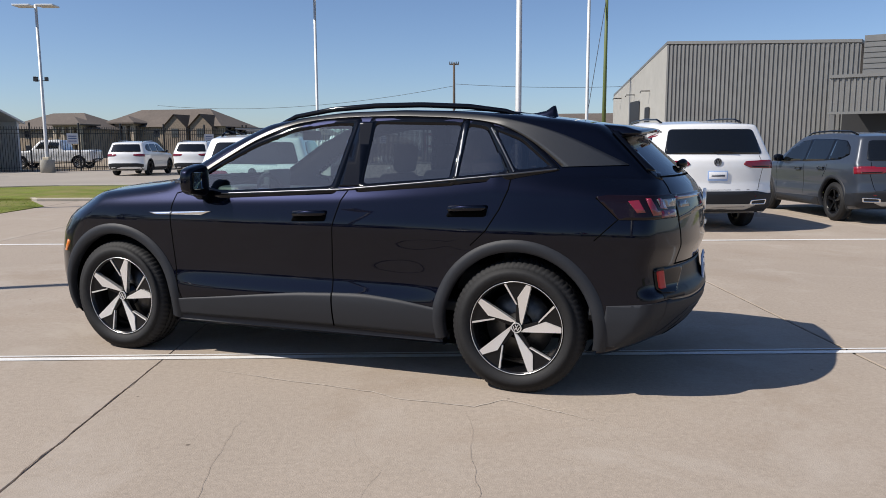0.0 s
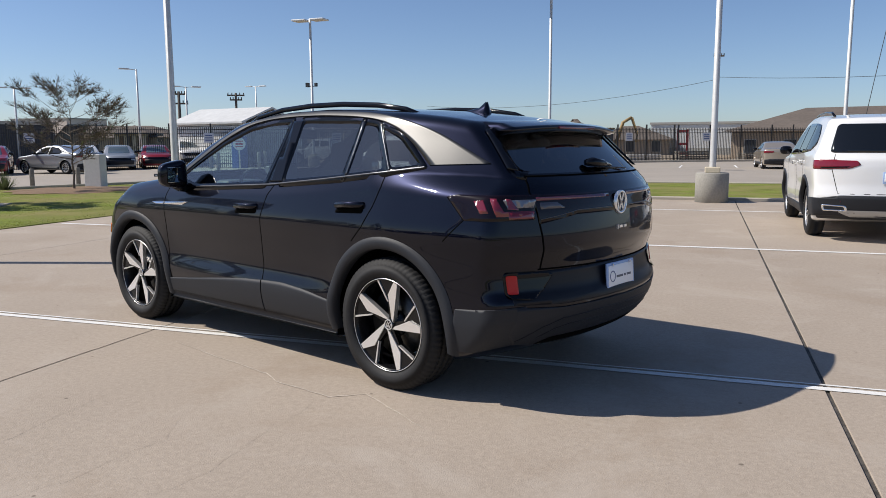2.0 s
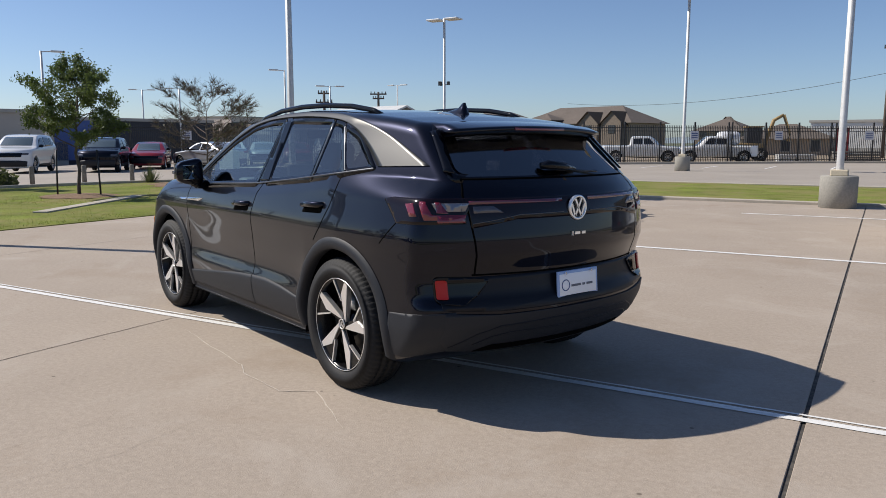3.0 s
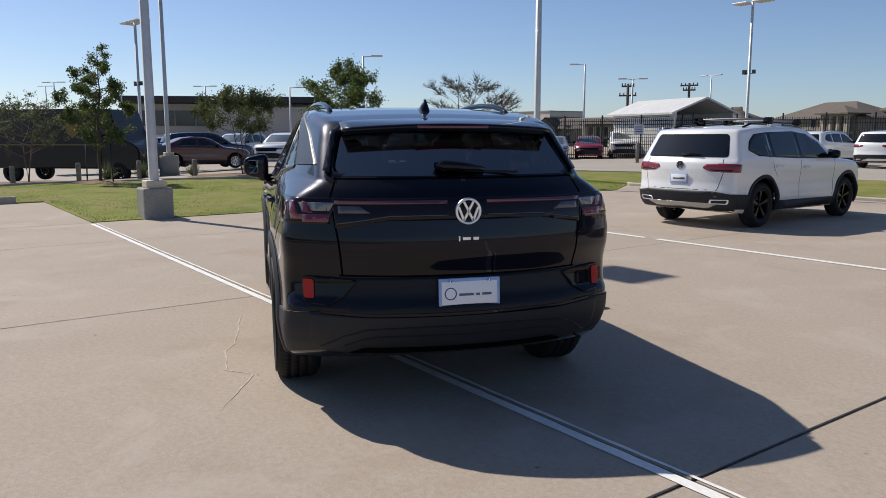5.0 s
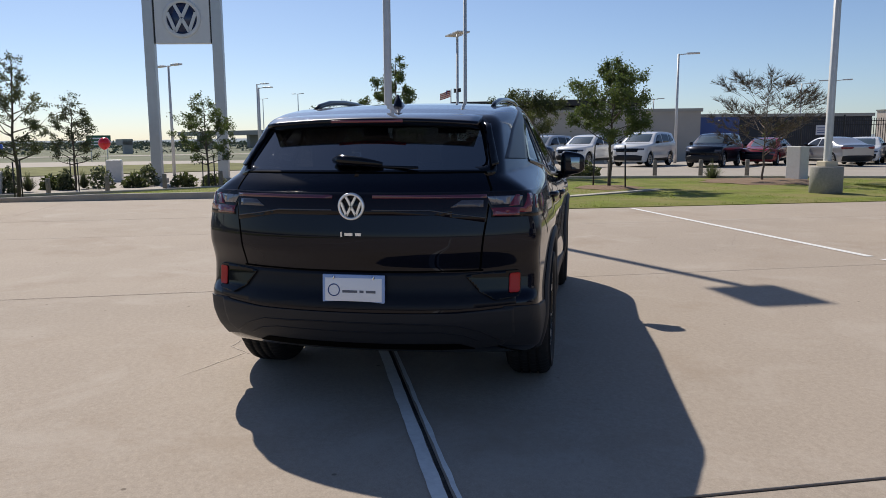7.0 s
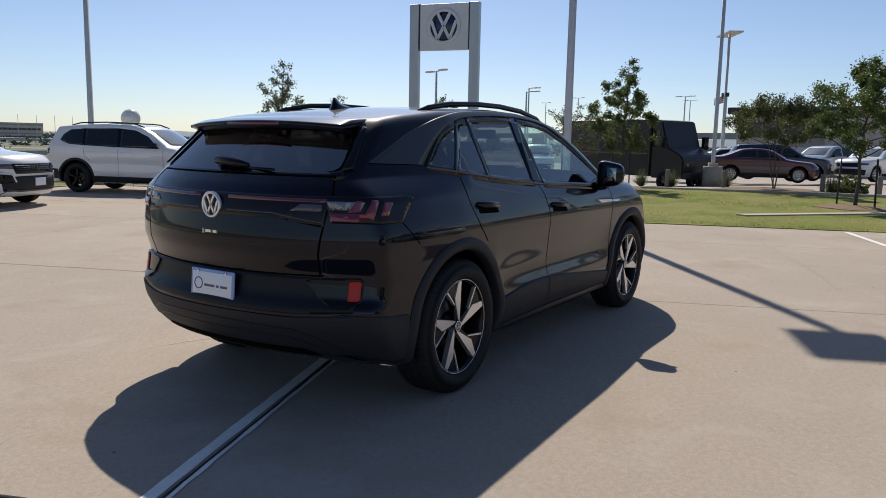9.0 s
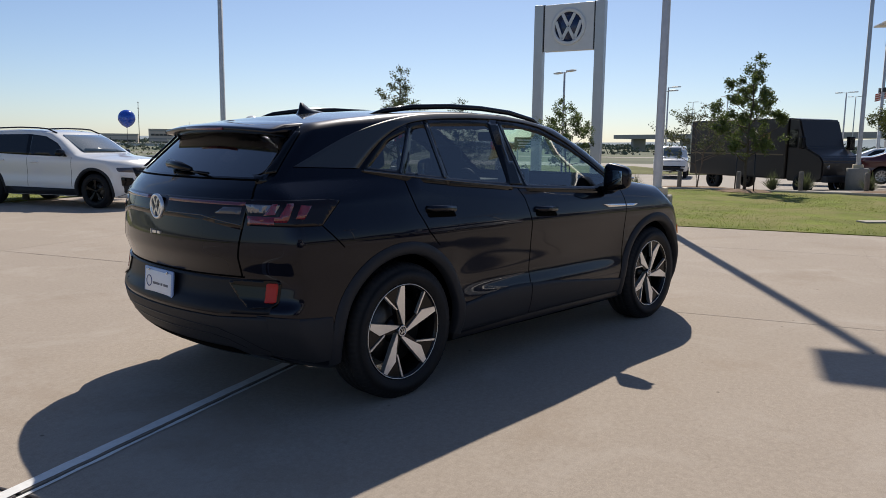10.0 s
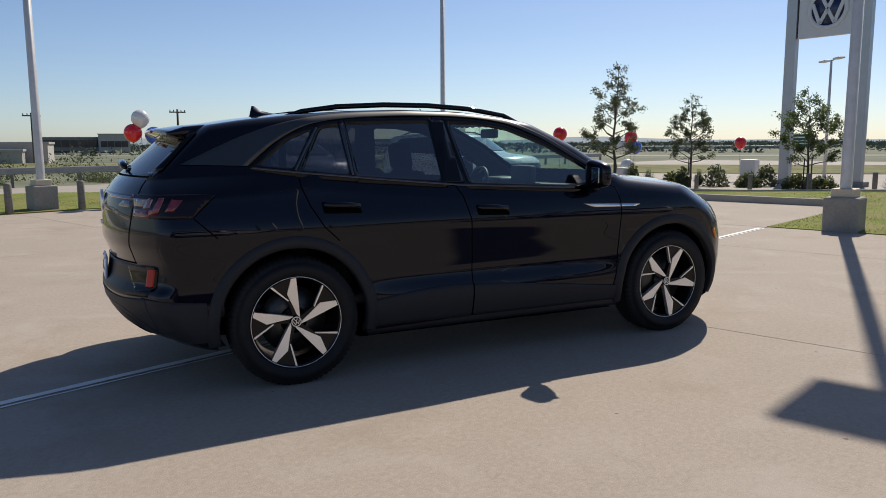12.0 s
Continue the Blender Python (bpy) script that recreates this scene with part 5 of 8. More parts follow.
def light_pole(x, y, height, heads=2, turn=0.0, base_r=0.37, base_h=0.68, spots=False, square=False, head=0.92, z=0.0):
    p = thing("light_pole", "tall square steel lot light on a %s concrete base" % ("square" if square else "round"), "light pole", "lot lights", Matrix.Translation((x, y, z)) @ Matrix.Rotation(radians(turn), 4, "Z"))
    bm = bmesh.new()
    if square:
        box(bm, -0.25, 0.25, -0.25, 0.25, -0.2, base_h, 0.03)
        part("base", bm, M_BASE, p, "square cast concrete base", False)
    else:
        lathe(bm, [(0.0001, -0.2), (base_r, -0.2), (base_r, base_h - 0.025), (base_r - 0.02, base_h), (0.0001, base_h)], "z", 40)
        part("base", bm, M_BASE, p, "round cast concrete base")
    bm = bmesh.new()
    box(bm, -0.17, 0.17, -0.17, 0.17, base_h - 0.005, base_h + 0.13, 0.02)
    part("base_cover", bm, M_BASECAP, p, "cream cover plate", False)
    bm = bmesh.new()
    w = 0.072
    lo = [bm.verts.new((sx * w, sy * w, base_h + 0.12)) for sx, sy in ((-1, -1), (1, -1), (1, 1), (-1, 1))]
    hi = [bm.verts.new((sx * w * 0.8, sy * w * 0.8, height)) for sx, sy in ((-1, -1), (1, -1), (1, 1), (-1, 1))]
    for k in range(4):
        bm.faces.new((lo[k], lo[(k + 1) % 4], hi[(k + 1) % 4], hi[k]))
    bm.faces.new(hi)
    bmesh.ops.recalc_face_normals(bm, faces=bm.faces)
    bmesh.ops.bevel(bm, geom=[e for e in bm.edges if abs((e.verts[0].co - e.verts[1].co).z) > 2], offset=0.014, segments=2, affect="EDGES")
    part("pole", bm, M_STEEL, p)
    for k in range(heads):
        s = 1 if k == 0 else -1
        bm = bmesh.new()
        box(bm, 0.05, 0.18, -0.03, 0.03, height - 0.11, height - 0.03, 0.006)
        box(bm, 0.16, 0.16 + head, -head * 0.43, head * 0.43, height - 0.12, height - 0.03, 0.025)
        h = part("lamp_head", bm, M_STEEL, p, "flat rectangular lamp head", False, m=Matrix.Rotation(0 if s > 0 else math.pi, 4, "Z"))
        bm = bmesh.new()
        box(bm, 0.22, 0.10 + head, -head * 0.37, head * 0.37, height - 0.126, height - 0.119, 0.002)
        part("lens", bm, M_LENS, h, "pale lamp lens", False)
    if spots:
        for s in (-1, 1):
            bm = bmesh.new()
            box(bm, s * 0.05, s * 0.30, -0.02, 0.02, height * 0.55, height * 0.55 + 0.04)
            box(bm, s * 0.22, s * 0.36, -0.1, 0.1, height * 0.55, height * 0.55 + 0.22, 0.02)
            part("spot_lamp", bm, M_DARKM, p, "small dark floodlight", False)
    return p


light_pole(-8.2, -2.65, 8.35, 1, 21.4, base_h=0.53, square=True, head=0.80)
light_pole(-2.38, 13.62, 9.0, 2, 21.4)
light_pole(-13.9, 6.7, 9.0, 1, 21.4, head=0.7)
light_pole(3.08, -13.35, 8.25, 1, 111.4, base_h=0.53, square=True, head=0.70)
light_pole(-32.3, 26.7, 8.9, 2, 21, spots=True)
light_pole(-17.3, 30.0, 8.9, 2, 21.4)
light_pole(-3.6, 31.0, 10.4, 2, 21.4)
light_pole(-25.8, -4.08, 8.9, 2, 21.4)
light_pole(-38.9, -6.7, 7.6, 2, 30, spots=True)
light_pole(-9.75, -19.85, 9.0, 1, 111.4, z=-0.1)


# ---- other vehicles ----
def scaled(s, kx, ky, kz):
    """A vehicle outline stretched to another size."""
    o = dict(s)
    for k in ("top", "belt", "under"):
        o[k] = [(a * kx, b * kz) for a, b in s[k]]
    o["plan"] = [(a * kx, b * ky) for a, b in s["plan"]]
    for k in ("rear", "front"):
        o[k] = [(a * kz, b * kx) for a, b in s[k]]
    o["glass"] = {k: [(a * (kx if k != "rear" and k != "wind" else ky), b * kz) for a, b in p] for k, p in s["glass"].items()}
    o["sect"] = [(a * kz, b) for a, b in s["sect"]]
    o["box"] = (s["box"][0] * kx, s["box"][1] * ky, s["box"][2] * kz)
    return o


SECT = [(0.1, -0.10), (0.25, -0.06), (0.38, -0.025), (0.5, -0.006), (0.68, -0.02), (0.85, -0.004), (0.95, 0.0), (1.05, -0.01), (2.2, -0.02)]
SUV = dict(
    top=[(-2.6, 0.70), (-2.2, 0.93), (-2.0, 1.0), (-1.6, 1.05), (-1.2, 1.09), (-0.98, 1.13), (-0.5, 1.44), (-0.22, 1.575), (0.1, 1.62), (0.7, 1.635), (1.4, 1.61), (1.85, 1.565), (2.02, 1.53), (2.4, 1.42)],
    rear=[(0.0, 2.0), (0.25, 2.10), (0.4, 2.22), (0.58, 2.26), (0.72, 2.235), (0.95, 2.23), (1.04, 2.215), (1.10, 2.17), (1.45, 1.985), (1.56, 1.93), (1.9, 1.8)],
    front=[(0.0, -2.0), (0.25, -2.13), (0.4, -2.19), (0.75, -2.19), (0.9, -2.13), (1.0, -2.02), (1.2, -1.8), (1.8, -1.2)],
    plan=[(-2.6, 0.84), (-2.1, 0.885), (-1.3, 0.92), (0.0, 0.905), (1.3, 0.92), (1.9, 0.90), (2.5, 0.85)],
    belt=[(-2.6, 0.9), (-0.8, 0.99), (0.5, 1.03), (1.6, 1.07), (2.5, 1.08)],
    under=[(-2.6, 0.32), (-2.0, 0.22), (1.8, 0.24), (2.1, 0.30), (2.6, 0.4)],
    sect=SECT, tumble=0.36, haunch=0.02, bow=0.25, rbow=0.14, rbow4=0.12, fbow=0.16, fbow4=0.40, box=(2.7, 1.25, 2.1), crown=0.05, round=0.055,
    glass=dict(fr=[(-0.72, 1.07), (0.22, 1.10), (0.24, 1.50), (-0.1, 1.47), (-0.42, 1.33)], re=[(0.30, 1.10), (1.08, 1.13), (1.10, 1.50), (0.33, 1.515)], qu=[(1.15, 1.135), (1.50, 1.155), (1.72, 1.24), (1.66, 1.36), (1.50, 1.47), (1.17, 1.498)],
               rear=[(-0.72, 1.125), (0.72, 1.125), (0.62, 1.485), (-0.62, 1.485)], wind=[(-0.66, 1.15), (0.66, 1.15), (0.58, 1.52), (-0.58, 1.52)]),
)
SEDAN = dict(
    SUV,
    top=[(-2.7, 0.6), (-2.3, 0.80), (-1.9, 0.88), (-1.2, 0.96), (-0.95, 1.0), (-0.35, 1.34), (0.0, 1.43), (0.5, 1.45), (0.95, 1.40), (1.5, 1.18), (1.75, 1.10), (2.2, 1.07), (2.35, 1.04), (2.7, 0.9)],
    rear=[(0.0, 2.05), (0.3, 2.25), (0.5, 2.33), (0.7, 2.34), (0.95, 2.36), (1.05, 2.32), (1.2, 2.2), (1.9, 1.9)],
    front=[(0.0, -2.05), (0.25, -2.25), (0.5, -2.31), (0.7, -2.26), (0.85, -2.1), (1.0, -1.8), (1.8, -1.0)],
    belt=[(-2.7, 0.78), (-0.8, 0.90), (0.8, 0.95), (2.7, 0.98)], under=[(-2.7, 0.28), (-2.0, 0.19), (2.0, 0.2), (2.7, 0.36)],
    tumble=0.55, core=0.62, box=(2.8, 1.25, 1.9),
    glass=dict(fr=[(-0.62, 0.98), (0.26, 1.0), (0.28, 1.36), (0.0, 1.34), (-0.3, 1.2)], re=[(0.34, 1.0), (1.08, 1.02), (1.22, 1.09), (0.9, 1.32), (0.36, 1.37)], rear=[], wind=[]),
)
PICKUP = dict(
    SUV,
    top=[(-3.1, 0.85), (-2.8, 1.05), (-2.2, 1.13), (-1.5, 1.17), (-1.25, 1.20), (-0.85, 1.62), (-0.55, 1.83), (0.2, 1.86), (0.65, 1.84), (0.78, 1.72), (0.82, 1.25), (0.95, 1.20), (2.75, 1.20), (3.1, 1.1)],
    rear=[(0.0, 2.7), (0.4, 2.82), (0.6, 2.86), (1.2, 2.83), (2.2, 2.75)], front=[(0.0, -2.6), (0.4, -2.8), (0.7, -2.84), (1.0, -2.78), (1.15, -2.5), (2.2, -1.9)],
    plan=[(-3.1, 0.9), (-2.0, 0.96), (2.0, 0.97), (3.1, 0.94)], belt=[(-3.1, 1.0), (3.1, 1.15)], under=[(-3.1, 0.42), (-2.6, 0.38), (2.5, 0.42), (3.1, 0.5)],
    tumble=0.28, core=0.8, spine=2.0, soft=0.02, box=(3.2, 1.3, 2.3),
    glass=dict(fr=[(-0.86, 1.28), (-0.12, 1.29), (-0.1, 1.70), (-0.52, 1.70)], re=[(-0.03, 1.29), (0.60, 1.30), (0.62, 1.68), (-0.02, 1.70)], rear=[], wind=[]),
)


def hull(pts):
    """The convex outline of some points."""
    pts = sorted(set(pts))
    out = []
    for seq in (pts, pts[::-1]):
        h = []
        for p in seq:
            while len(h) > 1 and (h[-1][0] - h[-2][0]) * (p[1] - h[-2][1]) - (h[-1][1] - h[-2][1]) * (p[0] - h[-2][0]) <= 0:
                h.pop()
            h.append(p)
        out += h[:-1]
    return out


def vehicle(name, label, category, paint, m, spec, wb, R=0.35, style="black", detail=2, rails="black", bars=False, clad=True, trim=None, front_seen=False, group="parked cars"):
    """A parked vehicle about its own middle, front to -x."""
    sh = Shell(spec)
    car = thing(name, label, category, group, m)
    gl = spec["glass"]
    h = wb / 2
    step = {2: 0.045, 1: 0.075, 0: 0.10}[detail]
    wr = R * 1.19
    hz = spec["box"][2] / 2.1
    part_mesh("body", sh.body(step, [], [(-h, R, wr + 0.015), (h, R, wr + 0.015)]), paint, car)
    trim = trim or M_CLAD
    pc = 0.055 if detail == 2 else 0.12
    side_panes = [k for k in gl if k not in ("rear", "wind")]
    for sg in (-1, 1):
        if detail == 2:
            part("window_band", panel(sh, "side", rounded(spread(hull([p for k in side_panes for p in gl[k]]), 0.014), 0.03, 3), 0.003, pc, sg, 0.006), M_PIANO, car, "gloss black window surround")
        for k in side_panes:
            part("side_window", panel(sh, "side", rounded(gl[k], 0.04, 3), 0.006 if detail == 2 else 0.008, pc, sg, 0.006), M_DARKGLASS, car, "dark side glass")
        for wx in (-h, h):
            part("wheel_arch_trim", arch(sh, wx, R, wr - 0.005, wr + (0.055 if clad else 0.02), -14, 194, 0.012 if clad else 0.006, sg, 26), trim if clad else paint, car)
            part("wheel_liner", liner(wx, R, wr + 0.03, 0.5, 0.82, sg), M_SEAM, car)
        if detail >= 1:
            lo = float(sh.under(np.array([0.0]))[0]) + 0.03
            part("sill", panel(sh, "side", [(-h + wr + 0.03, lo), (h - wr - 0.03, lo), (h - wr - 0.03, lo + 0.15), (-h + wr + 0.03, lo + 0.13)], 0.008, 0.2, sg), trim, car, "dark lower sill")
            bm = bmesh.new()
            bmesh.ops.create_icosphere(bm, subdivisions=2, radius=1.0)
            x0, z0 = min(p[0] for p in gl["fr"]) + 0.08, min(p[1] for p in gl["fr"]) + 0.07
            yy = float(sh.side(np.array([x0 + 0.1]), np.array([z0 - 0.05]))[0])
            for v in bm.verts:
                q = [math.copysign(abs(t) ** 0.7, t) for t in v.co]
                v.co = Vector((x0 + q[0] * 0.07, sg * (yy + 0.10) + q[1] * 0.10, z0 + q[2] * 0.075))
            part("door_mirror", bm, M_PIANO, car, "black door mirror")
        if detail == 2:
            for k in side_panes[:2]:
                xh = max(p[0] for p in gl[k]) - 0.24
                zh = min(p[1] for p in gl[k]) - 0.14
                yh = float(sh.side(np.array([xh]), np.array([zh]))[0])
                bm = bmesh.new()
                box(bm, xh, xh + 0.19, sg * (yh - 0.01), sg * (yh + 0.028), zh, zh + 0.035, 0.01)
                part("door_handle", bm, paint, car)
            xs = [min(p[0] for p in gl["fr"]) - 0.12, (max(p[0] for p in gl["fr"]) + min(p[0] for p in gl["re"])) / 2, max(p[0] for p in gl["re"]) + 0.03]
            for q, xx in enumerate(xs):
                zt = min(p[1] for p in gl["fr"]) - 0.02
                line = [(xx, zt), (xx + 0.01, 0.8), (xx + 0.02, 0.42)] if q < 2 else [(xx, zt), (xx - 0.02, 0.92), (xx - 0.14, 0.78)]
                part("shut_line", strip(sh, "side", line, 0.008, 0.001, sg, 0.003, 8), M_SEAM, car)
        if rails and detail >= 1 and spec["top"] is not PICKUP["top"]:
            bm = bmesh.new()
            xa, xb = -0.25 * wb / 2.68, 1.55 * wb / 2.68
            pts = []
            for i in range(9):
                x = xa + (xb - xa) * i / 8
                zz = float(sh.roof(np.array([x]), np.array([0.60 * spec["box"][1] / 1.25]))[0])
                pts.append((x, sg * 0.61 * spec["box"][1] / 1.25, zz + (0.045 if 0 < i < 8 else 0.005)))
            tube(bm, pts, 0.016, 8)
            part("roof_rail", bm, M_PIANO if rails == "black" else M_SATIN, car, "roof rail")
    if bars:
        for x in (-0.05, 0.85):
            bm = bmesh.new()
            zz = float(sh.roof(np.array([x]), np.array([0.0]))[0]) + 0.075
            box(bm, x - 0.04, x + 0.04, -0.66, 0.66, zz, zz + 0.035, 0.012)
            b = part("cross_bar", bm, M_SATIN, car, "silver roof cross bar")
            for sg in (-1, 1):
                bm = bmesh.new()
                box(bm, x - 0.055, x + 0.055, sg * 0.56, sg * 0.68, zz - 0.07, zz + 0.04, 0.015)
                part("bar_foot", bm, M_PIANO, b)
    # rear end
    suvlike = bool(gl["rear"])
    W = spec["box"][1] / 1.25
    if suvlike:
        part("rear_window", panel(sh, "rear", rounded(gl["rear"], 0.06, 4), 0.004, pc, 1, 0.006), M_DARKGLASS, car, "dark tinted rear window")
        zb = gl["rear"][0][1]
        bm = bmesh.new()
        xw = float(sh.end(np.array([0.0]), np.array([zb + 0.04]), 3.2)[0])
        tube(bm, [(xw + 0.02, -0.02, zb + 0.035), (xw + 0.03, 0.12, zb + 0.05), (xw + 0.02, 0.33, zb + 0.03)], [0.022, 0.014, 0.008], 8)
        part("rear_wiper", bm, M_PIANO, car)
    else:
        zb = float(spec["belt"][-1][1]) + 0.05
    yl = 0.84 * W
    if detail >= 1:
        zl = zb - (0.19 if suvlike else 0.16)
        for sg in (-1, 1):
            lens = rounded([(sg * yl, zl - 0.03), (sg * yl, zl + 0.10), (sg * 0.42 * W, zl + 0.085), (sg * 0.38 * W, zl + 0.03), (sg * 0.50 * W, zl - 0.02)], 0.02, 2)
            t = part("tail_lamp", panel(sh, "rear", lens, 0.006, 0.05, 1, 0.012), M_TAIL, car, "dark red tail lamp")
            part("lamp_band", panel(sh, "rear", [(sg * yl * 0.97, zl - 0.02), (sg * yl * 0.97, zl + 0.0), (sg * 0.5 * W, zl + 0.012), (sg * 0.53 * W, zl - 0.005)], 0.009, 0.05, 1, 0.004), M_LAMPDARK, t)
            xr = float(sh.end(np.array([yl * 0.95]), np.array([zl]), 3.2)[0])
            part("tail_lamp_side", panel(sh, "side", [(xr - 0.10, zl - 0.03), (xr + 0.05, zl - 0.03), (xr + 0.05, zl + 0.10), (xr - 0.13, zl + 0.09)], 0.006, 0.05, sg), M_TAIL, car, "dark red tail lamp")
    xr = float(sh.end(np.array([0.0]), np.array([0.5 * hz]), 3.2)[0])
    part("rear_bumper", panel(sh, "rear", rounded([(-yl * 0.98, 0.30 * hz), (yl * 0.98, 0.30 * hz), (yl * 1.0, 0.56 * hz), (yl * 0.7, 0.60 * hz), (-yl * 0.7, 0.60 * hz), (-yl * 1.0, 0.56 * hz)], 0.03, 3), 0.008, 0.06 if detail == 2 else 0.15), trim, car, "dark lower bumper")
    if detail == 2:
        for sg in (-1, 1):
            part("rear_bumper_side", panel(sh, "side", [(h + wr + 0.03, 0.32 * hz), (h + wr + 0.04, 0.55 * hz), (xr - 0.07, 0.57 * hz), (xr - 0.07, 0.34 * hz)], 0.012, 0.03, sg), trim, car)
            e = part("exhaust_trim", ring_panel(sh, "rear", rounded([(sg * 0.50 * W, 0.405 * hz), (sg * 0.77 * W, 0.405 * hz), (sg * 0.79 * W, 0.485 * hz), (sg * 0.52 * W, 0.475 * hz)], 0.02, 2), rounded([(sg * 0.53 * W, 0.42 * hz), (sg * 0.75 * W, 0.42 * hz), (sg * 0.765 * W, 0.47 * hz), (sg * 0.545 * W, 0.46 * hz)], 0.015, 2), 0.014, 1, 2), M_CHROME, car, "chrome exhaust trim")
            part("rear_reflector", panel(sh, "rear", [(sg * 0.58 * W, 0.515 * hz), (sg * 0.80 * W, 0.52 * hz), (sg * 0.80 * W, 0.54 * hz), (sg * 0.58 * W, 0.535 * hz)], 0.011, 0.06), M_LAMPRED, car, "red reflector strip")
        part("skid_plate", panel(sh, "rear", rounded([(-0.60 * W, 0.395 * hz), (-0.46 * W, 0.335 * hz), (0.46 * W, 0.335 * hz), (0.60 * W, 0.395 * hz), (0.57 * W, 0.42 * hz), (0.44 * W, 0.372 * hz), (-0.44 * W, 0.372 * hz), (-0.57 * W, 0.42 * hz)], 0.012, 2), 0.013, 0.04), M_SILVERP, car, "silver skid plate")
        zc = (gl["rear"][0][1] - 0.12) if suvlike else 0.95
        xe = float(sh.end(np.array([0.0]), np.array([zc]), 3.2)[0])
        emblem(car, Matrix.Translation((xe + 0.002, 0, zc)) @ Matrix.Rotation(math.pi / 2, 4, "Z"), 0.062, M_BADGE, M_PIANO, 0.012)
        zp = zc - 0.21
        xp = max(float(sh.end(np.array([0.0]), np.array([zp + dz]), 3.2)[0]) for dz in (-0.07, 0, 0.07))
        bm = bmesh.new()
        box(bm, xp + 0.002, xp + 0.014, -0.155, 0.155, zp - 0.078, zp + 0.078, 0.004)
        pl = part("number_plate", bm, M_PLATEB, car, "dealer plate in a pale blue frame")
        bm = bmesh.new()
        box(bm, xp + 0.013, xp + 0.0165, -0.138, 0.138, -0.045 + zp, 0.062 + zp, 0.001)
        part("plate_face", bm, M_PLATEW, pl)
        bm = bmesh.new()
        box(bm, xp + 0.016, xp + 0.018, -0.10, 0.11, zp - 0.012, zp + 0.018)
        part("plate_lettering", bm, M_INKGREY, pl)
        for line in ([(-0.66 * W, zb - 0.02), (-0.70 * W, zb - 0.2), (-0.62 * W, 0.62 * hz), (0.62 * W, 0.62 * hz), (0.70 * W, zb - 0.2), (0.66 * W, zb - 0.02)],):
            part("gate_line", strip(sh, "rear", line, 0.008, 0.001, 1, 0.003, 8), M_SEAM, car)
    # front end
    if front_seen or detail == 1 or detail == 0:
        zf = 0.80 * hz if suvlike else 0.66
        part("windscreen", panel(sh, "front", rounded(gl["wind"] or [(-0.60, zf + 0.32), (0.60, zf + 0.32), (0.52, 1.36 if spec["box"][2] < 2 else 1.75), (-0.52, 1.36 if spec["box"][2] < 2 else 1.75)], 0.05, 3), 0.006, 0.1, 1, 0.006), M_WIND, car, "reflecting windscreen")
        part("grille", panel(sh, "front", rounded([(-0.56, zf - 0.13), (0.56, zf - 0.13), (0.62, zf + 0.055), (-0.62, zf + 0.055)], 0.02, 2), 0.006, 0.08), M_PIANO, car, "black grille")
        for sg in (-1, 1):
            part("head_lamp", panel(sh, "front", rounded([(sg * 0.59, zf - 0.045), (sg * 0.82, zf - 0.03), (sg * 0.83, zf + 0.05), (sg * 0.60, zf + 0.05)], 0.02, 2), 0.009, 0.08), M_LAMPGREY, car, "clear head lamp")
        part("front_bumper", panel(sh, "front", rounded([(-0.74, 0.32), (0.74, 0.32), (0.78, 0.56), (0.5, 0.60), (-0.5, 0.60), (-0.78, 0.56)], 0.03, 2), 0.008, 0.1), trim, car, "dark lower bumper")
        if front_seen:
            for i in range(3):
                zz = zf - 0.05 + 0.035 * i
                part("grille_bar", strip(sh, "front", [(-0.54, zz), (0.54, zz)], 0.005, 0.010, 1, 0.005), M_SATIN, car)
            xe = float(sh.end(np.array([0.0]), np.array([zf]), -2.9)[0])
            emblem(car, Matrix.Translation((xe - 0.012, 0, zf)) @ Matrix.Rotation(-math.pi / 2, 4, "Z"), 0.065, M_BADGE, M_PIANO, 0.012)
            bm = bmesh.new()
            xb = float(sh.end(np.array([0.0]), np.array([0.48]), -2.9)[0])
            box(bm, xb - 0.025, xb - 0.006, -0.15, 0.15, 0.41, 0.56, 0.004)
            part("number_plate", bm, M_PLATEW, car, "white dealer plate")
            part("skid_bar", strip(sh, "front", [(-0.7, 0.36), (-0.5, 0.33), (0.5, 0.33), (0.7, 0.36)], 0.035, 0.014, 1, 0.01), M_SATIN, car, "silver skid bar")
            for sg in (-1, 1):
                part("bumper_vent", panel(sh, "front", rounded([(sg * 0.55, 0.50), (sg * 0.78, 0.46), (sg * 0.79, 0.64), (sg * 0.62, 0.62)], 0.02, 2), 0.011, 0.08), M_PIANO, car)
                part("vent_edge", strip(sh, "front", [(sg * 0.56, 0.49), (sg * 0.62, 0.645), (sg * 0.79, 0.665)], 0.022, 0.016, 1, 0.01), paint, car)
    tw = {2: 0.225, 1: 0.215, 0: 0.21}[detail]
    ty = min(float(sh.side(np.array([h]), np.array([R * 1.9]))[0]), 0.95) - tw / 2 - 0.02
    wheels(car, [(-h, -ty), (-h, ty), (h, -ty), (h, ty)], R, R * 0.655, tw, style)
    return car


def at(x, y, heading, z=0.0):
    return Matrix.Translation((x, y, z)) @ Matrix.Rotation(radians(heading - 180), 4, "Z")


SUV_LARGE = scaled(SUV, 1.135, 1.075, 1.085)
SUV_MID = scaled(SUV, 1.04, 1.0, 1.02)
SUV_LOW = scaled(SUV, 1.0, 1.0, 0.965)
SUV_TALL = scaled(SUV, 1.09, 1.04, 1.10)
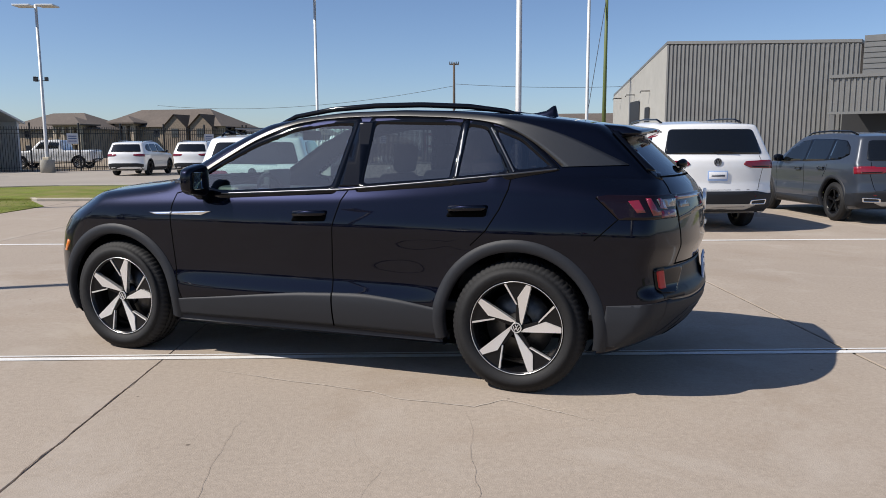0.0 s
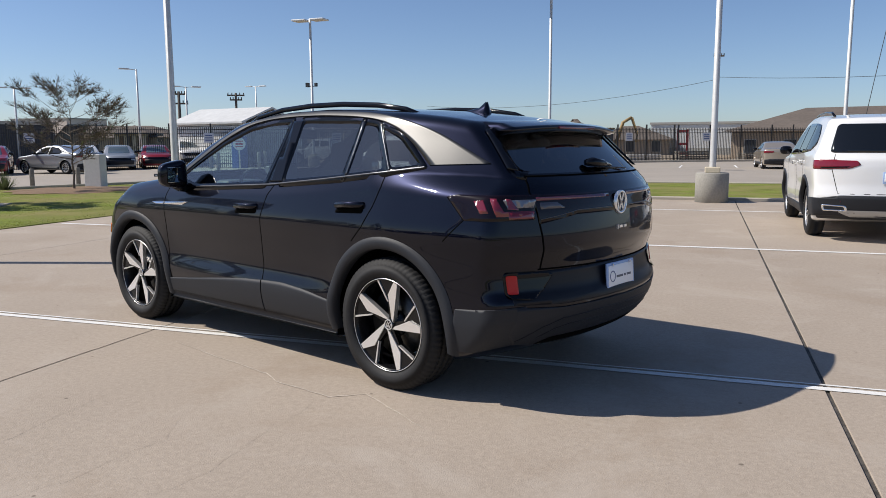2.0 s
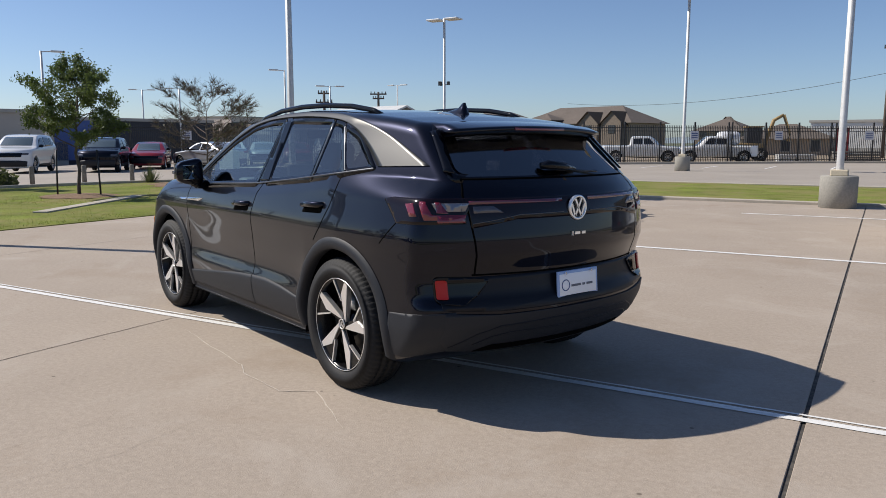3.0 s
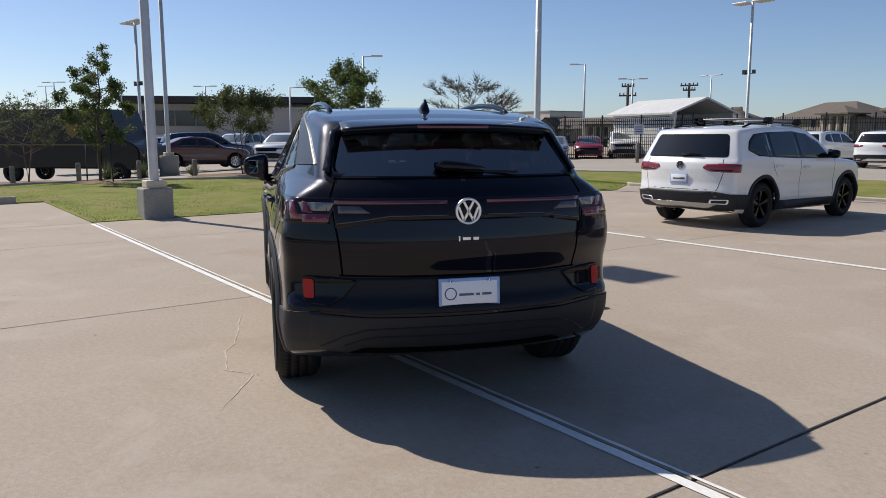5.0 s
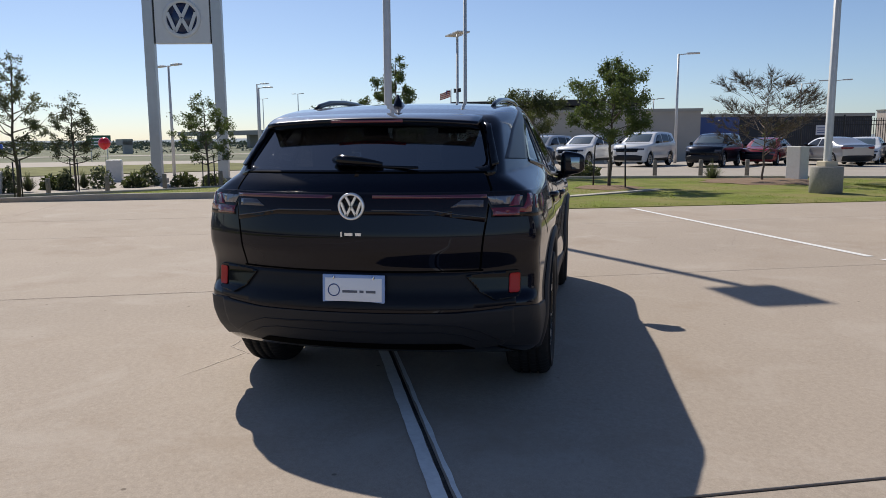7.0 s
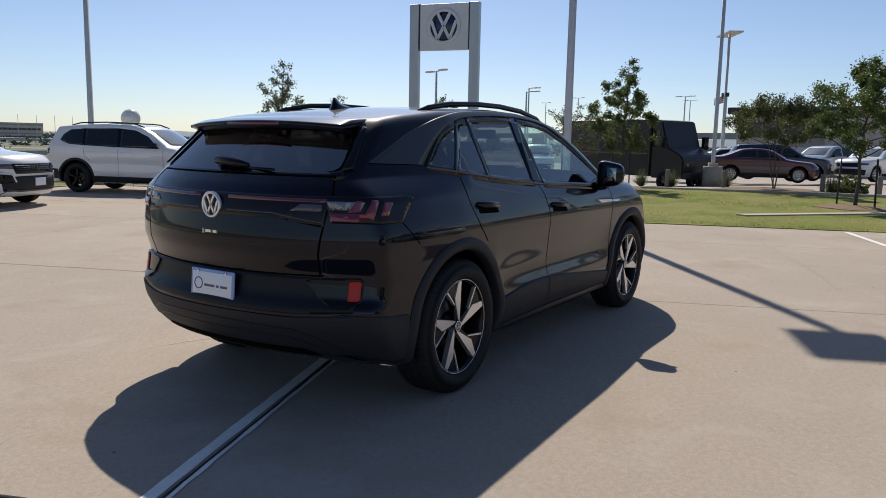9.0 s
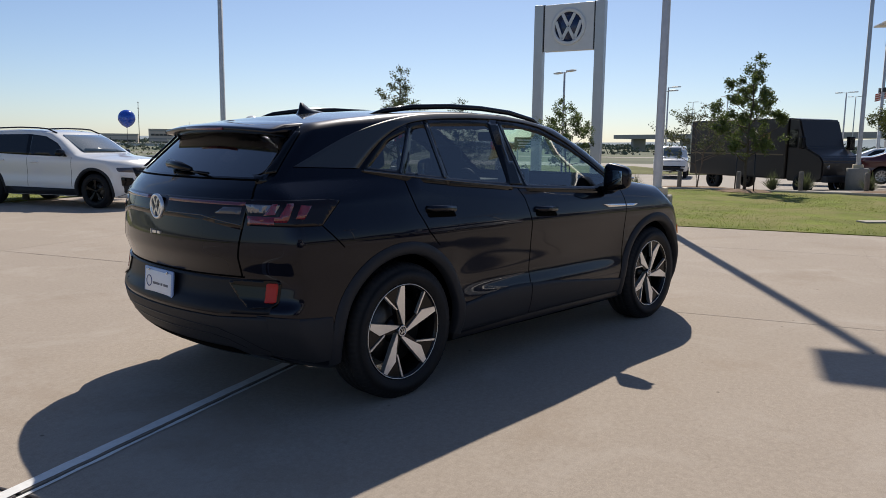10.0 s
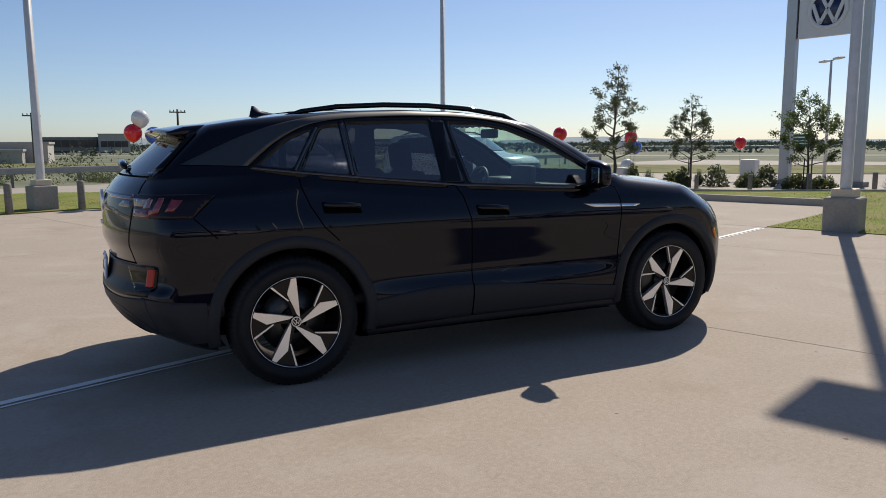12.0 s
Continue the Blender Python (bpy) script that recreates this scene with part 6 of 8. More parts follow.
vehicle("white_suv", "large white SUV with silver wheels seen from behind", "car", M_WHITE, at(1.44, 9.95, 111.4), SUV_LARGE, 2.98, 0.385, "silver")
vehicle("white_suv", "white compact SUV with black wheels and silver cross bars", "car", M_WHITE, at(-5.5, 7.5, 113), SUV_LOW, 2.68, 0.35, "black", bars=True)
vehicle("grey_suv", "dark grey compact SUV with black wheels and roof rails", "car", M_GREY, at(4.65, 11.9, 111.4), SUV_LOW, 2.68, 0.35, "black")
vehicle("white_suv", "white compact SUV with black grille facing the lot", "car", M_WHITE, at(-2.2, -13.3, 117), SUV_LOW, 2.68, 0.35, "black", front_seen=True)
vehicle("white_suv", "white mid-size SUV with roof rails by the grass", "car", M_WHITE, at(-7.2, -13.5, 115), SUV_MID, 2.79, 0.36, "black", front_seen=True)

# far row by the fence
H = 111.4
for k, (u, v) in enumerate(((-14.0, 33.6), (-11.0, 34.0))):
    x, y = lot(u, v)
    vehicle("white_suv", "white SUV parked in the far row by the fence", "car", M_WHITE, at(x, y, H, -0.03), SUV_MID, 2.79, 0.36, "black", 1)
x, y = lot(6.2, 40.5)
vehicle("beige_sedan", "champagne sedan parked near the iron fence", "car", M_BEIGEP, at(x, y, H + 4, -0.03), SEDAN, 2.75, 0.33, "silver", 1, None, clad=False)
vehicle("white_pickup", "white crew-cab pickup behind the iron fence", "car", M_WHITE, at(-29.0, 42.2, 40, -0.03), PICKUP, 3.6, 0.40, "silver", 0, None, clad=False)
vehicle("white_pickup", "white work pickup with a tank behind the fence", "car", M_WHITE, at(-25.2, 45.6, 220, -0.03), PICKUP, 3.6, 0.40, "silver", 0, None, clad=False)
bm = bmesh.new()
lathe(bm, [(0.0001, -0.75), (0.40, -0.72), (0.48, -0.55), (0.48, 0.55), (0.40, 0.72), (0.0001, 0.75)], "y", 20)
tk = tagged(part("water_tank", bm, M_PLATEW, None, m=Matrix.Translation((-24.6, 46.2, 1.68)) @ Matrix.Rotation(radians(-40), 4, "Z")), "white plastic water tank in the bed of a pickup", "tank")
bm = bmesh.new()
tube(bm, [(0, 0, 0.45), (0, 0, 0.56)], 0.14, 12)
part("tank_lid", bm, M_DARKM, tk, "dark screw lid")
vehicle("white_pickup", "white pickup parked behind the iron fence", "car", M_WHITE, at(-38.5, 33.0, 205, -0.03), PICKUP, 3.6, 0.40, "silver", 0, None, clad=False)
# far row along the road
FAR = (
    ("white_suv", "older white SUV parked across the road", M_WHITE, SUV_TALL, (-36.2, 3.9), -26),
    ("black_suv", "black crossover parked across the road", M_BLACK, SUV_MID, (-35.0, 7.3), -24),
    ("red_sedan", "red sedan parked across the road", M_REDP, SEDAN, (-37.8, 10.4), -24),
    ("silver_sedan", "silver sedan parked behind the low railing", M_SILVERP, SEDAN, (-36.6, 13.2), 200),
    ("white_sedan", "white sedan parked across the road", M_WHITE, SEDAN, (-39.5, 15.8), -24),
    ("silver_sedan", "silver sedan parked across the road", M_SILVERP, SEDAN, (-40.6, 18.4), -24),
    ("red_sedan", "bright red sedan parked across the road", M_REDP, SEDAN, (-41.0, 21.0), -24),
    ("white_suv", "white boxy SUV parked across the road", M_WHITE, SUV_TALL, (-42.0, 24.0), -24),
    ("white_suv", "white crossover parked across the road", M_WHITE, SUV_MID, (-37.0, 0.9), -28),
    ("silver_suv", "silver crossover parked across the road", M_SILVERP, SUV_MID, (-39.0, -1.6), -28),
    ("maroon_sedan", "dark maroon sedan parked across the road", M_MAROON, SEDAN, (-31.0, -3.2), 108),
    ("navy_suv", "navy crossover parked across the road", M_NAVY, SUV_MID, (-34.0, -3.0), 108),
    ("white_sedan", "white sedan parked across the road", M_WHITE, SEDAN, (-37.5, -5.6), 108),
    ("navy_sedan", "navy sedan parked across the road", M_NAVY, SEDAN, (-36.5, -8.6), 108),
)
for n, lab, paint, spec, (x, y), hd in FAR:
    sed = spec is SEDAN
    vehicle(n, lab, "car", paint, at(x, y, hd, -0.03), spec, 2.75 if sed else 2.79, 0.33 if sed else 0.36, "silver" if k else "black", 1, None, clad=False)
vehicle("white_pickup", "white crew-cab pickup stopped on the road", "car", M_WHITE, at(-38.9, -17.8, 24, -0.45), PICKUP, 3.6, 0.40, "silver", 1, None, clad=False)


# ---- trees ----
M_BARK = mat("bark", (0.085, 0.07, 0.055), 0.9, var=0.25, scale=30, bump=0.5, bscale=60)
M_LEAF = leafmat("oak_leaf", (0.10, 0.135, 0.050), (0.11, 0.15, 0.035))
M_LEAF2 = leafmat("dense_leaf", (0.085, 0.10, 0.042), (0.09, 0.11, 0.03))
M_LEAF3 = leafmat("olive_leaf", (0.10, 0.115, 0.062), (0.10, 0.12, 0.05))
M_TWIG = mat("bare_twig", (0.15, 0.12, 0.095), 0.9, var=0.2, scale=10)
M_MULCH = mat("mulch", (0.19, 0.12, 0.07), 0.95, var=0.35, scale=25, bump=0.5, bscale=40)


def tree(x, y, h, w, seed, leaf, label, leaves=3200, clear=0.28, size=0.046, bark=None, bare=False, stems=1, top=1.0):
    """A young street tree: tapered stem, limbs, twigs and loose leaves in uneven clumps."""
    rng = random.Random(seed)
    leaves = int(leaves * 2.0)
    t = thing("tree", label, "tree", "lawn trees", Matrix.Translation((x, y, fall(x, y))))
    bm = bmesh.new()
    tips, reach = [], []
    for s in range(stems):
        lean = Vector((rng.uniform(-0.06, 0.06), rng.uniform(-0.06, 0.06), 0)) * h if stems == 1 else Vector((math.cos(s * 2.4), math.sin(s * 2.4), 0)) * w * 0.22
        n = 9
        line = [Vector((0.02 * s, 0, -0.1)) + lean * (i / n) ** 1.3 + Vector((rng.uniform(-1, 1), rng.uniform(-1, 1), 0)) * 0.012 * h * (i > 0) + Vector((0, 0, (h * 0.94 + 0.1) * i / n)) for i in range(n + 1)]
        r0 = 0.013 * h / math.sqrt(stems)
        tube(bm, line, [r0 * (1 - 0.88 * i / n) for i in range(n + 1)], 8)
        for k in range(30 // stems if not bare else 26):
            f = clear + (0.96 - clear) * (k + rng.random()) / (30 / stems if not bare else 26)
            i = min(n - 1, int(f * n))
            p = line[i].lerp(line[i + 1], f * n - i)
            g = (f - clear) / (1 - clear)
            env = w * 0.5 * (0.55 + 0.45 * math.sin(math.pi * min(1, g * 1.15 + 0.12))) * (1 - 0.72 * g ** 2.4) * top
            if bare:
                env = w * 0.56 * math.sin(math.pi * min(1, 0.22 + 0.70 * g)) ** 0.8
            a = k * 2.4 + rng.uniform(-0.5, 0.5)
            up = rng.uniform(0.25, 0.75) if not bare else rng.uniform(0.15, 0.55) + 0.3 * g
            L = env * rng.uniform(0.75, 1.12)
            q = [p + Vector((math.cos(a) * L * e, math.sin(a) * L * e, up * L * e * (0.7 + 0.3 * e))) + Vector((rng.uniform(-1, 1), rng.uniform(-1, 1), rng.uniform(-1, 1))) * 0.04 * L * (e > 0) for e in (0, 0.35, 0.7, 1.0)]
            rb = r0 * (1 - f) * 0.5 + 0.006
            tube(bm, q, [rb, rb * 0.7, rb * 0.45, 0.004], 5, False)
            for j in range(5 if not bare else 16):
                e = rng.uniform(0.35, 1.0)
                c = q[1].lerp(q[3], e)
                d = Vector((rng.uniform(-1, 1), rng.uniform(-1, 1), rng.uniform(-0.3, 1))).normalized() * L * rng.uniform(0.22, 0.45) * (0.75 if bare else 1)
                if bare:
                    d = (d + Vector((math.cos(a), math.sin(a), 0.5)) * L * 0.2)
                tube(bm, [c, c + d * 0.6 + Vector((0, 0, 0.02)), c + d], [0.006, 0.004, 0.002], 3, False)
                tips.append((c + d, c + d * 0.2))
                reach.append(L * rng.uniform(0.35, 1.6))
                if bare:
                    for _ in range(9):
                        d2 = d * 0.25 + Vector((rng.uniform(-1, 1), rng.uniform(-1, 1), rng.uniform(-0.3, 1))) * 0.15
                        tube(bm, [c + d * 0.6, c + d * 0.6 + d2], [0.006, 0.003], 3, False)
    part("trunk", bm, bark or M_BARK, t)
    rg = np.random.default_rng(seed)
    T = np.array([[*a, *b] for a, b in tips])
    reach = np.array(reach) ** 1.4
    pick = T[rg.choice(len(T), leaves, p=reach / reach.sum())]
    f = rg.random((leaves, 1))
    c = pick[:, :3] * f + pick[:, 3:] * (1 - f) + rg.normal(0, 0.055 * w / 2.2, (leaves, 3)) * (1.0 if not bare else 0.6)
    ax = rg.normal(0, 1, (leaves, 3))
    ax /= np.linalg.norm(ax, axis=1, keepdims=True)
    b = np.cross(ax, rg.normal(0, 1, (leaves, 3)))
    b /= np.linalg.norm(b, axis=1, keepdims=True)
    sz = size * rg.uniform(0.55, 1.25, (leaves, 1))
    V = np.stack([c - ax * sz, c + b * sz * 0.45, c + ax * sz, c - b * sz * 0.45], 1).reshape(-1, 3)
    F = np.arange(leaves * 4).reshape(-1, 4)
    part_mesh("crown", from_arrays("crown", V, F), leaf, t, smooth=False)
    return t


def stakes(x, y, r=0.55, h=1.2, n=2):
    for k in range(n):
        a = k * 2 * math.pi / n + 0.9
        bm = bmesh.new()
        tube(bm, [(0, 0, -0.1), (-0.04 * math.cos(a), -0.04 * math.sin(a), h)], 0.022, 8)
        px, py = x + r * math.cos(a), y + r * math.sin(a)
        tagged(part("tree_stake", bm, M_DARKM, None, m=Matrix.Translation((px, py, fall(px, py)))), "dark steel stake beside a young tree", "stake", "tree stakes")


def mulch(x, y, r, seed):
    rng = random.Random(seed)
    bm = bmesh.new()
    rows = []
    for k, (rr, z) in enumerate(((1.0, 0.02), (0.8, 0.045), (0.45, 0.075))):
        rows.append([bm.verts.new((x + r * rr * (1 + 0.16 * math.sin(i * 2.1 + seed) + rng.uniform(-0.05, 0.05)) * math.cos(i * math.pi / 14), y + r * rr * (1 + 0.12 * math.cos(i * 1.7)) * math.sin(i * math.pi / 14), z + fall(x, y) + 0.012 + rng.uniform(0, 0.015))) for i in range(28)])
    for p, q in zip(rows, rows[1:]):
        for i in range(28):
            bm.faces.new((p[i], p[(i + 1) % 28], q[(i + 1) % 28], q[i]))
    bm.faces.new(rows[-1])
    structure("mulch_bed", bm, M_MULCH, "brown mulch round a tree", "mulch")


OAK = "young live oak with loose green crown on the lawn"
tree(-15.6, 1.62, 3.75, 2.55, 1, M_LEAF, OAK, 9000, clear=0.33, size=0.040)
tree(-19.1, -5.45, 4.3, 2.2, 2, M_LEAF, OAK, 8000, clear=0.24, size=0.040)
tree(-19.1, 6.35, 2.95, 2.75, 3, M_LEAF3, "nearly bare winter tree with a few green leaves", 110, clear=0.30, bark=M_TWIG, bare=True)
tree(-22.2, -1.25, 3.3, 2.9, 4, M_LEAF2, "dense round crepe myrtle with several stems", 6500, clear=0.38, stems=3, size=0.045, top=1.15)
tree(-14.85, -16.45, 4.85, 2.4, 5, M_LEAF3, "slender young oak with thin grey-green crown", 2600, clear=0.25)
tree(-20.9, -19.0, 4.05, 2.2, 6, M_LEAF3, "small young oak with thin crown", 2600, clear=0.25)
tree(-20.5, -13.0, 3.75, 2.5, 7, M_LEAF, "small young oak in front of the sign", 3400, clear=0.25)
tree(-21.3, -8.0, 3.0, 2.5, 8, M_LEAF3, "half-bare spreading tree beside the road", 1300, clear=0.32, bark=M_TWIG, stems=2, top=1.1)
for x, y in ((-15.6, 1.62), (-19.1, -5.45), (-20.5, -13.0), (-14.85, -16.45), (-20.9, -19.0)):
    stakes(x, y)
for x, y, r, s in ((-15.6, 1.62, 0.9, 1), (-19.1, -5.45, 0.8, 2), (-19.2, 6.45, 1.9, 3), (-22.2, -1.4, 1.7, 4), (-21.3, -8.0, 1.5, 6)):
    mulch(x, y, r, s)


def shrub(x, y, r, h, seed, leaf=M_LEAF2, grass=False, n=420):
    rg = np.random.default_rng(seed)
    a, e = rg.uniform(0, 2 * np.pi, n), rg.uniform(0.05, 1, n) ** 0.6
    if grass:
        base = np.stack([0.12 * r * np.cos(a), 0.12 * r * np.sin(a), np.zeros(n)], -1)
        tip = np.stack([r * e * np.cos(a), r * e * np.sin(a), h * (1.05 - 0.75 * e)], -1) * rg.uniform(0.7, 1.1, (n, 1))
        side = np.stack([-np.sin(a), np.cos(a), np.zeros(n)], -1) * 0.010
        V = np.stack([base - side, base + side, tip + side * 0.2, tip - side * 0.2], 1).reshape(-1, 3)
    else:
        th = np.arccos(rg.uniform(-0.1, 1, n))
        c = np.stack([r * np.sin(th) * np.cos(a), r * np.sin(th) * np.sin(a), h * np.cos(th)], -1) * rg.uniform(0.55, 1.05, (n, 1))
        ax = rg.normal(0, 1, (n, 3)) * 0.055
        b = rg.normal(0, 1, (n, 3)) * 0.035
        V = np.stack([c - ax, c + b, c + ax, c - b], 1).reshape(-1, 3)
    ob = part_mesh("shrub", from_arrays("shrub", V, np.arange(n * 4).reshape(-1, 4)), leaf, None, smooth=False, m=Matrix.Translation((x, y, fall(x, y))))
    return tagged(ob, "tuft of tall ornamental grass in mulch" if grass else "small rounded green shrub", "shrub", "shrubs")


rng = random.Random(11)
for x, y, g in ((-21.4, 5.2, 1), (-23.2, -3.0, 1), (-22.6, 0.4, 1), (-23.0, 0.9, 0), (-22.0, -4.6, 1), (-22.4, -5.8, 1), (-21.6, -10.6, 1), (-22.4, -13.8, 0), (-23.2, -15.6, 0), (-22.8, -17.6, 0), (-21.2, -20.2, 0)):
    shrub(x, y, 0.5 if g else 0.55, 0.75 if g else 0.55, rng.randint(0, 999), M_LEAF3 if g else M_LEAF2, bool(g), 260 if g else 520)
for k in range(9):                       # small conical shrubs beyond the lawn
    x, y = -17.5 - 0.62 * k, -18.4 + 0.34 * k
    if k not in (2, 6):
        shrub(x - 1.5, y - 2.0, 0.30 + 0.28 * rng.random(), 0.55 + 0.5 * rng.random(), 50 + k, M_LEAF3, k % 3 == 1, 420)

# grass blades on the near lawns
rg = np.random.default_rng(3)
N = 150000
uu, vv = rg.uniform(-21.0, 6.0, N * 3), rg.uniform(-19.5, 20.5, N * 3)
ok = np.zeros(len(uu), bool)
for poly in ISLANDS.values():
    ok |= inside(uu, vv, spread(poly, -0.08))
wgt = rg.random(len(uu)) < np.clip(1.3 - np.hypot(uu + 6, vv) / 26, 0.25, 1)
uu, vv = uu[ok & wgt][:N], vv[ok & wgt][:N]
X, Y = uu * math.cos(TH) - vv * math.sin(TH), uu * math.sin(TH) + vv * math.cos(TH)
Z0 = np.array([fall(a, b) for a, b in zip(X, Y)]) + 0.01
a = rg.uniform(0, 2 * np.pi, len(X))
hh = rg.uniform(0.0, 0.035, len(X))
wd = rg.uniform(0.005, 0.012, len(X))
ln = rg.normal(0, 0.03, (len(X), 2))
V = np.stack([np.stack([X - wd * np.cos(a), Y - wd * np.sin(a), Z0], -1), np.stack([X + wd * np.cos(a), Y + wd * np.sin(a), Z0], -1), np.stack([X + ln[:, 0], Y + ln[:, 1], Z0 + 0.012 + hh], -1)], 1).reshape(-1, 3)
M_BLADE = leafmat("grass_blade", (0.155, 0.185, 0.038), (0.23, 0.28, 0.05), 0.35, 1.0)
tagged(part_mesh("grass", from_arrays("grass", V, np.arange(len(V)).reshape(-1, 3)), M_BLADE, None, smooth=False), "short mown grass", "grass", "", "stuff")

# flat stubs of pavement lying in the lawn
for (x0, y0), (x1, y1) in (((-11.2, -0.1), (-14.9, 2.9)),):
    bm = bmesh.new()
    d = Vector((x1 - x0, y1 - y0)).normalized()
    nn = Vector((-d.y, d.x)) * 0.14
    slab(bm, [(x0 - nn.x, y0 - nn.y), (x1 - nn.x, y1 - nn.y), (x1 + nn.x, y1 + nn.y), (x0 + nn.x, y0 + nn.y)], -0.05, 0.06)
    structure("concrete_strip", bm, M_KERB, "narrow concrete strip crossing the lawn", "path")

# ---- bollards, balloons, boxes ----
M_WOOD = mat("weathered_wood", (0.20, 0.185, 0.16), 0.85, var=0.25, scale=18, bump=0.3, bscale=60)
M_BALLOON = [mat("balloon_red", (0.75, 0.01, 0.02), 0.22, coat=0.5), mat("balloon_white", (0.72, 0.72, 0.68), 0.25, coat=0.5), mat("balloon_blue", (0.01, 0.09, 0.55), 0.18, coat=0.6)]


def bollard(x, y, h=0.62, r=0.075):
    bm = bmesh.new()
    lathe(bm, [(0.0001, -0.15), (r, -0.15), (r, h - 0.03), (r - 0.015, h), (0.0001, h)], "z", 14)
    tagged(part("bollard", bm, M_WOOD, None, m=Matrix.Translation((x, y, fall(x, y)))), "weathered round timber bollard at the lawn edge", "bollard", "bollards")


for k in range(7):
    x, y = lot(-1.2 - 1.45 * k, -13.12)
    bollard(x, y)
for k in range(6):
    x, y = lot(-19.9 + 0.32 * k * 1.4, 8.0 + 1.55 * k)
    bollard(x - 0.9, y)
for k in range(12):
    x, y = lot(-22.0, 5.5 - 1.9 * k)
    bollard(x, y)


def balloons(x, y, z0, spec):
    b = thing("balloon_cluster", "bunch of glossy party balloons tied to a bollard", "balloons", "balloons", Matrix.Translation((x, y, 0)))
    for k, (dx, dy, z, r, c) in enumerate(spec):
        bm = bmesh.new()
        bmesh.ops.create_uvsphere(bm, u_segments=28, v_segments=18, radius=r)
        for v in bm.verts:
            if v.co.z < 0:
                v.co.x *= 1 - 0.22 * (v.co.z / r) ** 2
                v.co.y *= 1 - 0.22 * (v.co.z / r) ** 2
                v.co.z *= 1.12
            v.co += Vector((dx, dy, z))
        tube(bm, [(dx, dy, z - r * 1.17), (dx, dy, z - r * 1.1)], [0.03, 0.008], 8)
        o = part("balloon", bm, M_BALLOON[c], b, ("red", "white", "blue")[c] + " balloon")
        bm = bmesh.new()
        tube(bm, [(dx, dy, z - r * 1.15), (dx * 0.4, dy * 0.4, (z + z0) / 2), (0, 0, z0)], 0.006, 5)
        part("string", bm, M_DARKM, o)
    return b


x, y = lot(-4.1, -13.12)
balloons(x, y, 0.6, ((0.02, 0.05, 1.98, 0.20, 1), (0.19, 0.02, 1.66, 0.20, 0), (-0.26, 0.0, 1.60, 0.20, 2)))
balloons(-4.8, -16.3, 0.0, ((0, 0, 1.95, 0.22, 2),))
balloons(-8.0, -15.3, 0.0, ((0, 0, 1.86, 0.25, 1),))
balloons(-20.9, -22.8, -0.45, ((0.0, 0.0, 1.62, 0.30, 0), (0.20, -0.30, 1.22, 0.30, 1), (-0.12, 0.18, 1.18, 0.30, 2), (0.08, -0.12, 0.34, 0.30, 1)))
balloons(-15.3, -20.45, -0.4, ((0, 0, 1.74, 0.28, 0),))
balloons(-26.5, -21.5, -0.45, ((0, 0, 1.35, 0.28, 0),))
M_BOX = mat("white_cabinet", (0.62, 0.62, 0.60), 0.5, var=0.05, scale=12)
for x, y, w, h in ((-20.6, 7.7, 0.30, 1.1), (-27.3, -21.6, 0.55, 1.0), (-18.6, -20.6, 0.35, 0.8)):
    bm = bmesh.new()
    box(bm, -w, w, -w * 0.6, w * 0.6, -0.1, h, 0.02)
    b = tagged(part("utility_cabinet", bm, M_BOX, None, smooth=False, m=Matrix.Translation((x, y, fall(x, y))) @ Matrix.Rotation(radians(30), 4, "Z")), "white metal utility cabinet on the lawn", "cabinet", "utility cabinets")
    bm = bmesh.new()
    box(bm, -w * 0.9, w * 0.9, w * 0.6, w * 0.6 + 0.02, 0.05, h - 0.06, 0.006)
    part("cabinet_door", bm, M_BOX, b, smooth=False)

# ---- the dealer's pylon sign ----
M_PYLON = mat("pylon_silver", (0.50, 0.51, 0.52), 0.4, 0.5, var=0.04, scale=3)
M_FACE = mat("sign_face", (0.66, 0.67, 0.69), 0.35, var=0.03, scale=3)
M_SIGNBLUE = mat("sign_blue", (0.006, 0.02, 0.075), 0.25, coat=0.5)
px, py = -26.4, -17.05
pyl = thing("pylon_sign", "tall silver two-post sign with a round blue badge", "sign", "", Matrix.Translation((px, py, fall(px, py))) @ Matrix.Rotation(radians(12), 4, "Z"))
for s in (-1, 1):
    bm = bmesh.new()
    box(bm, -0.16, 0.16, s * 1.53 - 0.23, s * 1.53 + 0.23, 0.0, 8.40, 0.02)
    po = part("sign_post", bm, M_PYLON, pyl, smooth=False)
    bm = bmesh.new()
    box(bm, -0.3, 0.3, s * 1.53 - 0.4, s * 1.53 + 0.4, -0.2, 0.18, 0.03)
    part("post_base", bm, M_BASE, po, smooth=False)
    # dark bar fills the slit by the panel and stands for its shade
    bm = bmesh.new()
    box(bm, -0.10, 0.10, s * 1.26 - 0.03, s * 1.26 + 0.03, 6.25, 8.40)
    part("shadow_gap", bm, M_DARKM, po, smooth=False)
bm = bmesh.new()
box(bm, -0.13, 0.13, -1.23, 1.23, 6.22, 8.38, 0.02)
part("sign_panel", bm, M_FACE, pyl, "pale silver sign panel", False)
emblem(pyl, Matrix.Translation((0.13, 0, 7.32)) @ Matrix.Rotation(math.pi / 2, 4, "Z"), 0.85, M_FACE, M_SIGNBLUE, 0.05)

# ---- brown delivery van ----
van = thing("delivery_van", "large dark brown step van parked on the road", "van", "", at(-27.6, -8.0, 66, -0.36))
bm = bmesh.new()
box(bm, -2.0, 3.3, -1.1, 1.1, 0.55, 2.86, 0.06)
body = part("cargo_body", bm, M_BROWN, van, "dark brown cargo body", False)
bm = bmesh.new()
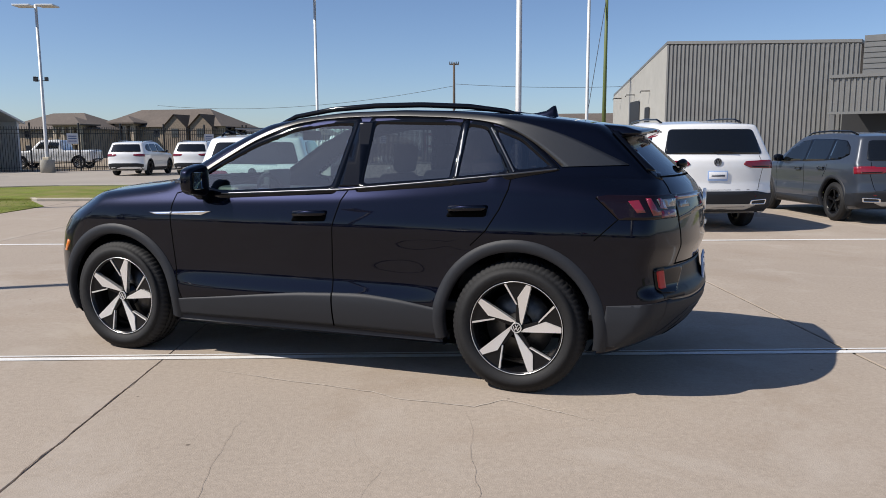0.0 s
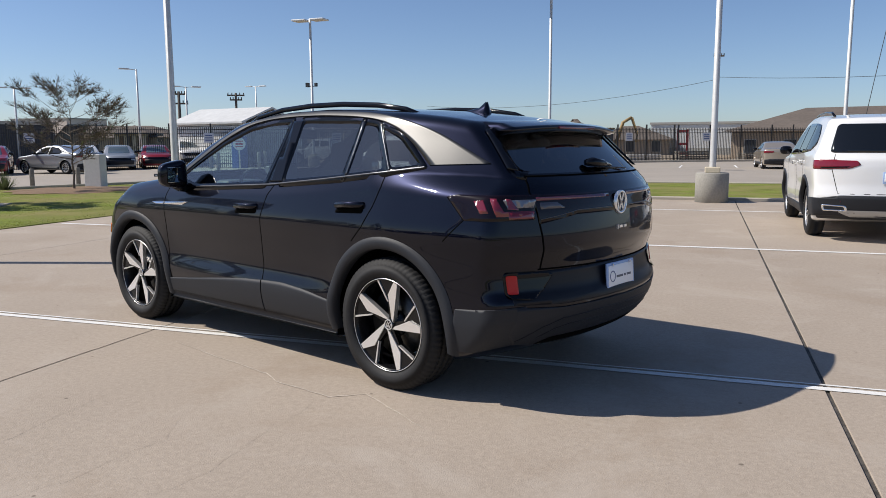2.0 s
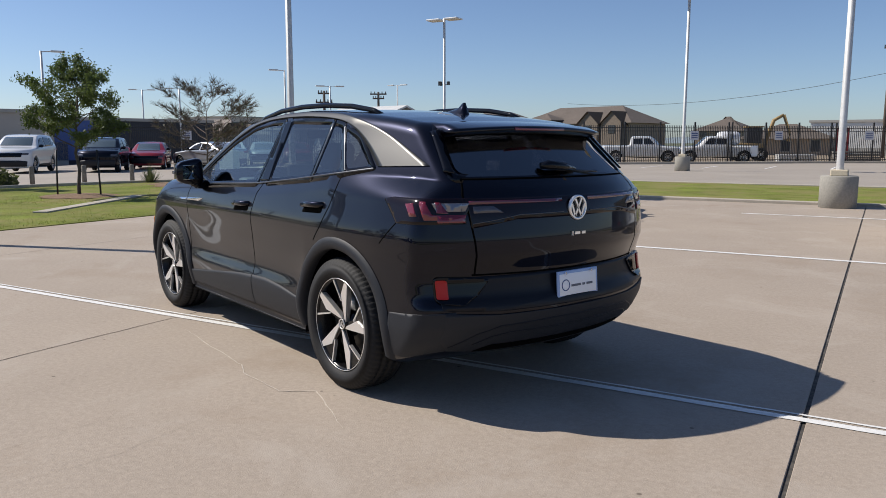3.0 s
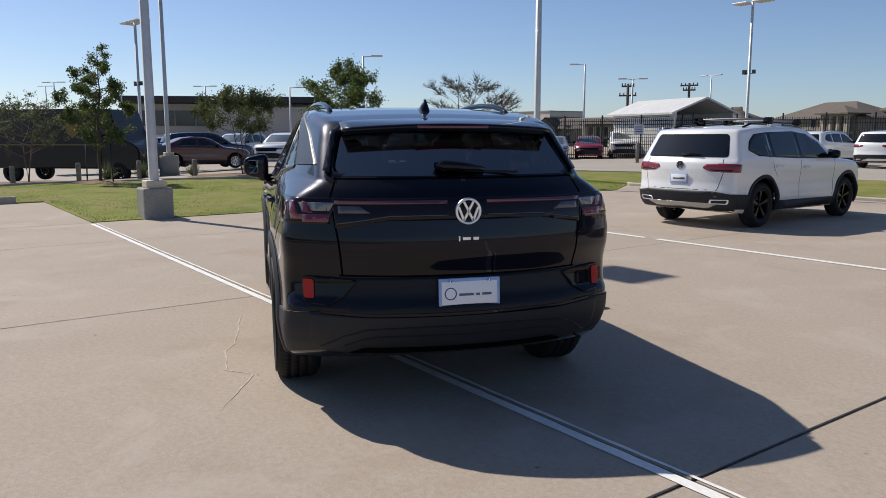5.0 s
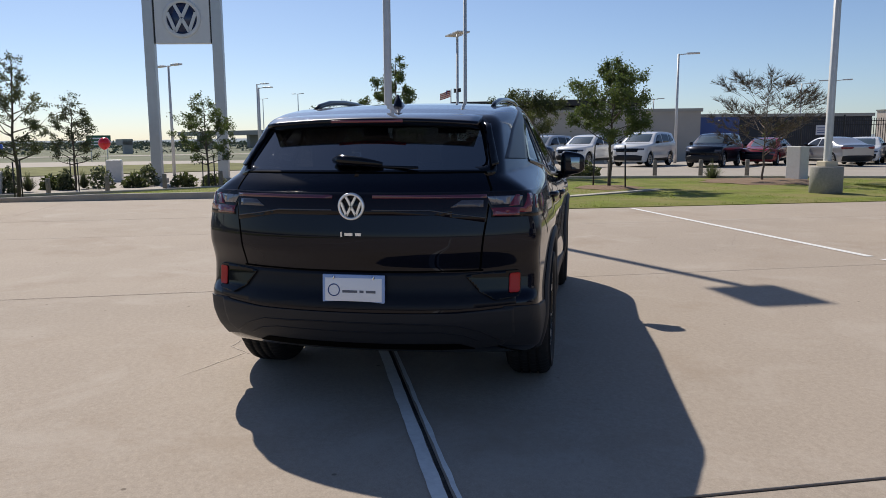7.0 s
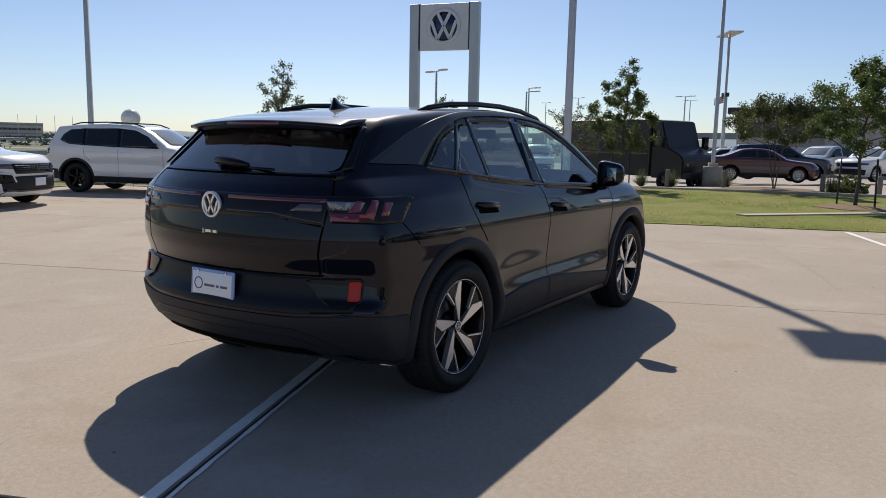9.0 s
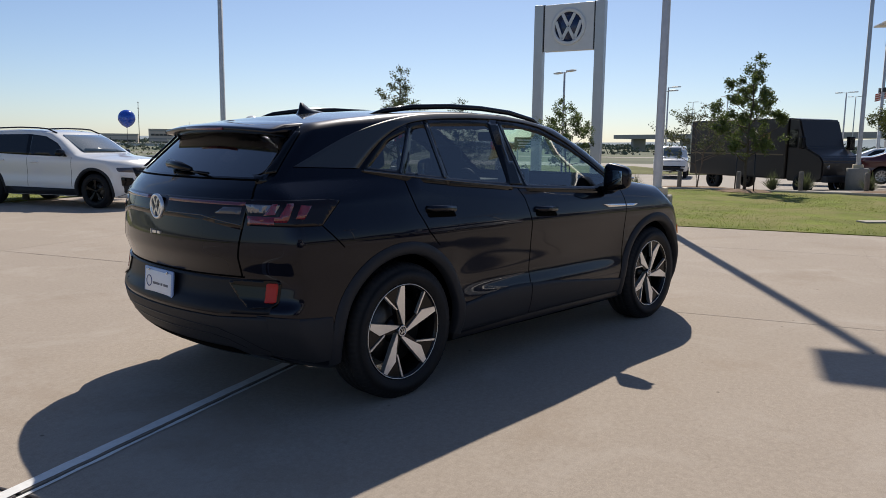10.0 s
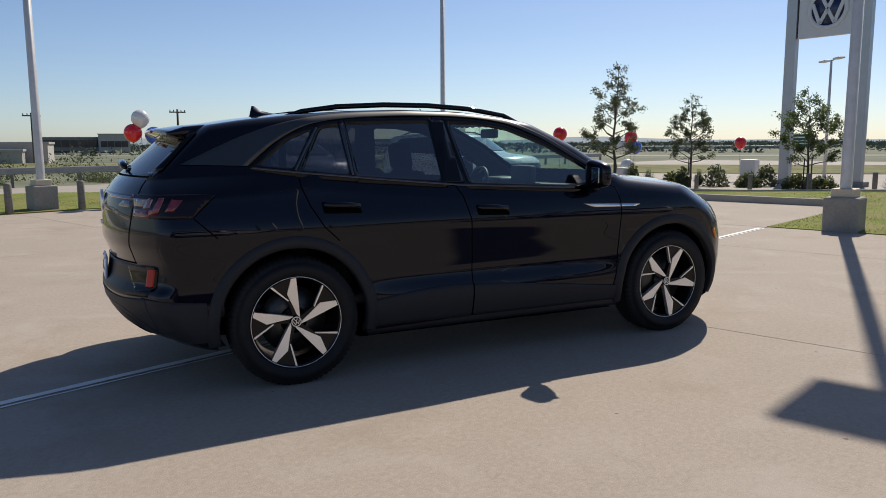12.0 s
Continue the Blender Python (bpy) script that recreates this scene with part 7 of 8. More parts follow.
slab(bm, [(-2.0, 0.5), (-2.02, 2.86), (-2.5, 2.80), (-2.85, 1.75), (-3.5, 1.45), (-3.65, 1.25), (-3.65, 0.6), (-3.4, 0.5)], -1.02, 1.02, Matrix.Rotation(math.pi / 2, 4, "X"))
bmesh.ops.bevel(bm, geom=bm.edges[:], offset=0.05, segments=2, affect="EDGES")
part("cab", bm, M_BROWN, van, "brown cab with a short hood", False)
bm = bmesh.new()
slab(bm, [(-2.56, 2.52), (-2.80, 1.80), (-2.83, 1.80), (-2.59, 2.52)], -0.85, 0.85, Matrix.Rotation(math.pi / 2, 4, "X"))
part("windscreen", bm, M_DARKGLASS, van, smooth=False)
for s in (-1, 1):
    bm = bmesh.new()
    box(bm, -2.45, -2.08, s * 1.02, s * 1.035, 1.75, 2.42, 0.0)
    part("cab_window", bm, M_DARKGLASS, van, smooth=False)
    bm = bmesh.new()
    box(bm, -1.9, 3.25, s * 1.1, s * 1.112, 1.45, 1.50)
    part("body_stripe", bm, mat("stripe_tan", (0.16, 0.12, 0.06), 0.5), body, "thin tan stripe", False)
    bm = bmesh.new()
    slab(bm, [(-1.2, 2.3), (-0.7, 2.3), (-0.68, 1.95), (-0.95, 1.72), (-1.22, 1.95)], 1.1, 1.115, Matrix.Rotation(math.pi / 2, 4, "X") if s < 0 else Matrix.Diagonal((1, -1, 1, 1)) @ Matrix.Rotation(math.pi / 2, 4, "X"))
    part("door_mark", bm, mat("mark_gold", (0.22, 0.13, 0.03), 0.5), body, "small tan shield mark", False)
    bm = bmesh.new()
    bmesh.ops.create_uvsphere(bm, u_segments=16, v_segments=10, radius=0.10)
    for v in bm.verts:
        v.co = Vector((-3.62 + v.co.x * 0.4, s * 0.72 + v.co.y, 1.05 + v.co.z))
    part("head_lamp", bm, M_LAMPCLEAR, van)
    bm = bmesh.new()
    box(bm, -2.95, -2.8, s * 1.15, s * 1.35, 1.7, 2.15, 0.03)
    part("wing_mirror", bm, M_PIANO, van, smooth=False)
bm = bmesh.new()
box(bm, -3.85, -3.6, -1.0, 1.0, 0.5, 0.75, 0.04)
part("bumper", bm, M_DARKM, van, smooth=False)
wheels(van, [(-2.75, -0.92), (-2.75, 0.92), (1.9, -0.92), (1.9, 0.92)], 0.40, 0.24, 0.25, "black")

# ---- street lamps further off ----


def street_lamp(x, y, h, heading, reach=1.2, heads=1):
    p = thing("street_lamp", "slim grey street lamp with a flat head", "street lamp", "street lamps", Matrix.Translation((x, y, -0.1 + fall(x, y))) @ Matrix.Rotation(radians(heading), 4, "Z"))
    bm = bmesh.new()
    tube(bm, [(0, 0, -0.4), (0, 0, h)], [0.10, 0.06], 8)
    part("pole", bm, M_STEEL, p)
    for s in ((1,), (1, -1))[heads - 1]:
        bm = bmesh.new()
        tube(bm, [(0, 0, h - 0.05), (s * reach * 0.5, 0, h)], 0.035, 6)
        box(bm, min(s * reach * 0.4, s * reach), max(s * reach * 0.4, s * reach), -0.16, 0.16, h - 0.04, h + 0.05, 0.02)
        part("lamp_head", bm, M_STEEL, p, smooth=False)


for x, y, h, hd, n in ((-42.0, 6.1, 6.5, 80, 1), (-49.2, 24.4, 7.0, 250, 1), (-54.1, 2.2, 5.7, 80, 1), (-48.9, -23.8, 6.0, 80, 1), (-33.0, -21.8, 6.1, 60, 2), (-58.0, -28.1, 7.0, 80, 1), (-70, 20, 6.6, 70, 2), (-75, -5, 7.0, 70, 2), (-80, -20, 7.5, 70, 2), (-85, 8, 6.5, 70, 2), (-110, -45, 9.5, 70, 2), (-120, -30, 9.5, 70, 2), (-62, 44, 7.5, 20, 2), (-130, -60, 10, 70, 2), (-60, 20, 6, 70, 2), (-52.0, 30.0, 6.2, 250, 2)):
    street_lamp(x, y, h, hd, heads=n)

# ---- utility poles and wires ----
M_TIMBER = mat("pole_timber", (0.10, 0.08, 0.065), 0.9, var=0.2, scale=8)


def utility_pole(x, y, h, heading, arms=((0.5, 1.3),), mt=None):
    p = thing("utility_pole", "dark timber utility pole with cross arms", "utility pole", "utility poles", Matrix.Translation((x, y, -0.6)) @ Matrix.Rotation(radians(heading), 4, "Z"))
    bm = bmesh.new()
    tube(bm, [(0, 0, 0), (0, 0, h + 0.6)], [0.17, 0.11], 8)
    part("pole", bm, mt or M_TIMBER, p)
    for d, w in arms:
        bm = bmesh.new()
        box(bm, -w, w, -0.06, 0.06, h + 0.6 - d, h + 0.6 - d + 0.14)
        a = part("cross_arm", bm, M_TIMBER, p, smooth=False)
        for k in (-0.9, -0.45, 0.45, 0.9):
            bm = bmesh.new()
            tube(bm, [(k * w, 0, h + 0.6 - d + 0.12), (k * w, 0, h + 0.6 - d + 0.34)], 0.05, 6)
            part("insulator", bm, M_DARKM, a)


utility_pole(-24.4, 71.6, 10.0, 20, ((0.25, 0.5),))
utility_pole(-56.0, 31.7, 6.0, 60, ((0.3, 0.55), (1.1, 0.75)))
utility_pole(-61.9, 41.5, 6.6, 50, ((0.3, 0.85), (0.75, 0.6)))
utility_pole(-6.2, 54.4, 13.5, 0, ((0.4, 0.2),), mat("boom_green", (0.10, 0.13, 0.035), 0.6))
utility_pole(6.0, -90.0, 5.0, 0, ((0.4, 0.9),))
utility_pole(-9.0, -88.0, 5.5, 0, ((0.4, 0.9),))
utility_pole(-150.0, -330.0, 18.0, 60, ((0.4, 4), (3.0, 4)))


def wire(a, b, sag, r=0.02):
    bm = bmesh.new()
    tube(bm, [Vector(a).lerp(Vector(b), k / 12) - Vector((0, 0, sag * 4 * (k / 12) * (1 - k / 12))) for k in range(13)], r, 4, False)
    tagged(part("overhead_wire", bm, M_DARKM, None), "thin dark overhead wire strung between poles", "cable", "overhead wires")


wire((-24.4, 71.6, 7.6), (-66.0, 75.0, 6.6), 1.2)
wire((-24.4, 71.6, 7.8), (12.0, 66.0, 7.4), 0.8)
wire((-6.2, 54.4, 12.5), (-7.6, 52.0, 0.0), 0.0, 0.03)


# ---- buildings and fences around the lot ----
M_SIDING = mat("grey_metal_siding", (0.20, 0.197, 0.19), 0.45, 0.3, var=0.05, scale=2, stain=0.06, sscale=0.4)
M_SIDINGL = mat("pale_metal_wall", (0.36, 0.35, 0.32), 0.6, var=0.05, scale=2, stain=0.06, sscale=0.4)
M_WHITEMETAL = mat("white_metal", (0.62, 0.62, 0.60), 0.5, 0.1, var=0.06, scale=2, stain=0.08, sscale=0.5)
M_ROOFSH = mat("shingle_roof", (0.125, 0.102, 0.085), 0.9, var=0.15, scale=3, stain=0.12, sscale=0.3)
M_STUCCO = mat("tan_stucco", (0.33, 0.265, 0.20), 0.9, var=0.06, scale=5)
M_STONE = mat("brown_stone", (0.20, 0.16, 0.125), 0.9, var=0.25, scale=4)
M_DARKBLD = mat("dark_cladding", (0.018, 0.022, 0.035), 0.5, var=0.1, scale=0.6)
M_BLUEBLD = mat("blue_cladding", (0.05, 0.10, 0.30), 0.5, var=0.06, scale=0.6)
M_TANBLD = mat("tan_panel", (0.42, 0.39, 0.35), 0.8, var=0.05, scale=0.8)
M_PIER = mat("pale_stone_pier", (0.46, 0.38, 0.29), 0.9, var=0.12, scale=3)
# brick colour lightened to put the haze of distance into it
M_PINKBLD = mat("pink_brick_hazed", (0.70, 0.58, 0.50), 0.9, var=0.06, scale=0.3)
M_IRON = mat("black_iron", (0.012, 0.012, 0.013), 0.5)
M_PANE = mat("window_pane", (0.03, 0.035, 0.045), 0.08, spec=0.6)


def ribs(bm, p0, p1, z0, z1a, z1b, n, d, inward):
    """A corrugated wall between two plan points: trapezoid ribs, its top running from z1a to z1b."""
    p0, p1, nn = Vector(p0), Vector(p1), Vector(inward)
    prev = None
    for i in range(n * 4 + 1):
        k = i % 4
        t = (i // 4 + (0, 0.42, 0.5, 0.92)[k]) / n
        t = min(1, t)
        o = d if k in (0, 1) else 0.0
        q = p0.lerp(p1, t) + nn * (0.0 if k in (0, 1) else d)
        z1 = z1a + (z1b - z1a) * t
        cur = (bm.verts.new((q.x, q.y, z0)), bm.verts.new((q.x, q.y, z1)))
        if prev:
            bm.faces.new((prev[0], cur[0], cur[1], prev[1]))
        prev = cur
    return bm


# grey metal shop
shop = thing("metal_shop", "grey corrugated metal workshop with a sloping roof", "building")
A, B, C_, D_ = (-1.2, 47.0), (9.6, 44.6), (16.0, 58.0), (-6.4, 61.0)
bm = bmesh.new()
ribs(bm, A, B, -0.5, 7.75, 7.05, 44, 0.09, (0.2, 0.97))
part("front_wall", bm, M_SIDING, shop, "dark grey ribbed metal wall", False)
bm = bmesh.new()
vs = [bm.verts.new(p) for p in ((*A, -0.5), (*A, 7.75), (*D_, 5.4), (*D_, -0.5))]
bm.faces.new(vs)
part("gable_wall", bm, M_SIDINGL, shop, "pale metal gable wall", False)
bm = bmesh.new()
vs = [bm.verts.new(p) for p in ((*A, 7.80), (*B, 7.10), (*C_, 5.3), (*D_, 5.42))]
vs2 = [bm.verts.new(v.co + Vector((0, 0, 0.18))) for v in vs]
bm.faces.new(vs2)
for i in range(4):
    bm.faces.new((vs[i], vs[(i + 1) % 4], vs2[(i + 1) % 4], vs2[i]))
part("roof", bm, M_SIDING, shop, smooth=False)
bm = bmesh.new()
for k in range(3):
    t = 0.25 + 0.28 * k
    x, y = A[0] + (D_[0] - A[0]) * t, A[1] + (D_[1] - A[1]) * t
    tube(bm, [(x, y, 5.1), (x - 0.6, y - 0.2, 5.1), (x - 0.65, y - 0.2, 4.95)], 0.04, 6)
part("wall_lamp", bm, M_DARKM, shop)
bm = bmesh.new()
for a, b, z0, z1 in ((0.42, 0.60, 1.2, 4.6), (0.24, 0.32, 2.6, 4.0)):
    p, q = Vector(A).lerp(Vector(D_), a), Vector(A).lerp(Vector(D_), b)
    nn = Vector((-0.93, -0.35)) * 0.06
    f = [bm.verts.new((r.x + nn.x, r.y + nn.y, z)) for r, z in ((p, z0), (q, z0), (q, z1), (p, z1))]
    bm.faces.new(f)
part("louvre_door", bm, M_DARKM, shop, "dark side door and vent", False)
bm = bmesh.new()
for i in range(9):
    box(bm, 0, 6.0, -0.06, 0.02, 4.7 + 0.3 * i, 4.95 + 0.3 * i, m=Matrix.Translation((9.7, 44.4, 0)) @ Matrix.Rotation(radians(-12), 4, "Z"))
box(bm, 0, 6.0, 0.02, 0.4, 4.6, 7.45, m=Matrix.Translation((9.7, 44.4, 0)) @ Matrix.Rotation(radians(-12), 4, "Z"))
part("louvre_tower", bm, M_SIDING, shop, "horizontal ribbed metal tower", False)
bm = bmesh.new()
ribs(bm, (7.7, 40.8), (14.5, 39.2), 3.05, 4.85, 4.85, 26, 0.07, (0.2, 0.97))
box(bm, 0, 7.0, 0.05, 4.0, 4.85, 5.02, m=Matrix.Translation((7.6, 40.7, 0)) @ Matrix.Rotation(radians(-13), 4, "Z"))
box(bm, 0, 7.0, 0.05, 0.12, 2.95, 3.08, m=Matrix.Translation((7.6, 40.7, 0)) @ Matrix.Rotation(radians(-13), 4, "Z"))
part("canopy", bm, M_SIDING, shop, "ribbed metal canopy", False)
bm = bmesh.new()
for x in (7.85, 11.5, 14.3):
    box(bm, x - 0.12, x + 0.12, 40.75 - (x - 7.7) * 0.235, 40.95 - (x - 7.7) * 0.235, -0.5, 3.1)
part("canopy_post", bm, M_SIDING, shop, smooth=False)
# thin dark sheet in place of the shade inside the open bay
bm = bmesh.new()
box(bm, 0, 6.4, 3.6, 3.7, -0.5, 4.6, m=Matrix.Translation((8.0, 40.9, 0)) @ Matrix.Rotation(radians(-13), 4, "Z"))
part("shaded_opening", bm, M_DARKM, shop, "dark sheet standing for the shade in the bay under the canopy", False)

# bare earth yard behind the iron fence
M_DIRT = mat("yard_dirt", (0.30, 0.245, 0.185), 0.95, var=0.2, scale=1.5, stain=0.2, sscale=0.15, bump=0.4, bscale=20, spec=0.1)
bm = bmesh.new()
slab(bm, [(-75, 45), (-46, 13), (-41, 20.2), (-35.5, 26.2), (-31.1, 32), (-26.7, 38.5), (-23.1, 45.5), (-19.3, 52.5), (-13.2, 59.3), (-4.8, 63.4), (2, 66), (2, 100), (-60, 110)], -0.5, -0.015)
structure("yard", bm, M_DIRT, "bare earth storage yard behind the fence", "yard")

# iron fence
FENCE = [(-47.0, 12.0), (-41.5, 19.5), (-36.0, 25.6), (-31.6, 31.5), (-27.2, 38.0), (-23.6, 45.0), (-19.8, 52.0), (-13.5, 58.9), (-5.0, 63.0)]
fence = tagged(new("iron_fence"), "tall black iron picket fence round the yard", "fence", "", "structure")
rod, post_ = bpy.data.meshes.new("picket"), bpy.data.meshes.new("fence_post")
bm = bmesh.new()
box(bm, -0.016, 0.016, -0.016, 0.016, 0.0, 2.55)
bm.to_mesh(rod)
bm.free()
rod.materials.append(M_IRON)
bm = bmesh.new()
box(bm, -0.045, 0.045, -0.045, 0.045, -0.5, 2.75, 0.006)
bm.to_mesh(post_)
bm.free()
post_.materials.append(M_IRON)
count = 0
extra = bmesh.new()
for a, b in zip(FENCE, FENCE[1:]):
    a, b = Vector(a), Vector(b)
    L = (b - a).length
    ang = math.atan2(b.y - a.y, b.x - a.x)
    bm = bmesh.new()
    for z in (0.18, 2.12, 2.34):
        box(bm, 0, L, -0.018, 0.018, z, z + 0.04, m=Matrix.Translation((a.x, a.y, 0)) @ Matrix.Rotation(ang, 4, "Z"))
    part("fence_rail", bm, M_IRON, fence, smooth=False)
    n = int(L / 0.125)
    for i in range(n):
        p = a.lerp(b, i / n)
        near = -34 < p.x < -15
        if i % 20 == 0:
            o = new("fence_post", post_)
            o.parent = fence
            o.matrix_basis = Matrix.Translation((p.x, p.y, 0)) @ Matrix.Rotation(ang, 4, "Z")
        elif near and count < 290:
            count += 1
            o = new("picket", rod)
            o.parent = fence
            o.matrix_basis = Matrix.Translation((p.x, p.y, -0.03)) @ Matrix.Rotation(ang, 4, "Z")
        else:
            box(extra, -0.016, 0.016, -0.016, 0.016, -0.03, 2.52, m=Matrix.Translation((p.x, p.y, 0)) @ Matrix.Rotation(ang, 4, "Z"))
tagged(part("far_pickets", extra, M_IRON, fence, smooth=False), kind="stuff")
M_NOTICE = mat("notice_board", (0.55, 0.56, 0.60), 0.5)
for k, f in enumerate((0.05, 0.2, 0.33, 0.46, 0.58, 0.68, 0.78, 0.9)):
    i = f * (len(FENCE) - 1)
    p = Vector(FENCE[int(i)]).lerp(Vector(FENCE[int(i) + 1]), i - int(i))
    d = Vector(FENCE[int(i) + 1]) - Vector(FENCE[int(i)])
    bm = bmesh.new()
    box(bm, -0.3, 0.3, -0.06, -0.03, 1.55, 2.15, m=Matrix.Translation((p.x, p.y, 0)) @ Matrix.Rotation(math.atan2(d.y, d.x), 4, "Z"))
    nb = tagged(part("notice_sign", bm, M_NOTICE, None, smooth=False), "white notice board hung on the iron fence", "sign", "fence notices")
    bm = bmesh.new()
    for z in (1.68, 1.82, 1.96):
        box(bm, -0.22, 0.22, -0.066, -0.06, z, z + 0.05, m=Matrix.Translation((p.x, p.y, 0)) @ Matrix.Rotation(math.atan2(d.y, d.x), 4, "Z"))
    part("notice_lettering", bm, M_INKBLUE, nb, smooth=False)


# open carport shed
cp = thing("carport_shed", "white metal carport with siding walls and open gable", "shed", "", Matrix.Translation((-40.3, 26.6, -0.1)) @ Matrix.Rotation(radians(10), 4, "Z"))
bm = bmesh.new()
ribs(bm, (-3.0, 2.4), (3.2, 2.4), 0.0, 3.0, 3.0, 1, 0.0, (0, -1))
for k in range(13):
    box(bm, -3.0, 3.2, 2.36, 2.43, 0.1 + 0.22 * k, 0.29 + 0.22 * k)
part("siding_wall", bm, M_WHITEMETAL, cp, "white horizontal siding", False)
bm = bmesh.new()
for k in range(13):
    box(bm, -3.0, 3.2, -2.43, -2.36, 0.1 + 0.22 * k, 0.29 + 0.22 * k)
part("siding_wall", bm, M_WHITEMETAL, cp, "white horizontal siding", False)
bm = bmesh.new()
slab(bm, [(-2.8, 2.85), (0, 3.85), (2.8, 2.85), (2.8, 2.97), (0, 3.97), (-2.8, 2.97)], -3.4, 3.4, Matrix.Rotation(math.pi / 2, 4, "Z") @ Matrix.Rotation(math.pi / 2, 4, "X"))
part("roof", bm, M_WHITEMETAL, cp, "white sheet-metal roof", False)
bm = bmesh.new()
box(bm, -2.9, -2.8, -2.4, 2.4, 0, 3.0)
part("back_wall", bm, M_DARKM, cp, smooth=False)
for s in (-1, 1):
    bm = bmesh.new()
    box(bm, 3.1, 3.25, s * 2.3, s * 2.45, 0, 3.0)
    part("corner_post", bm, M_WHITEMETAL, cp, smooth=False)

# round warning sign, cabinet, barrel cactus and posts by the gate
sg_ = thing("gate_sign", "round white and red warning sign on a post", "sign", "", Matrix.Translation((-33.0, 21.8, 0)) @ Matrix.Rotation(radians(-35), 4, "Z"))
bm = bmesh.new()
tube(bm, [(0, 0, -0.2), (0, 0, 1.9)], 0.035, 8)
part("post", bm, M_STEEL, sg_)
bm = bmesh.new()
slab(bm, [(0.36 * math.cos(a), 0.36 * math.sin(a)) for a in np.linspace(0, 2 * math.pi, 25)[:-1]], 0.04, 0.06, Matrix.Translation((0, 0, 1.45)) @ Matrix.Rotation(radians(90), 4, "Y"))
part("sign_disc", bm, M_PLATEW, sg_, smooth=False)
bm = bmesh.new()
for y0, y1, z0, z1 in ((-0.2, 0.2, 1.40, 1.50), (-0.24, 0.24, 1.58, 1.63), (-0.22, 0.22, 1.27, 1.32)):
    box(bm, 0.06, 0.07, y0, y1, z0, z1)
part("sign_bars", bm, M_REFLECTOR, sg_, smooth=False)
for x, y in ((-36.6, 22.2), (-34.4, 24.6), (-31.8, 19.6), (-30.6, 21.4)):
    bollard(x, y, 1.0, 0.09)
bm = bmesh.new()
box(bm, -0.35, 0.35, -0.35, 0.35, -0.1, 1.9, 0.03)
tagged(part("gate_cabinet", bm, M_INKBLUE, None, smooth=False, m=Matrix.Translation((-35.6, 23.6, 0))), "tall blue and white cabinet beside the gate", "cabinet")
bm = bmesh.new()
tube(bm, [(0, 0, 0.0), (0, 0, 0.3), (0, 0, 0.85), (0, 0, 0.95)], [0.22, 0.30, 0.24, 0.1], 14)
tagged(part("traffic_barrel", bm, mat("orange_plastic", (0.8, 0.16, 0.03), 0.5), None, m=Matrix.Translation((-12.5, 61.5, -0.03))), "orange plastic traffic barrel in the yard", "barrel")
bm = bmesh.new()
for s in (-1, 1):
    box(bm, s * 0.38 - 0.09, s * 0.38 + 0.09, -0.1, 0.1, 0, 3.0)
    box(bm, s * 0.38 - 0.12, s * 0.38 + 0.12, -0.9, 0.9, 0, 0.35, 0.03)
for z in (0.9, 1.7, 2.75):
    box(bm, -0.46, 0.46, -0.1, 0.1, z, z + 0.2)
tagged(part("red_loader_frame", bm, M_REDP, None, smooth=False, m=Matrix.Translation((-21.8, 57.5, -0.5)) @ Matrix.Rotation(radians(30), 4, "Z")), "red steel loader frame standing in the yard", "machine")


M_YELLOWM = mat("machine_tan", (0.30, 0.20, 0.08), 0.6, var=0.2, scale=4)
bh = thing("backhoe", "worn tan backhoe with raised boom standing in the yard", "machine", "", Matrix.Translation((-26.3, 52.4, -0.03)) @ Matrix.Rotation(radians(40), 4, "Z"))
bm = bmesh.new()
box(bm, -1.5, 0.9, -0.6, 0.6, 0.75, 1.35, 0.08)
part("chassis", bm, M_YELLOWM, bh, smooth=False)
bm = bmesh.new()
box(bm, -0.5, 0.6, -0.55, 0.55, 1.35, 2.55, 0.06)
cab_ = part("cab", bm, M_DARKM, bh, "dark glazed cab", False)
bm = bmesh.new()
box(bm, -0.6, 0.7, -0.62, 0.62, 2.55, 2.65, 0.02)
part("cab_roof", bm, M_YELLOWM, cab_, smooth=False)
bm = bmesh.new()
tube(bm, [(0.9, 0, 1.2), (1.5, 0, 3.1), (2.2, 0, 3.5)], [0.16, 0.14, 0.12], 8)
tube(bm, [(2.2, 0, 3.5), (2.7, 0, 2.1), (2.6, 0, 1.5)], [0.12, 0.10, 0.16], 8)
part("boom", bm, M_YELLOWM, bh, "raised steel boom")
wheels(bh, [(-1.1, -0.75), (-1.1, 0.75), (0.55, -0.75), (0.55, 0.75)], 0.5, 0.28, 0.34, "silver")
for k, (x, y, w, h) in enumerate(((-22.9, 52.6, 1.3, 0.55), (-20.4, 56.8, 1.6, 0.8), (-16.8, 60.4, 1.4, 0.6))):
    bm = bmesh.new()
    for i in range(4):
        box(bm, -w, w, -0.55, 0.55, h * i / 4, h * (i + 0.7) / 4, 0.01)
    tagged(part("pallet_stack", bm, M_WOOD if k else M_BOX, None, smooth=False, m=Matrix.Translation((x, y, -0.015)) @ Matrix.Rotation(radians(40 + 9 * k), 4, "Z")), "low stack of pallets and boards in the yard", "pallets", "yard stacks")


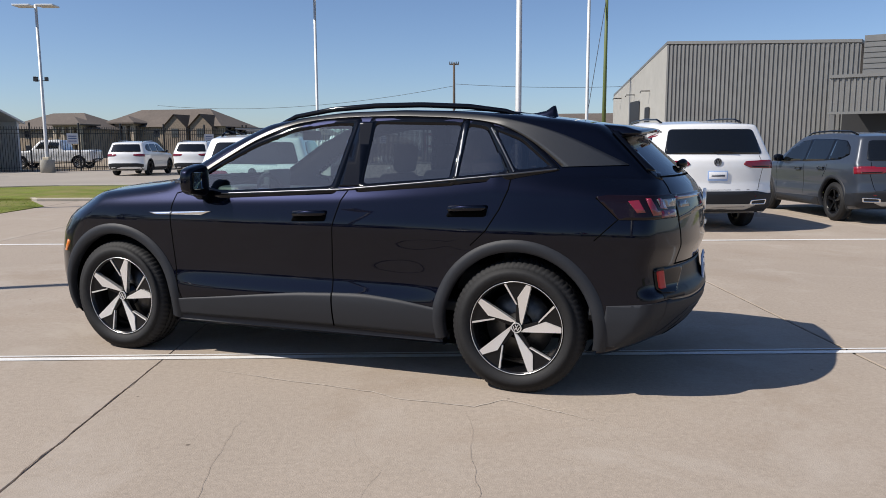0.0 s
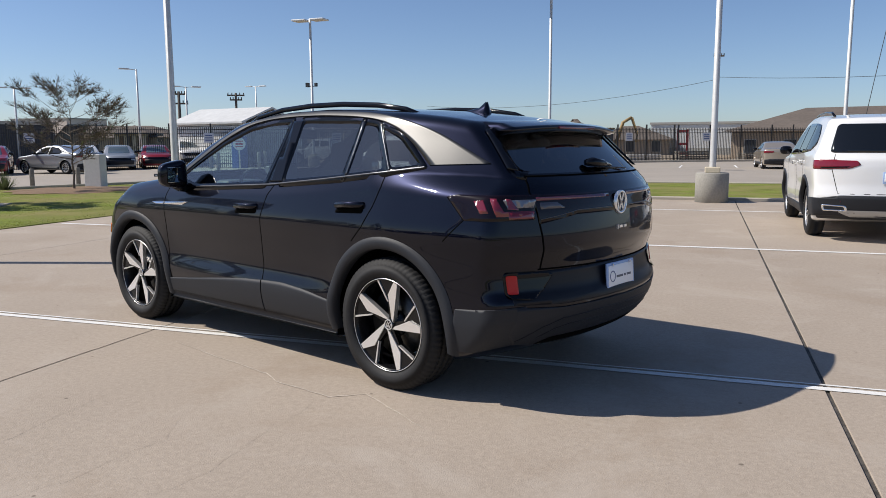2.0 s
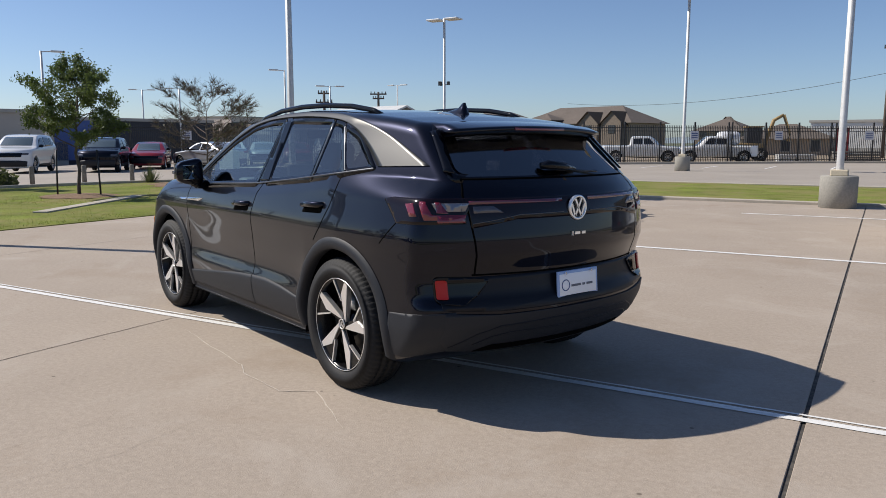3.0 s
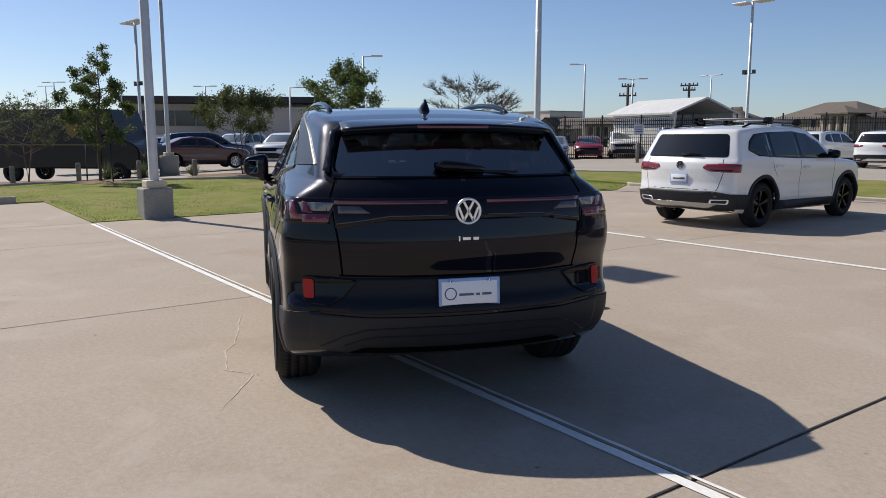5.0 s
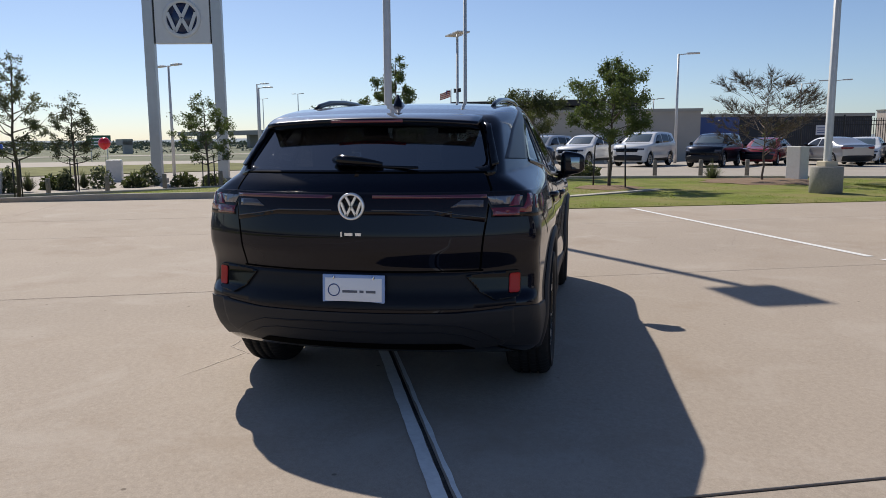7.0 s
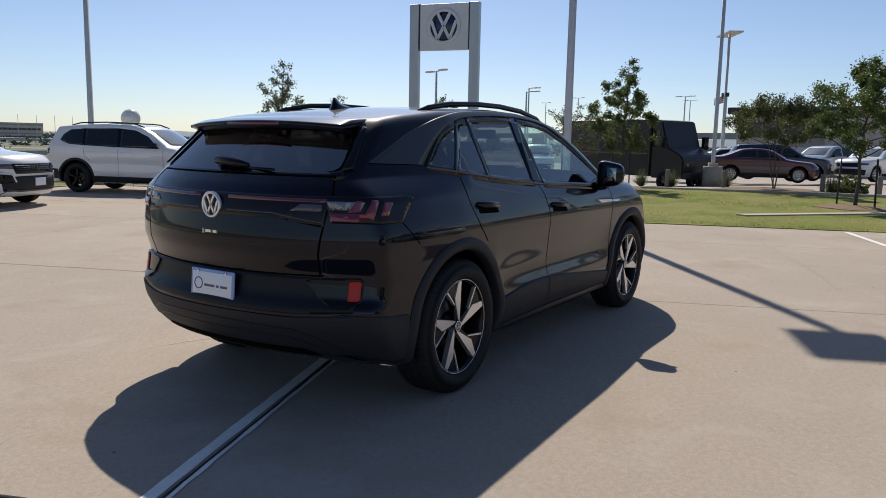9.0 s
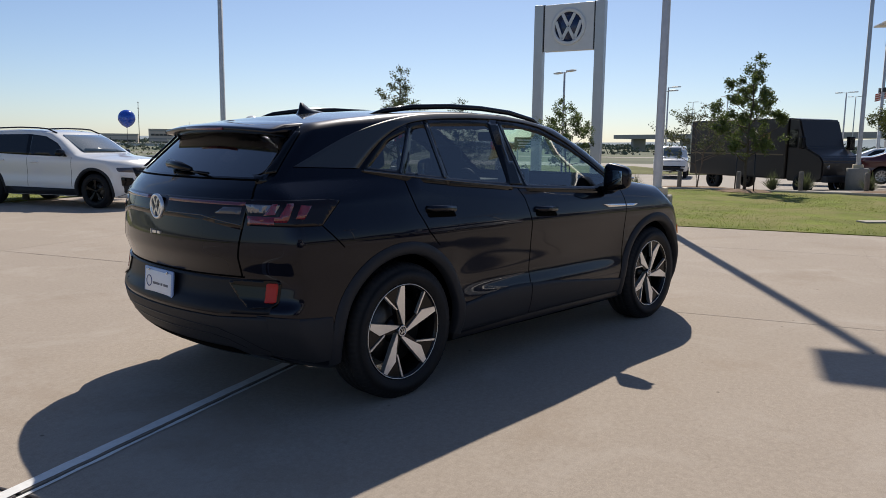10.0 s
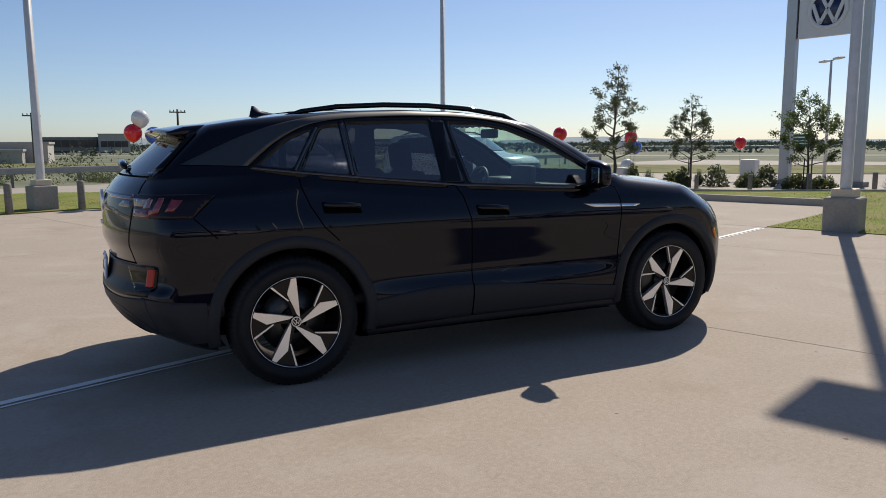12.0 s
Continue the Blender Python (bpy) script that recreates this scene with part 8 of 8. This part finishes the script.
def house(x, y, w, d, h, heading, label, roof_h=2.6, gables=(), towers=(), storeys=2):
    """An apartment house: tan walls, stone piers, windows and a hipped roof with small gables."""
    b = thing("apartment_house", label, "house", "apartments", Matrix.Translation((x, y, -0.6)) @ Matrix.Rotation(radians(heading), 4, "Z"))
    bm = bmesh.new()
    box(bm, -w / 2, w / 2, -d / 2, d / 2, 0, h)
    part("wall", bm, M_STUCCO, b, smooth=False)
    bm = bmesh.new()
    e = 0.7
    lo = [bm.verts.new(p) for p in ((-w / 2 - e, -d / 2 - e, h), (w / 2 + e, -d / 2 - e, h), (w / 2 + e, d / 2 + e, h), (-w / 2 - e, d / 2 + e, h))]
    r0, r1 = bm.verts.new((-w / 2 + d * 0.45, 0, h + roof_h)), bm.verts.new((w / 2 - d * 0.45, 0, h + roof_h))
    for f in ((lo[0], lo[1], r1, r0), (lo[1], lo[2], r1), (lo[2], lo[3], r0, r1), (lo[3], lo[0], r0), lo[::-1]):
        bm.faces.new(f)
    part("roof", bm, M_ROOFSH, b, "brown shingle hip roof", False)
    n = max(3, int(w / 3.2))
    for i in range(n):
        xx = -w / 2 + w * (i + 0.5) / n
        for s in range(storeys):
            z = 0.9 + s * h / storeys
            bm = bmesh.new()
            box(bm, xx - 0.55, xx + 0.55, -d / 2 - 0.05, -d / 2 + 0.02, z, z + 1.4)
            wn_ = part("window", bm, M_SIDINGL, b, smooth=False)
            bm = bmesh.new()
            box(bm, xx - 0.47, xx + 0.47, -d / 2 - 0.07, -d / 2 - 0.04, z + 0.08, z + 1.32)
            part("pane", bm, M_PANE, wn_, smooth=False)
    for xx in towers:                    # stair towers: pale piers, dark landings and a low hip roof
        y0, ht = -d / 2 - 2.4, h + 0.75
        bm = bmesh.new()
        box(bm, xx - 2.3, xx + 2.3, -d / 2 - 1.0, -d / 2 + 0.5, 0, ht)
        g = part("stair_tower", bm, M_STONE, b, "brown stone stair tower", False)
        for sx in (-2.25, -0.7, 0.7, 2.25):
            bm = bmesh.new()
            box(bm, xx + sx - 0.30, xx + sx + 0.30, y0, y0 + 0.6, 0, ht)
            part("pier", bm, M_PIER, g, "pale stone pier", False)
        for z in (h / storeys - 0.15, ht - 0.55):
            bm = bmesh.new()
            box(bm, xx - 2.5, xx + 2.5, y0 - 0.02, -d / 2 - 0.9, z, z + 0.4)
            part("landing", bm, M_STUCCO, g, smooth=False)
        bm = bmesh.new()
        e0 = [bm.verts.new((xx + sx * 3.2, y0 - 0.75 if sy < 0 else -d / 2 + 2.0, ht)) for sx, sy in ((-1, -1), (1, -1), (1, 1), (-1, 1))]
        e1 = [bm.verts.new(v.co + Vector((0, 0, -0.22))) for v in e0]
        apex = bm.verts.new((xx, -d / 2 - 0.3, ht + 1.3))
        for k in range(4):
            bm.faces.new((e0[k], e0[(k + 1) % 4], apex))
            bm.faces.new((e0[k], e0[(k + 1) % 4], e1[(k + 1) % 4], e1[k]))
        bm.faces.new(e1)
        bmesh.ops.recalc_face_normals(bm, faces=bm.faces)
        part("tower_roof", bm, M_ROOFSH, g, "brown shingle hip roof", False)
    for xx in gables:                    # cross gables with brown boarding
        bm = bmesh.new()
        slab(bm, [(-2.1, 0), (2.1, 0), (2.1, h), (0, h + 1.9), (-2.1, h)], 0.0, 1.2, Matrix.Translation((xx, -d / 2 - 0.05, 0)) @ Matrix.Rotation(math.pi / 2, 4, "X"))
        g = part("gable_bay", bm, M_STONE, b, "brown boarded gable bay", False)
        for s in (-1, 1):
            bm = bmesh.new()
            q = [bm.verts.new(p) for p in ((xx + s * 2.7, -d / 2 - 1.6, h - 0.45), (xx, -d / 2 - 1.6, h + 2.1), (xx, -d / 2 + 3.4, h + 2.1), (xx + s * 2.7, -d / 2 + 3.4, h - 0.45))]
            bm.faces.new(q)
            bmesh.ops.solidify(bm, geom=bm.faces[:], thickness=0.2)
            part("gable_roof", bm, M_ROOFSH, g, smooth=False)
        bm = bmesh.new()
        box(bm, xx - 0.7, xx + 0.7, -d / 2 - 1.32, -d / 2 - 1.2, 0.9 + h / storeys, 2.3 + h / storeys)
        part("pane", bm, M_PANE, g, smooth=False)
    return b


APT = "two-storey tan and brown apartment house with hip roof"
house(-92.0, 110.0, 25, 12, 5.4, 6, APT, 3.3, (4.5, 9.5), (-5.5,))
house(-105.0, 98.0, 17, 12, 4.9, 8, APT, 2.9, (), (6.0,))
house(-114.0, 84.0, 7, 10, 4.6, 30, APT, 2.6)
house(-127.0, 62.0, 22, 12, 3.4, 40, APT, 2.1, (-6.0,), (5.0,))
house(-71.0, 123.0, 8, 10, 4.0, 14, APT, 2.6)
house(-39.5, 83.5, 9, 8, 2.4, 25, "single-storey tan building with a dark shingle roof", 1.7, storeys=1)
house(-12.0, 74.0, 20, 12, 3.0, 8, "single-storey tan building with a broad shingle roof", 2.2, storeys=1)


def block(name, label, x, y, w, d, h, heading, wall, bands=(), panes=(), z=-0.6):
    b = thing(name, label, "building", "", Matrix.Translation((x, y, z)) @ Matrix.Rotation(radians(heading), 4, "Z"))
    bm = bmesh.new()
    box(bm, -w / 2, w / 2, -d / 2, d / 2, 0, h)
    part("wall", bm, wall, b, smooth=False)
    bm = bmesh.new()
    box(bm, -w / 2 - 0.15, w / 2 + 0.15, -d / 2 - 0.15, d / 2 + 0.15, h, h + 0.25)
    part("parapet", bm, M_SIDINGL, b, smooth=False)
    for x0, x1, z0, z1, m_ in bands:
        bm = bmesh.new()
        box(bm, x0, x1, -d / 2 - 0.12, -d / 2 + 0.02, z0, z1)
        part("facade_panel", bm, m_, b, smooth=False)
    for x0, x1, z0, z1, n in panes:
        for i in range(n):
            bm = bmesh.new()
            a = x0 + (x1 - x0) * i / n
            box(bm, a + 0.08, a + (x1 - x0) / n - 0.08, -d / 2 - 0.16, -d / 2 + 0.02, z0, z1)
            part("window", bm, M_PANE, b, smooth=False)
    return b


block("dark_building", "long low building clad in dark and blue panels", -66.0, 14.0, 17, 12, 3.7, 98, M_DARKBLD, ((-8.5, -2.0, 0.6, 3.75, M_BLUEBLD), (-8.5, -4, 0.0, 2.0, M_TANBLD)))
block("tan_building", "low tan panel building across the road", -62.0, 3.0, 13, 10, 4.1, 90, M_TANBLD, ((-6.5, 2.5, 0.0, 2.4, M_SIDINGL),))
deal = block("dealership", "modern dealership with glass upper band and dark roof", -66.0, -2.2, 15, 14, 4.4, 86, M_TANBLD, ((-7.5, 3.0, 0.8, 2.2, M_WHITEMETAL),), ((-7.2, 7.2, 2.9, 4.1, 9),))
bm = bmesh.new()
box(bm, -7.9, 7.6, -8.6, 7.2, 4.7, 5.2, 0.05)
part("canopy_roof", bm, M_DARKM, deal, "dark overhanging roof", False)
block("pale_warehouse", "long pale metal warehouse beyond the yard", -28.0, 92.0, 22, 12, 4.2, 18, M_WHITEMETAL, ((-10, 10, 0.2, 1.4, M_SIDINGL),), ())
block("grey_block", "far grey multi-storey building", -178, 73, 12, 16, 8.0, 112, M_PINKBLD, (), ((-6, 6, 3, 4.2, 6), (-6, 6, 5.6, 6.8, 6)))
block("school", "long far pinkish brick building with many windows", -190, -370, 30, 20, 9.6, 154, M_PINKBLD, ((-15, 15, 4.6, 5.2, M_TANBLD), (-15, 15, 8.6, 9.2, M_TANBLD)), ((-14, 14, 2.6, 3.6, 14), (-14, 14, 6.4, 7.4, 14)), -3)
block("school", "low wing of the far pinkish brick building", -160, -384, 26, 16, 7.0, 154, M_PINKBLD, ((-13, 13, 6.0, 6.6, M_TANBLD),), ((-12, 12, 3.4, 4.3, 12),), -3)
for k in range(5):
    fx, fy = -186 - 7 * k, -352 + 3 * k
    bm = bmesh.new()
    tube(bm, [(fx, fy, -3), (fx, fy, 10.5)], [0.14, 0.09], 6)
    tagged(part("flag_mast", bm, M_STEEL, None), "slim bare flag mast before a far building", "mast", "flag masts")
block("shop_building", "low tan commercial building with a plain band", 9.0, -99.0, 9, 12, 3.2, 178, M_TANBLD, ((-3.4, 3.0, 0.6, 1.7, M_SIDINGL),), (), -1.6)
block("grey_store", "low pale commercial building beyond the road", 14.0, -92.0, 14, 12, 3.0, 180, M_SIDINGL, (), ((-5, 5, 0.8, 2.2, 5),), -2.2)
block("far_offices", "far stepped office building", -9.0, -228.0, 8, 12, 9.4, 177, M_TANBLD, (), ((-3.5, 3.5, 3, 4.6, 4), (-3.5, 3.5, 6, 7.6, 4)), -5)
block("far_offices", "far grey office block", 0.0, -240.0, 20, 18, 8.6, 180, M_SIDING, (), ((-9, 9, 3, 5, 8), (-9, 9, 6, 8, 8)), -5)
block("far_store", "long low far store in the valley", -190.0, -190.0, 50, 24, 5.0, 135, M_SIDINGL, ((-20, 10, 1, 3, M_TANBLD),), (), -5)
block("far_store", "long low far store in the valley", -120.0, -250.0, 40, 24, 5.0, 150, M_WHITEMETAL, ((-20, 10, 1, 3, M_TANBLD),), (), -5)

# flag beside the dealership
fl = thing("flag_pole", "tall flag pole with a striped flag", "flag", "", Matrix.Translation((-52.5, -9.6, -0.6)))
bm = bmesh.new()
tube(bm, [(0, 0, 0), (0, 0, 5.9)], [0.07, 0.04], 8)
part("pole", bm, M_STEEL, fl)
for k in range(7):
    bm = bmesh.new()
    prev = None
    for i in range(13):
        f = i / 12
        yy = 0.85 * f
        xx = 0.05 * math.sin(f * 7)
        cur = [bm.verts.new((xx, -yy, 5.8 - 0.25 * f - 0.07 * (k + e) + 0.0)) for e in (0, 1)]
        if prev:
            bm.faces.new((prev[0], cur[0], cur[1], prev[1]))
        prev = cur
    bmesh.ops.solidify(bm, geom=bm.faces[:], thickness=0.01)
    part("flag_stripe", bm, M_REFLECTOR if k % 2 == 0 else M_PLATEW, fl)
bm = bmesh.new()
box(bm, -0.03, 0.03, -0.36, -0.02, 5.5, 5.8)
part("flag_canton", bm, M_INKBLUE, fl, smooth=False)

# overpass and road furniture to the west
M_OVER = mat("overpass_concrete", (0.36, 0.35, 0.33), 0.85, var=0.06, scale=0.5)
ov = tagged(new("overpass"), "long grey concrete overpass on piers", "bridge", "", "structure")
bm = bmesh.new()
for i in range(1):
    box(bm, -90, 110, -4, 4, 4.2, 5.6)
part("bridge_deck", bm, M_OVER, ov, smooth=False, m=Matrix.Translation((-200, -60, -0.5)) @ Matrix.Rotation(radians(62), 4, "Z"))
for k in range(7):
    bm = bmesh.new()
    box(bm, -0.7, 0.7, -2.5, 2.5, -4, 4.2)
    part("bridge_pier", bm, M_OVER, ov, smooth=False, m=Matrix.Translation((-200, -60, -0.5)) @ Matrix.Rotation(radians(62), 4, "Z") @ Matrix.Translation((-80 + 28 * k, 0, 0)))
bm = bmesh.new()
box(bm, -0.8, 0.8, -0.8, 0.8, -4, 2.3)
box(bm, -11, 0.8, -0.9, 0.9, 1.5, 2.6)
tagged(part("bridge_end", bm, M_OVER, None, smooth=False, m=Matrix.Translation((-121, -83, -0.5)) @ Matrix.Rotation(radians(40), 4, "Z")), "end of a low concrete bridge with its pier", "bridge", "", "structure")
gs = thing("road_sign", "green highway sign on two posts", "sign", "", Matrix.Translation((-67.5, -50.9, -0.6)) @ Matrix.Rotation(radians(128), 4, "Z"))
bm = bmesh.new()
box(bm, -1.2, 1.2, -0.04, 0.04, 1.6, 2.8)
part("sign_board", bm, mat("sign_green", (0.01, 0.12, 0.06), 0.5), gs, smooth=False)
for s in (-1, 1):
    bm = bmesh.new()
    tube(bm, [(s * 0.8, 0.06, -1.0), (s * 0.8, 0.06, 2.7)], 0.05, 6)
    part("post", bm, M_STEEL, gs)
bm = bmesh.new()
for z, w in ((2.4, 0.9), (2.05, 0.7), (1.75, 0.8)):
    box(bm, -w, w, -0.055, -0.04, z, z + 0.14)
part("sign_bars", bm, M_PLATEW, gs, smooth=False)

# guard rail beyond the southern road
gr = tagged(new("guard_rail"), "galvanised steel guard rail on posts", "guard rail", "", "structure")
bm = bmesh.new()
prev = None
prof = [(0.0, 0.0), (0.05, 0.06), (0.0, 0.13), (0.0, 0.18), (0.05, 0.25), (0.0, 0.31)]
for k in range(41):
    u = -60 + 2.5 * k
    cur = [bm.verts.new((*lot(u, -34.2 + o), 0.30 + z + max(-0.55, fall(*lot(u, -34.2))) * 0.5)) for o, z in prof]
    if prev:
        for i in range(5):
            bm.faces.new((prev[i], cur[i], cur[i + 1], prev[i + 1]))
    prev = cur
part("rail", bm, mat("weathered_rail", (0.33, 0.33, 0.32), 0.5, 0.3, var=0.12, scale=3), gr)
for k in range(33):
    bm = bmesh.new()
    x, y = lot(-60 + 3.05 * k, -34.35)
    box(bm, -0.07, 0.07, -0.07, 0.07, -0.8, 0.62 + max(-0.55, fall(x, y)) * 0.5)
    part("rail_post", bm, M_WOOD, gr, smooth=False, m=Matrix.Translation((x, y, 0)))

# verge beyond the guard rail, woods and hills in the distance
# leaf green paled towards grey, with the distance haze painted in
M_FARLEAF = mat("far_foliage_hazed", (0.12, 0.145, 0.10), 0.9, var=0.4, scale=0.05)
# blue-grey base colour carries the haze over the hills
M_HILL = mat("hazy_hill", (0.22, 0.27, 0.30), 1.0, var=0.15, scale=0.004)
rg = np.random.default_rng(21)
V = []
for k in range(3600):
    a = rg.uniform(radians(165), radians(300))
    d = 150 + 1250 * rg.random() ** 1.15
    x, y = d * math.cos(a), d * math.sin(a)
    if math.hypot(x + 66, y - 5) < 30:
        continue
    h = rg.uniform(2.2, 4.4) * (0.6 + d / 900)
    n = 64
    c = rg.normal(0, 1, (n, 3)) * np.array([h * 0.6, h * 0.6, h * 0.22]) + np.array([x, y, h * 0.28 - 2.2])
    ax, b = rg.normal(0, 1, (n, 3)) * h * 0.11, rg.normal(0, 1, (n, 3)) * h * 0.09
    V.append(np.stack([c - ax, c + b, c + ax, c - b], 1).reshape(-1, 3))
V = np.concatenate(V)
tagged(part_mesh("far_woods", from_arrays("far_woods", V, np.arange(len(V)).reshape(-1, 4)), M_FARLEAF, None, smooth=False), "distant dark green woods in the valley", "woods", "", "stuff")
V = []
for k in range(260):
    u, v = rg.uniform(-40, 20), -36.5 - rg.exponential(5)
    x, y = lot(u, v)
    if rg.random() < 0.45:
        continue
    h = rg.uniform(0.3, 1.0) if v > -40 else rg.uniform(0.8, 2.0)
    n = 300
    c = rg.normal(0, 1, (n, 3)) * np.array([h * 0.6, h * 0.6, h * 0.3]) + np.array([x, y, h * 0.3 - 0.6])
    ax, b = rg.normal(0, 1, (n, 3)) * 0.026 * (0.5 + h), rg.normal(0, 1, (n, 3)) * 0.018 * (0.5 + h)
    V.append(np.stack([c - ax, c + b, c + ax, c - b], 1).reshape(-1, 3))
V = np.concatenate(V)
tagged(part_mesh("roadside_brush", from_arrays("roadside_brush", V, np.arange(len(V)).reshape(-1, 4)), M_LEAF3, None, smooth=False), "low brush along the guard rail", "brush", "", "stuff")
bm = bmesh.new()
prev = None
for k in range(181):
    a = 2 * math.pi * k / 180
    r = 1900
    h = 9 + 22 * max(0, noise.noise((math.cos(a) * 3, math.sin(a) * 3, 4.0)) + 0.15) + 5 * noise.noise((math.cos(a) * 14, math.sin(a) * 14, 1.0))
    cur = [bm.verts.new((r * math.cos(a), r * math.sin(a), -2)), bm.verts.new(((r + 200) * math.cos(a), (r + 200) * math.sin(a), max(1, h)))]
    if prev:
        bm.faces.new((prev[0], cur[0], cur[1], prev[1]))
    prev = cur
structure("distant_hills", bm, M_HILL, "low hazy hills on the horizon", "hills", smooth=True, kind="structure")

# pale highway lanes in the valley
for d, w in ((62, 5), (116, 7)):
    bm = bmesh.new()
    slab(bm, [(d, -260), (d + w, -260), (d + w, 260), (d, 260)], -0.66, -0.585)
    structure("highway", bm, M_ROAD, "pale concrete highway lanes in the valley", "road", Matrix.Rotation(radians(228), 4, "Z"))

# dry grass verge beyond the road
M_VERGE = mat("dry_verge", (0.17, 0.17, 0.075), 0.95, var=0.3, scale=1.2, stain=0.25, sscale=0.12, spec=0.1)
bm = bmesh.new()
slab(bm, [(43, -22), (61, -22), (61, 130), (43, 130)], -0.7, -0.44)
structure("grass_verge", bm, M_VERGE, "dry grass verge beyond the road", "grass", Matrix.Rotation(radians(228), 4, "Z") @ Matrix.Diagonal((1, 1, 1, 1)))
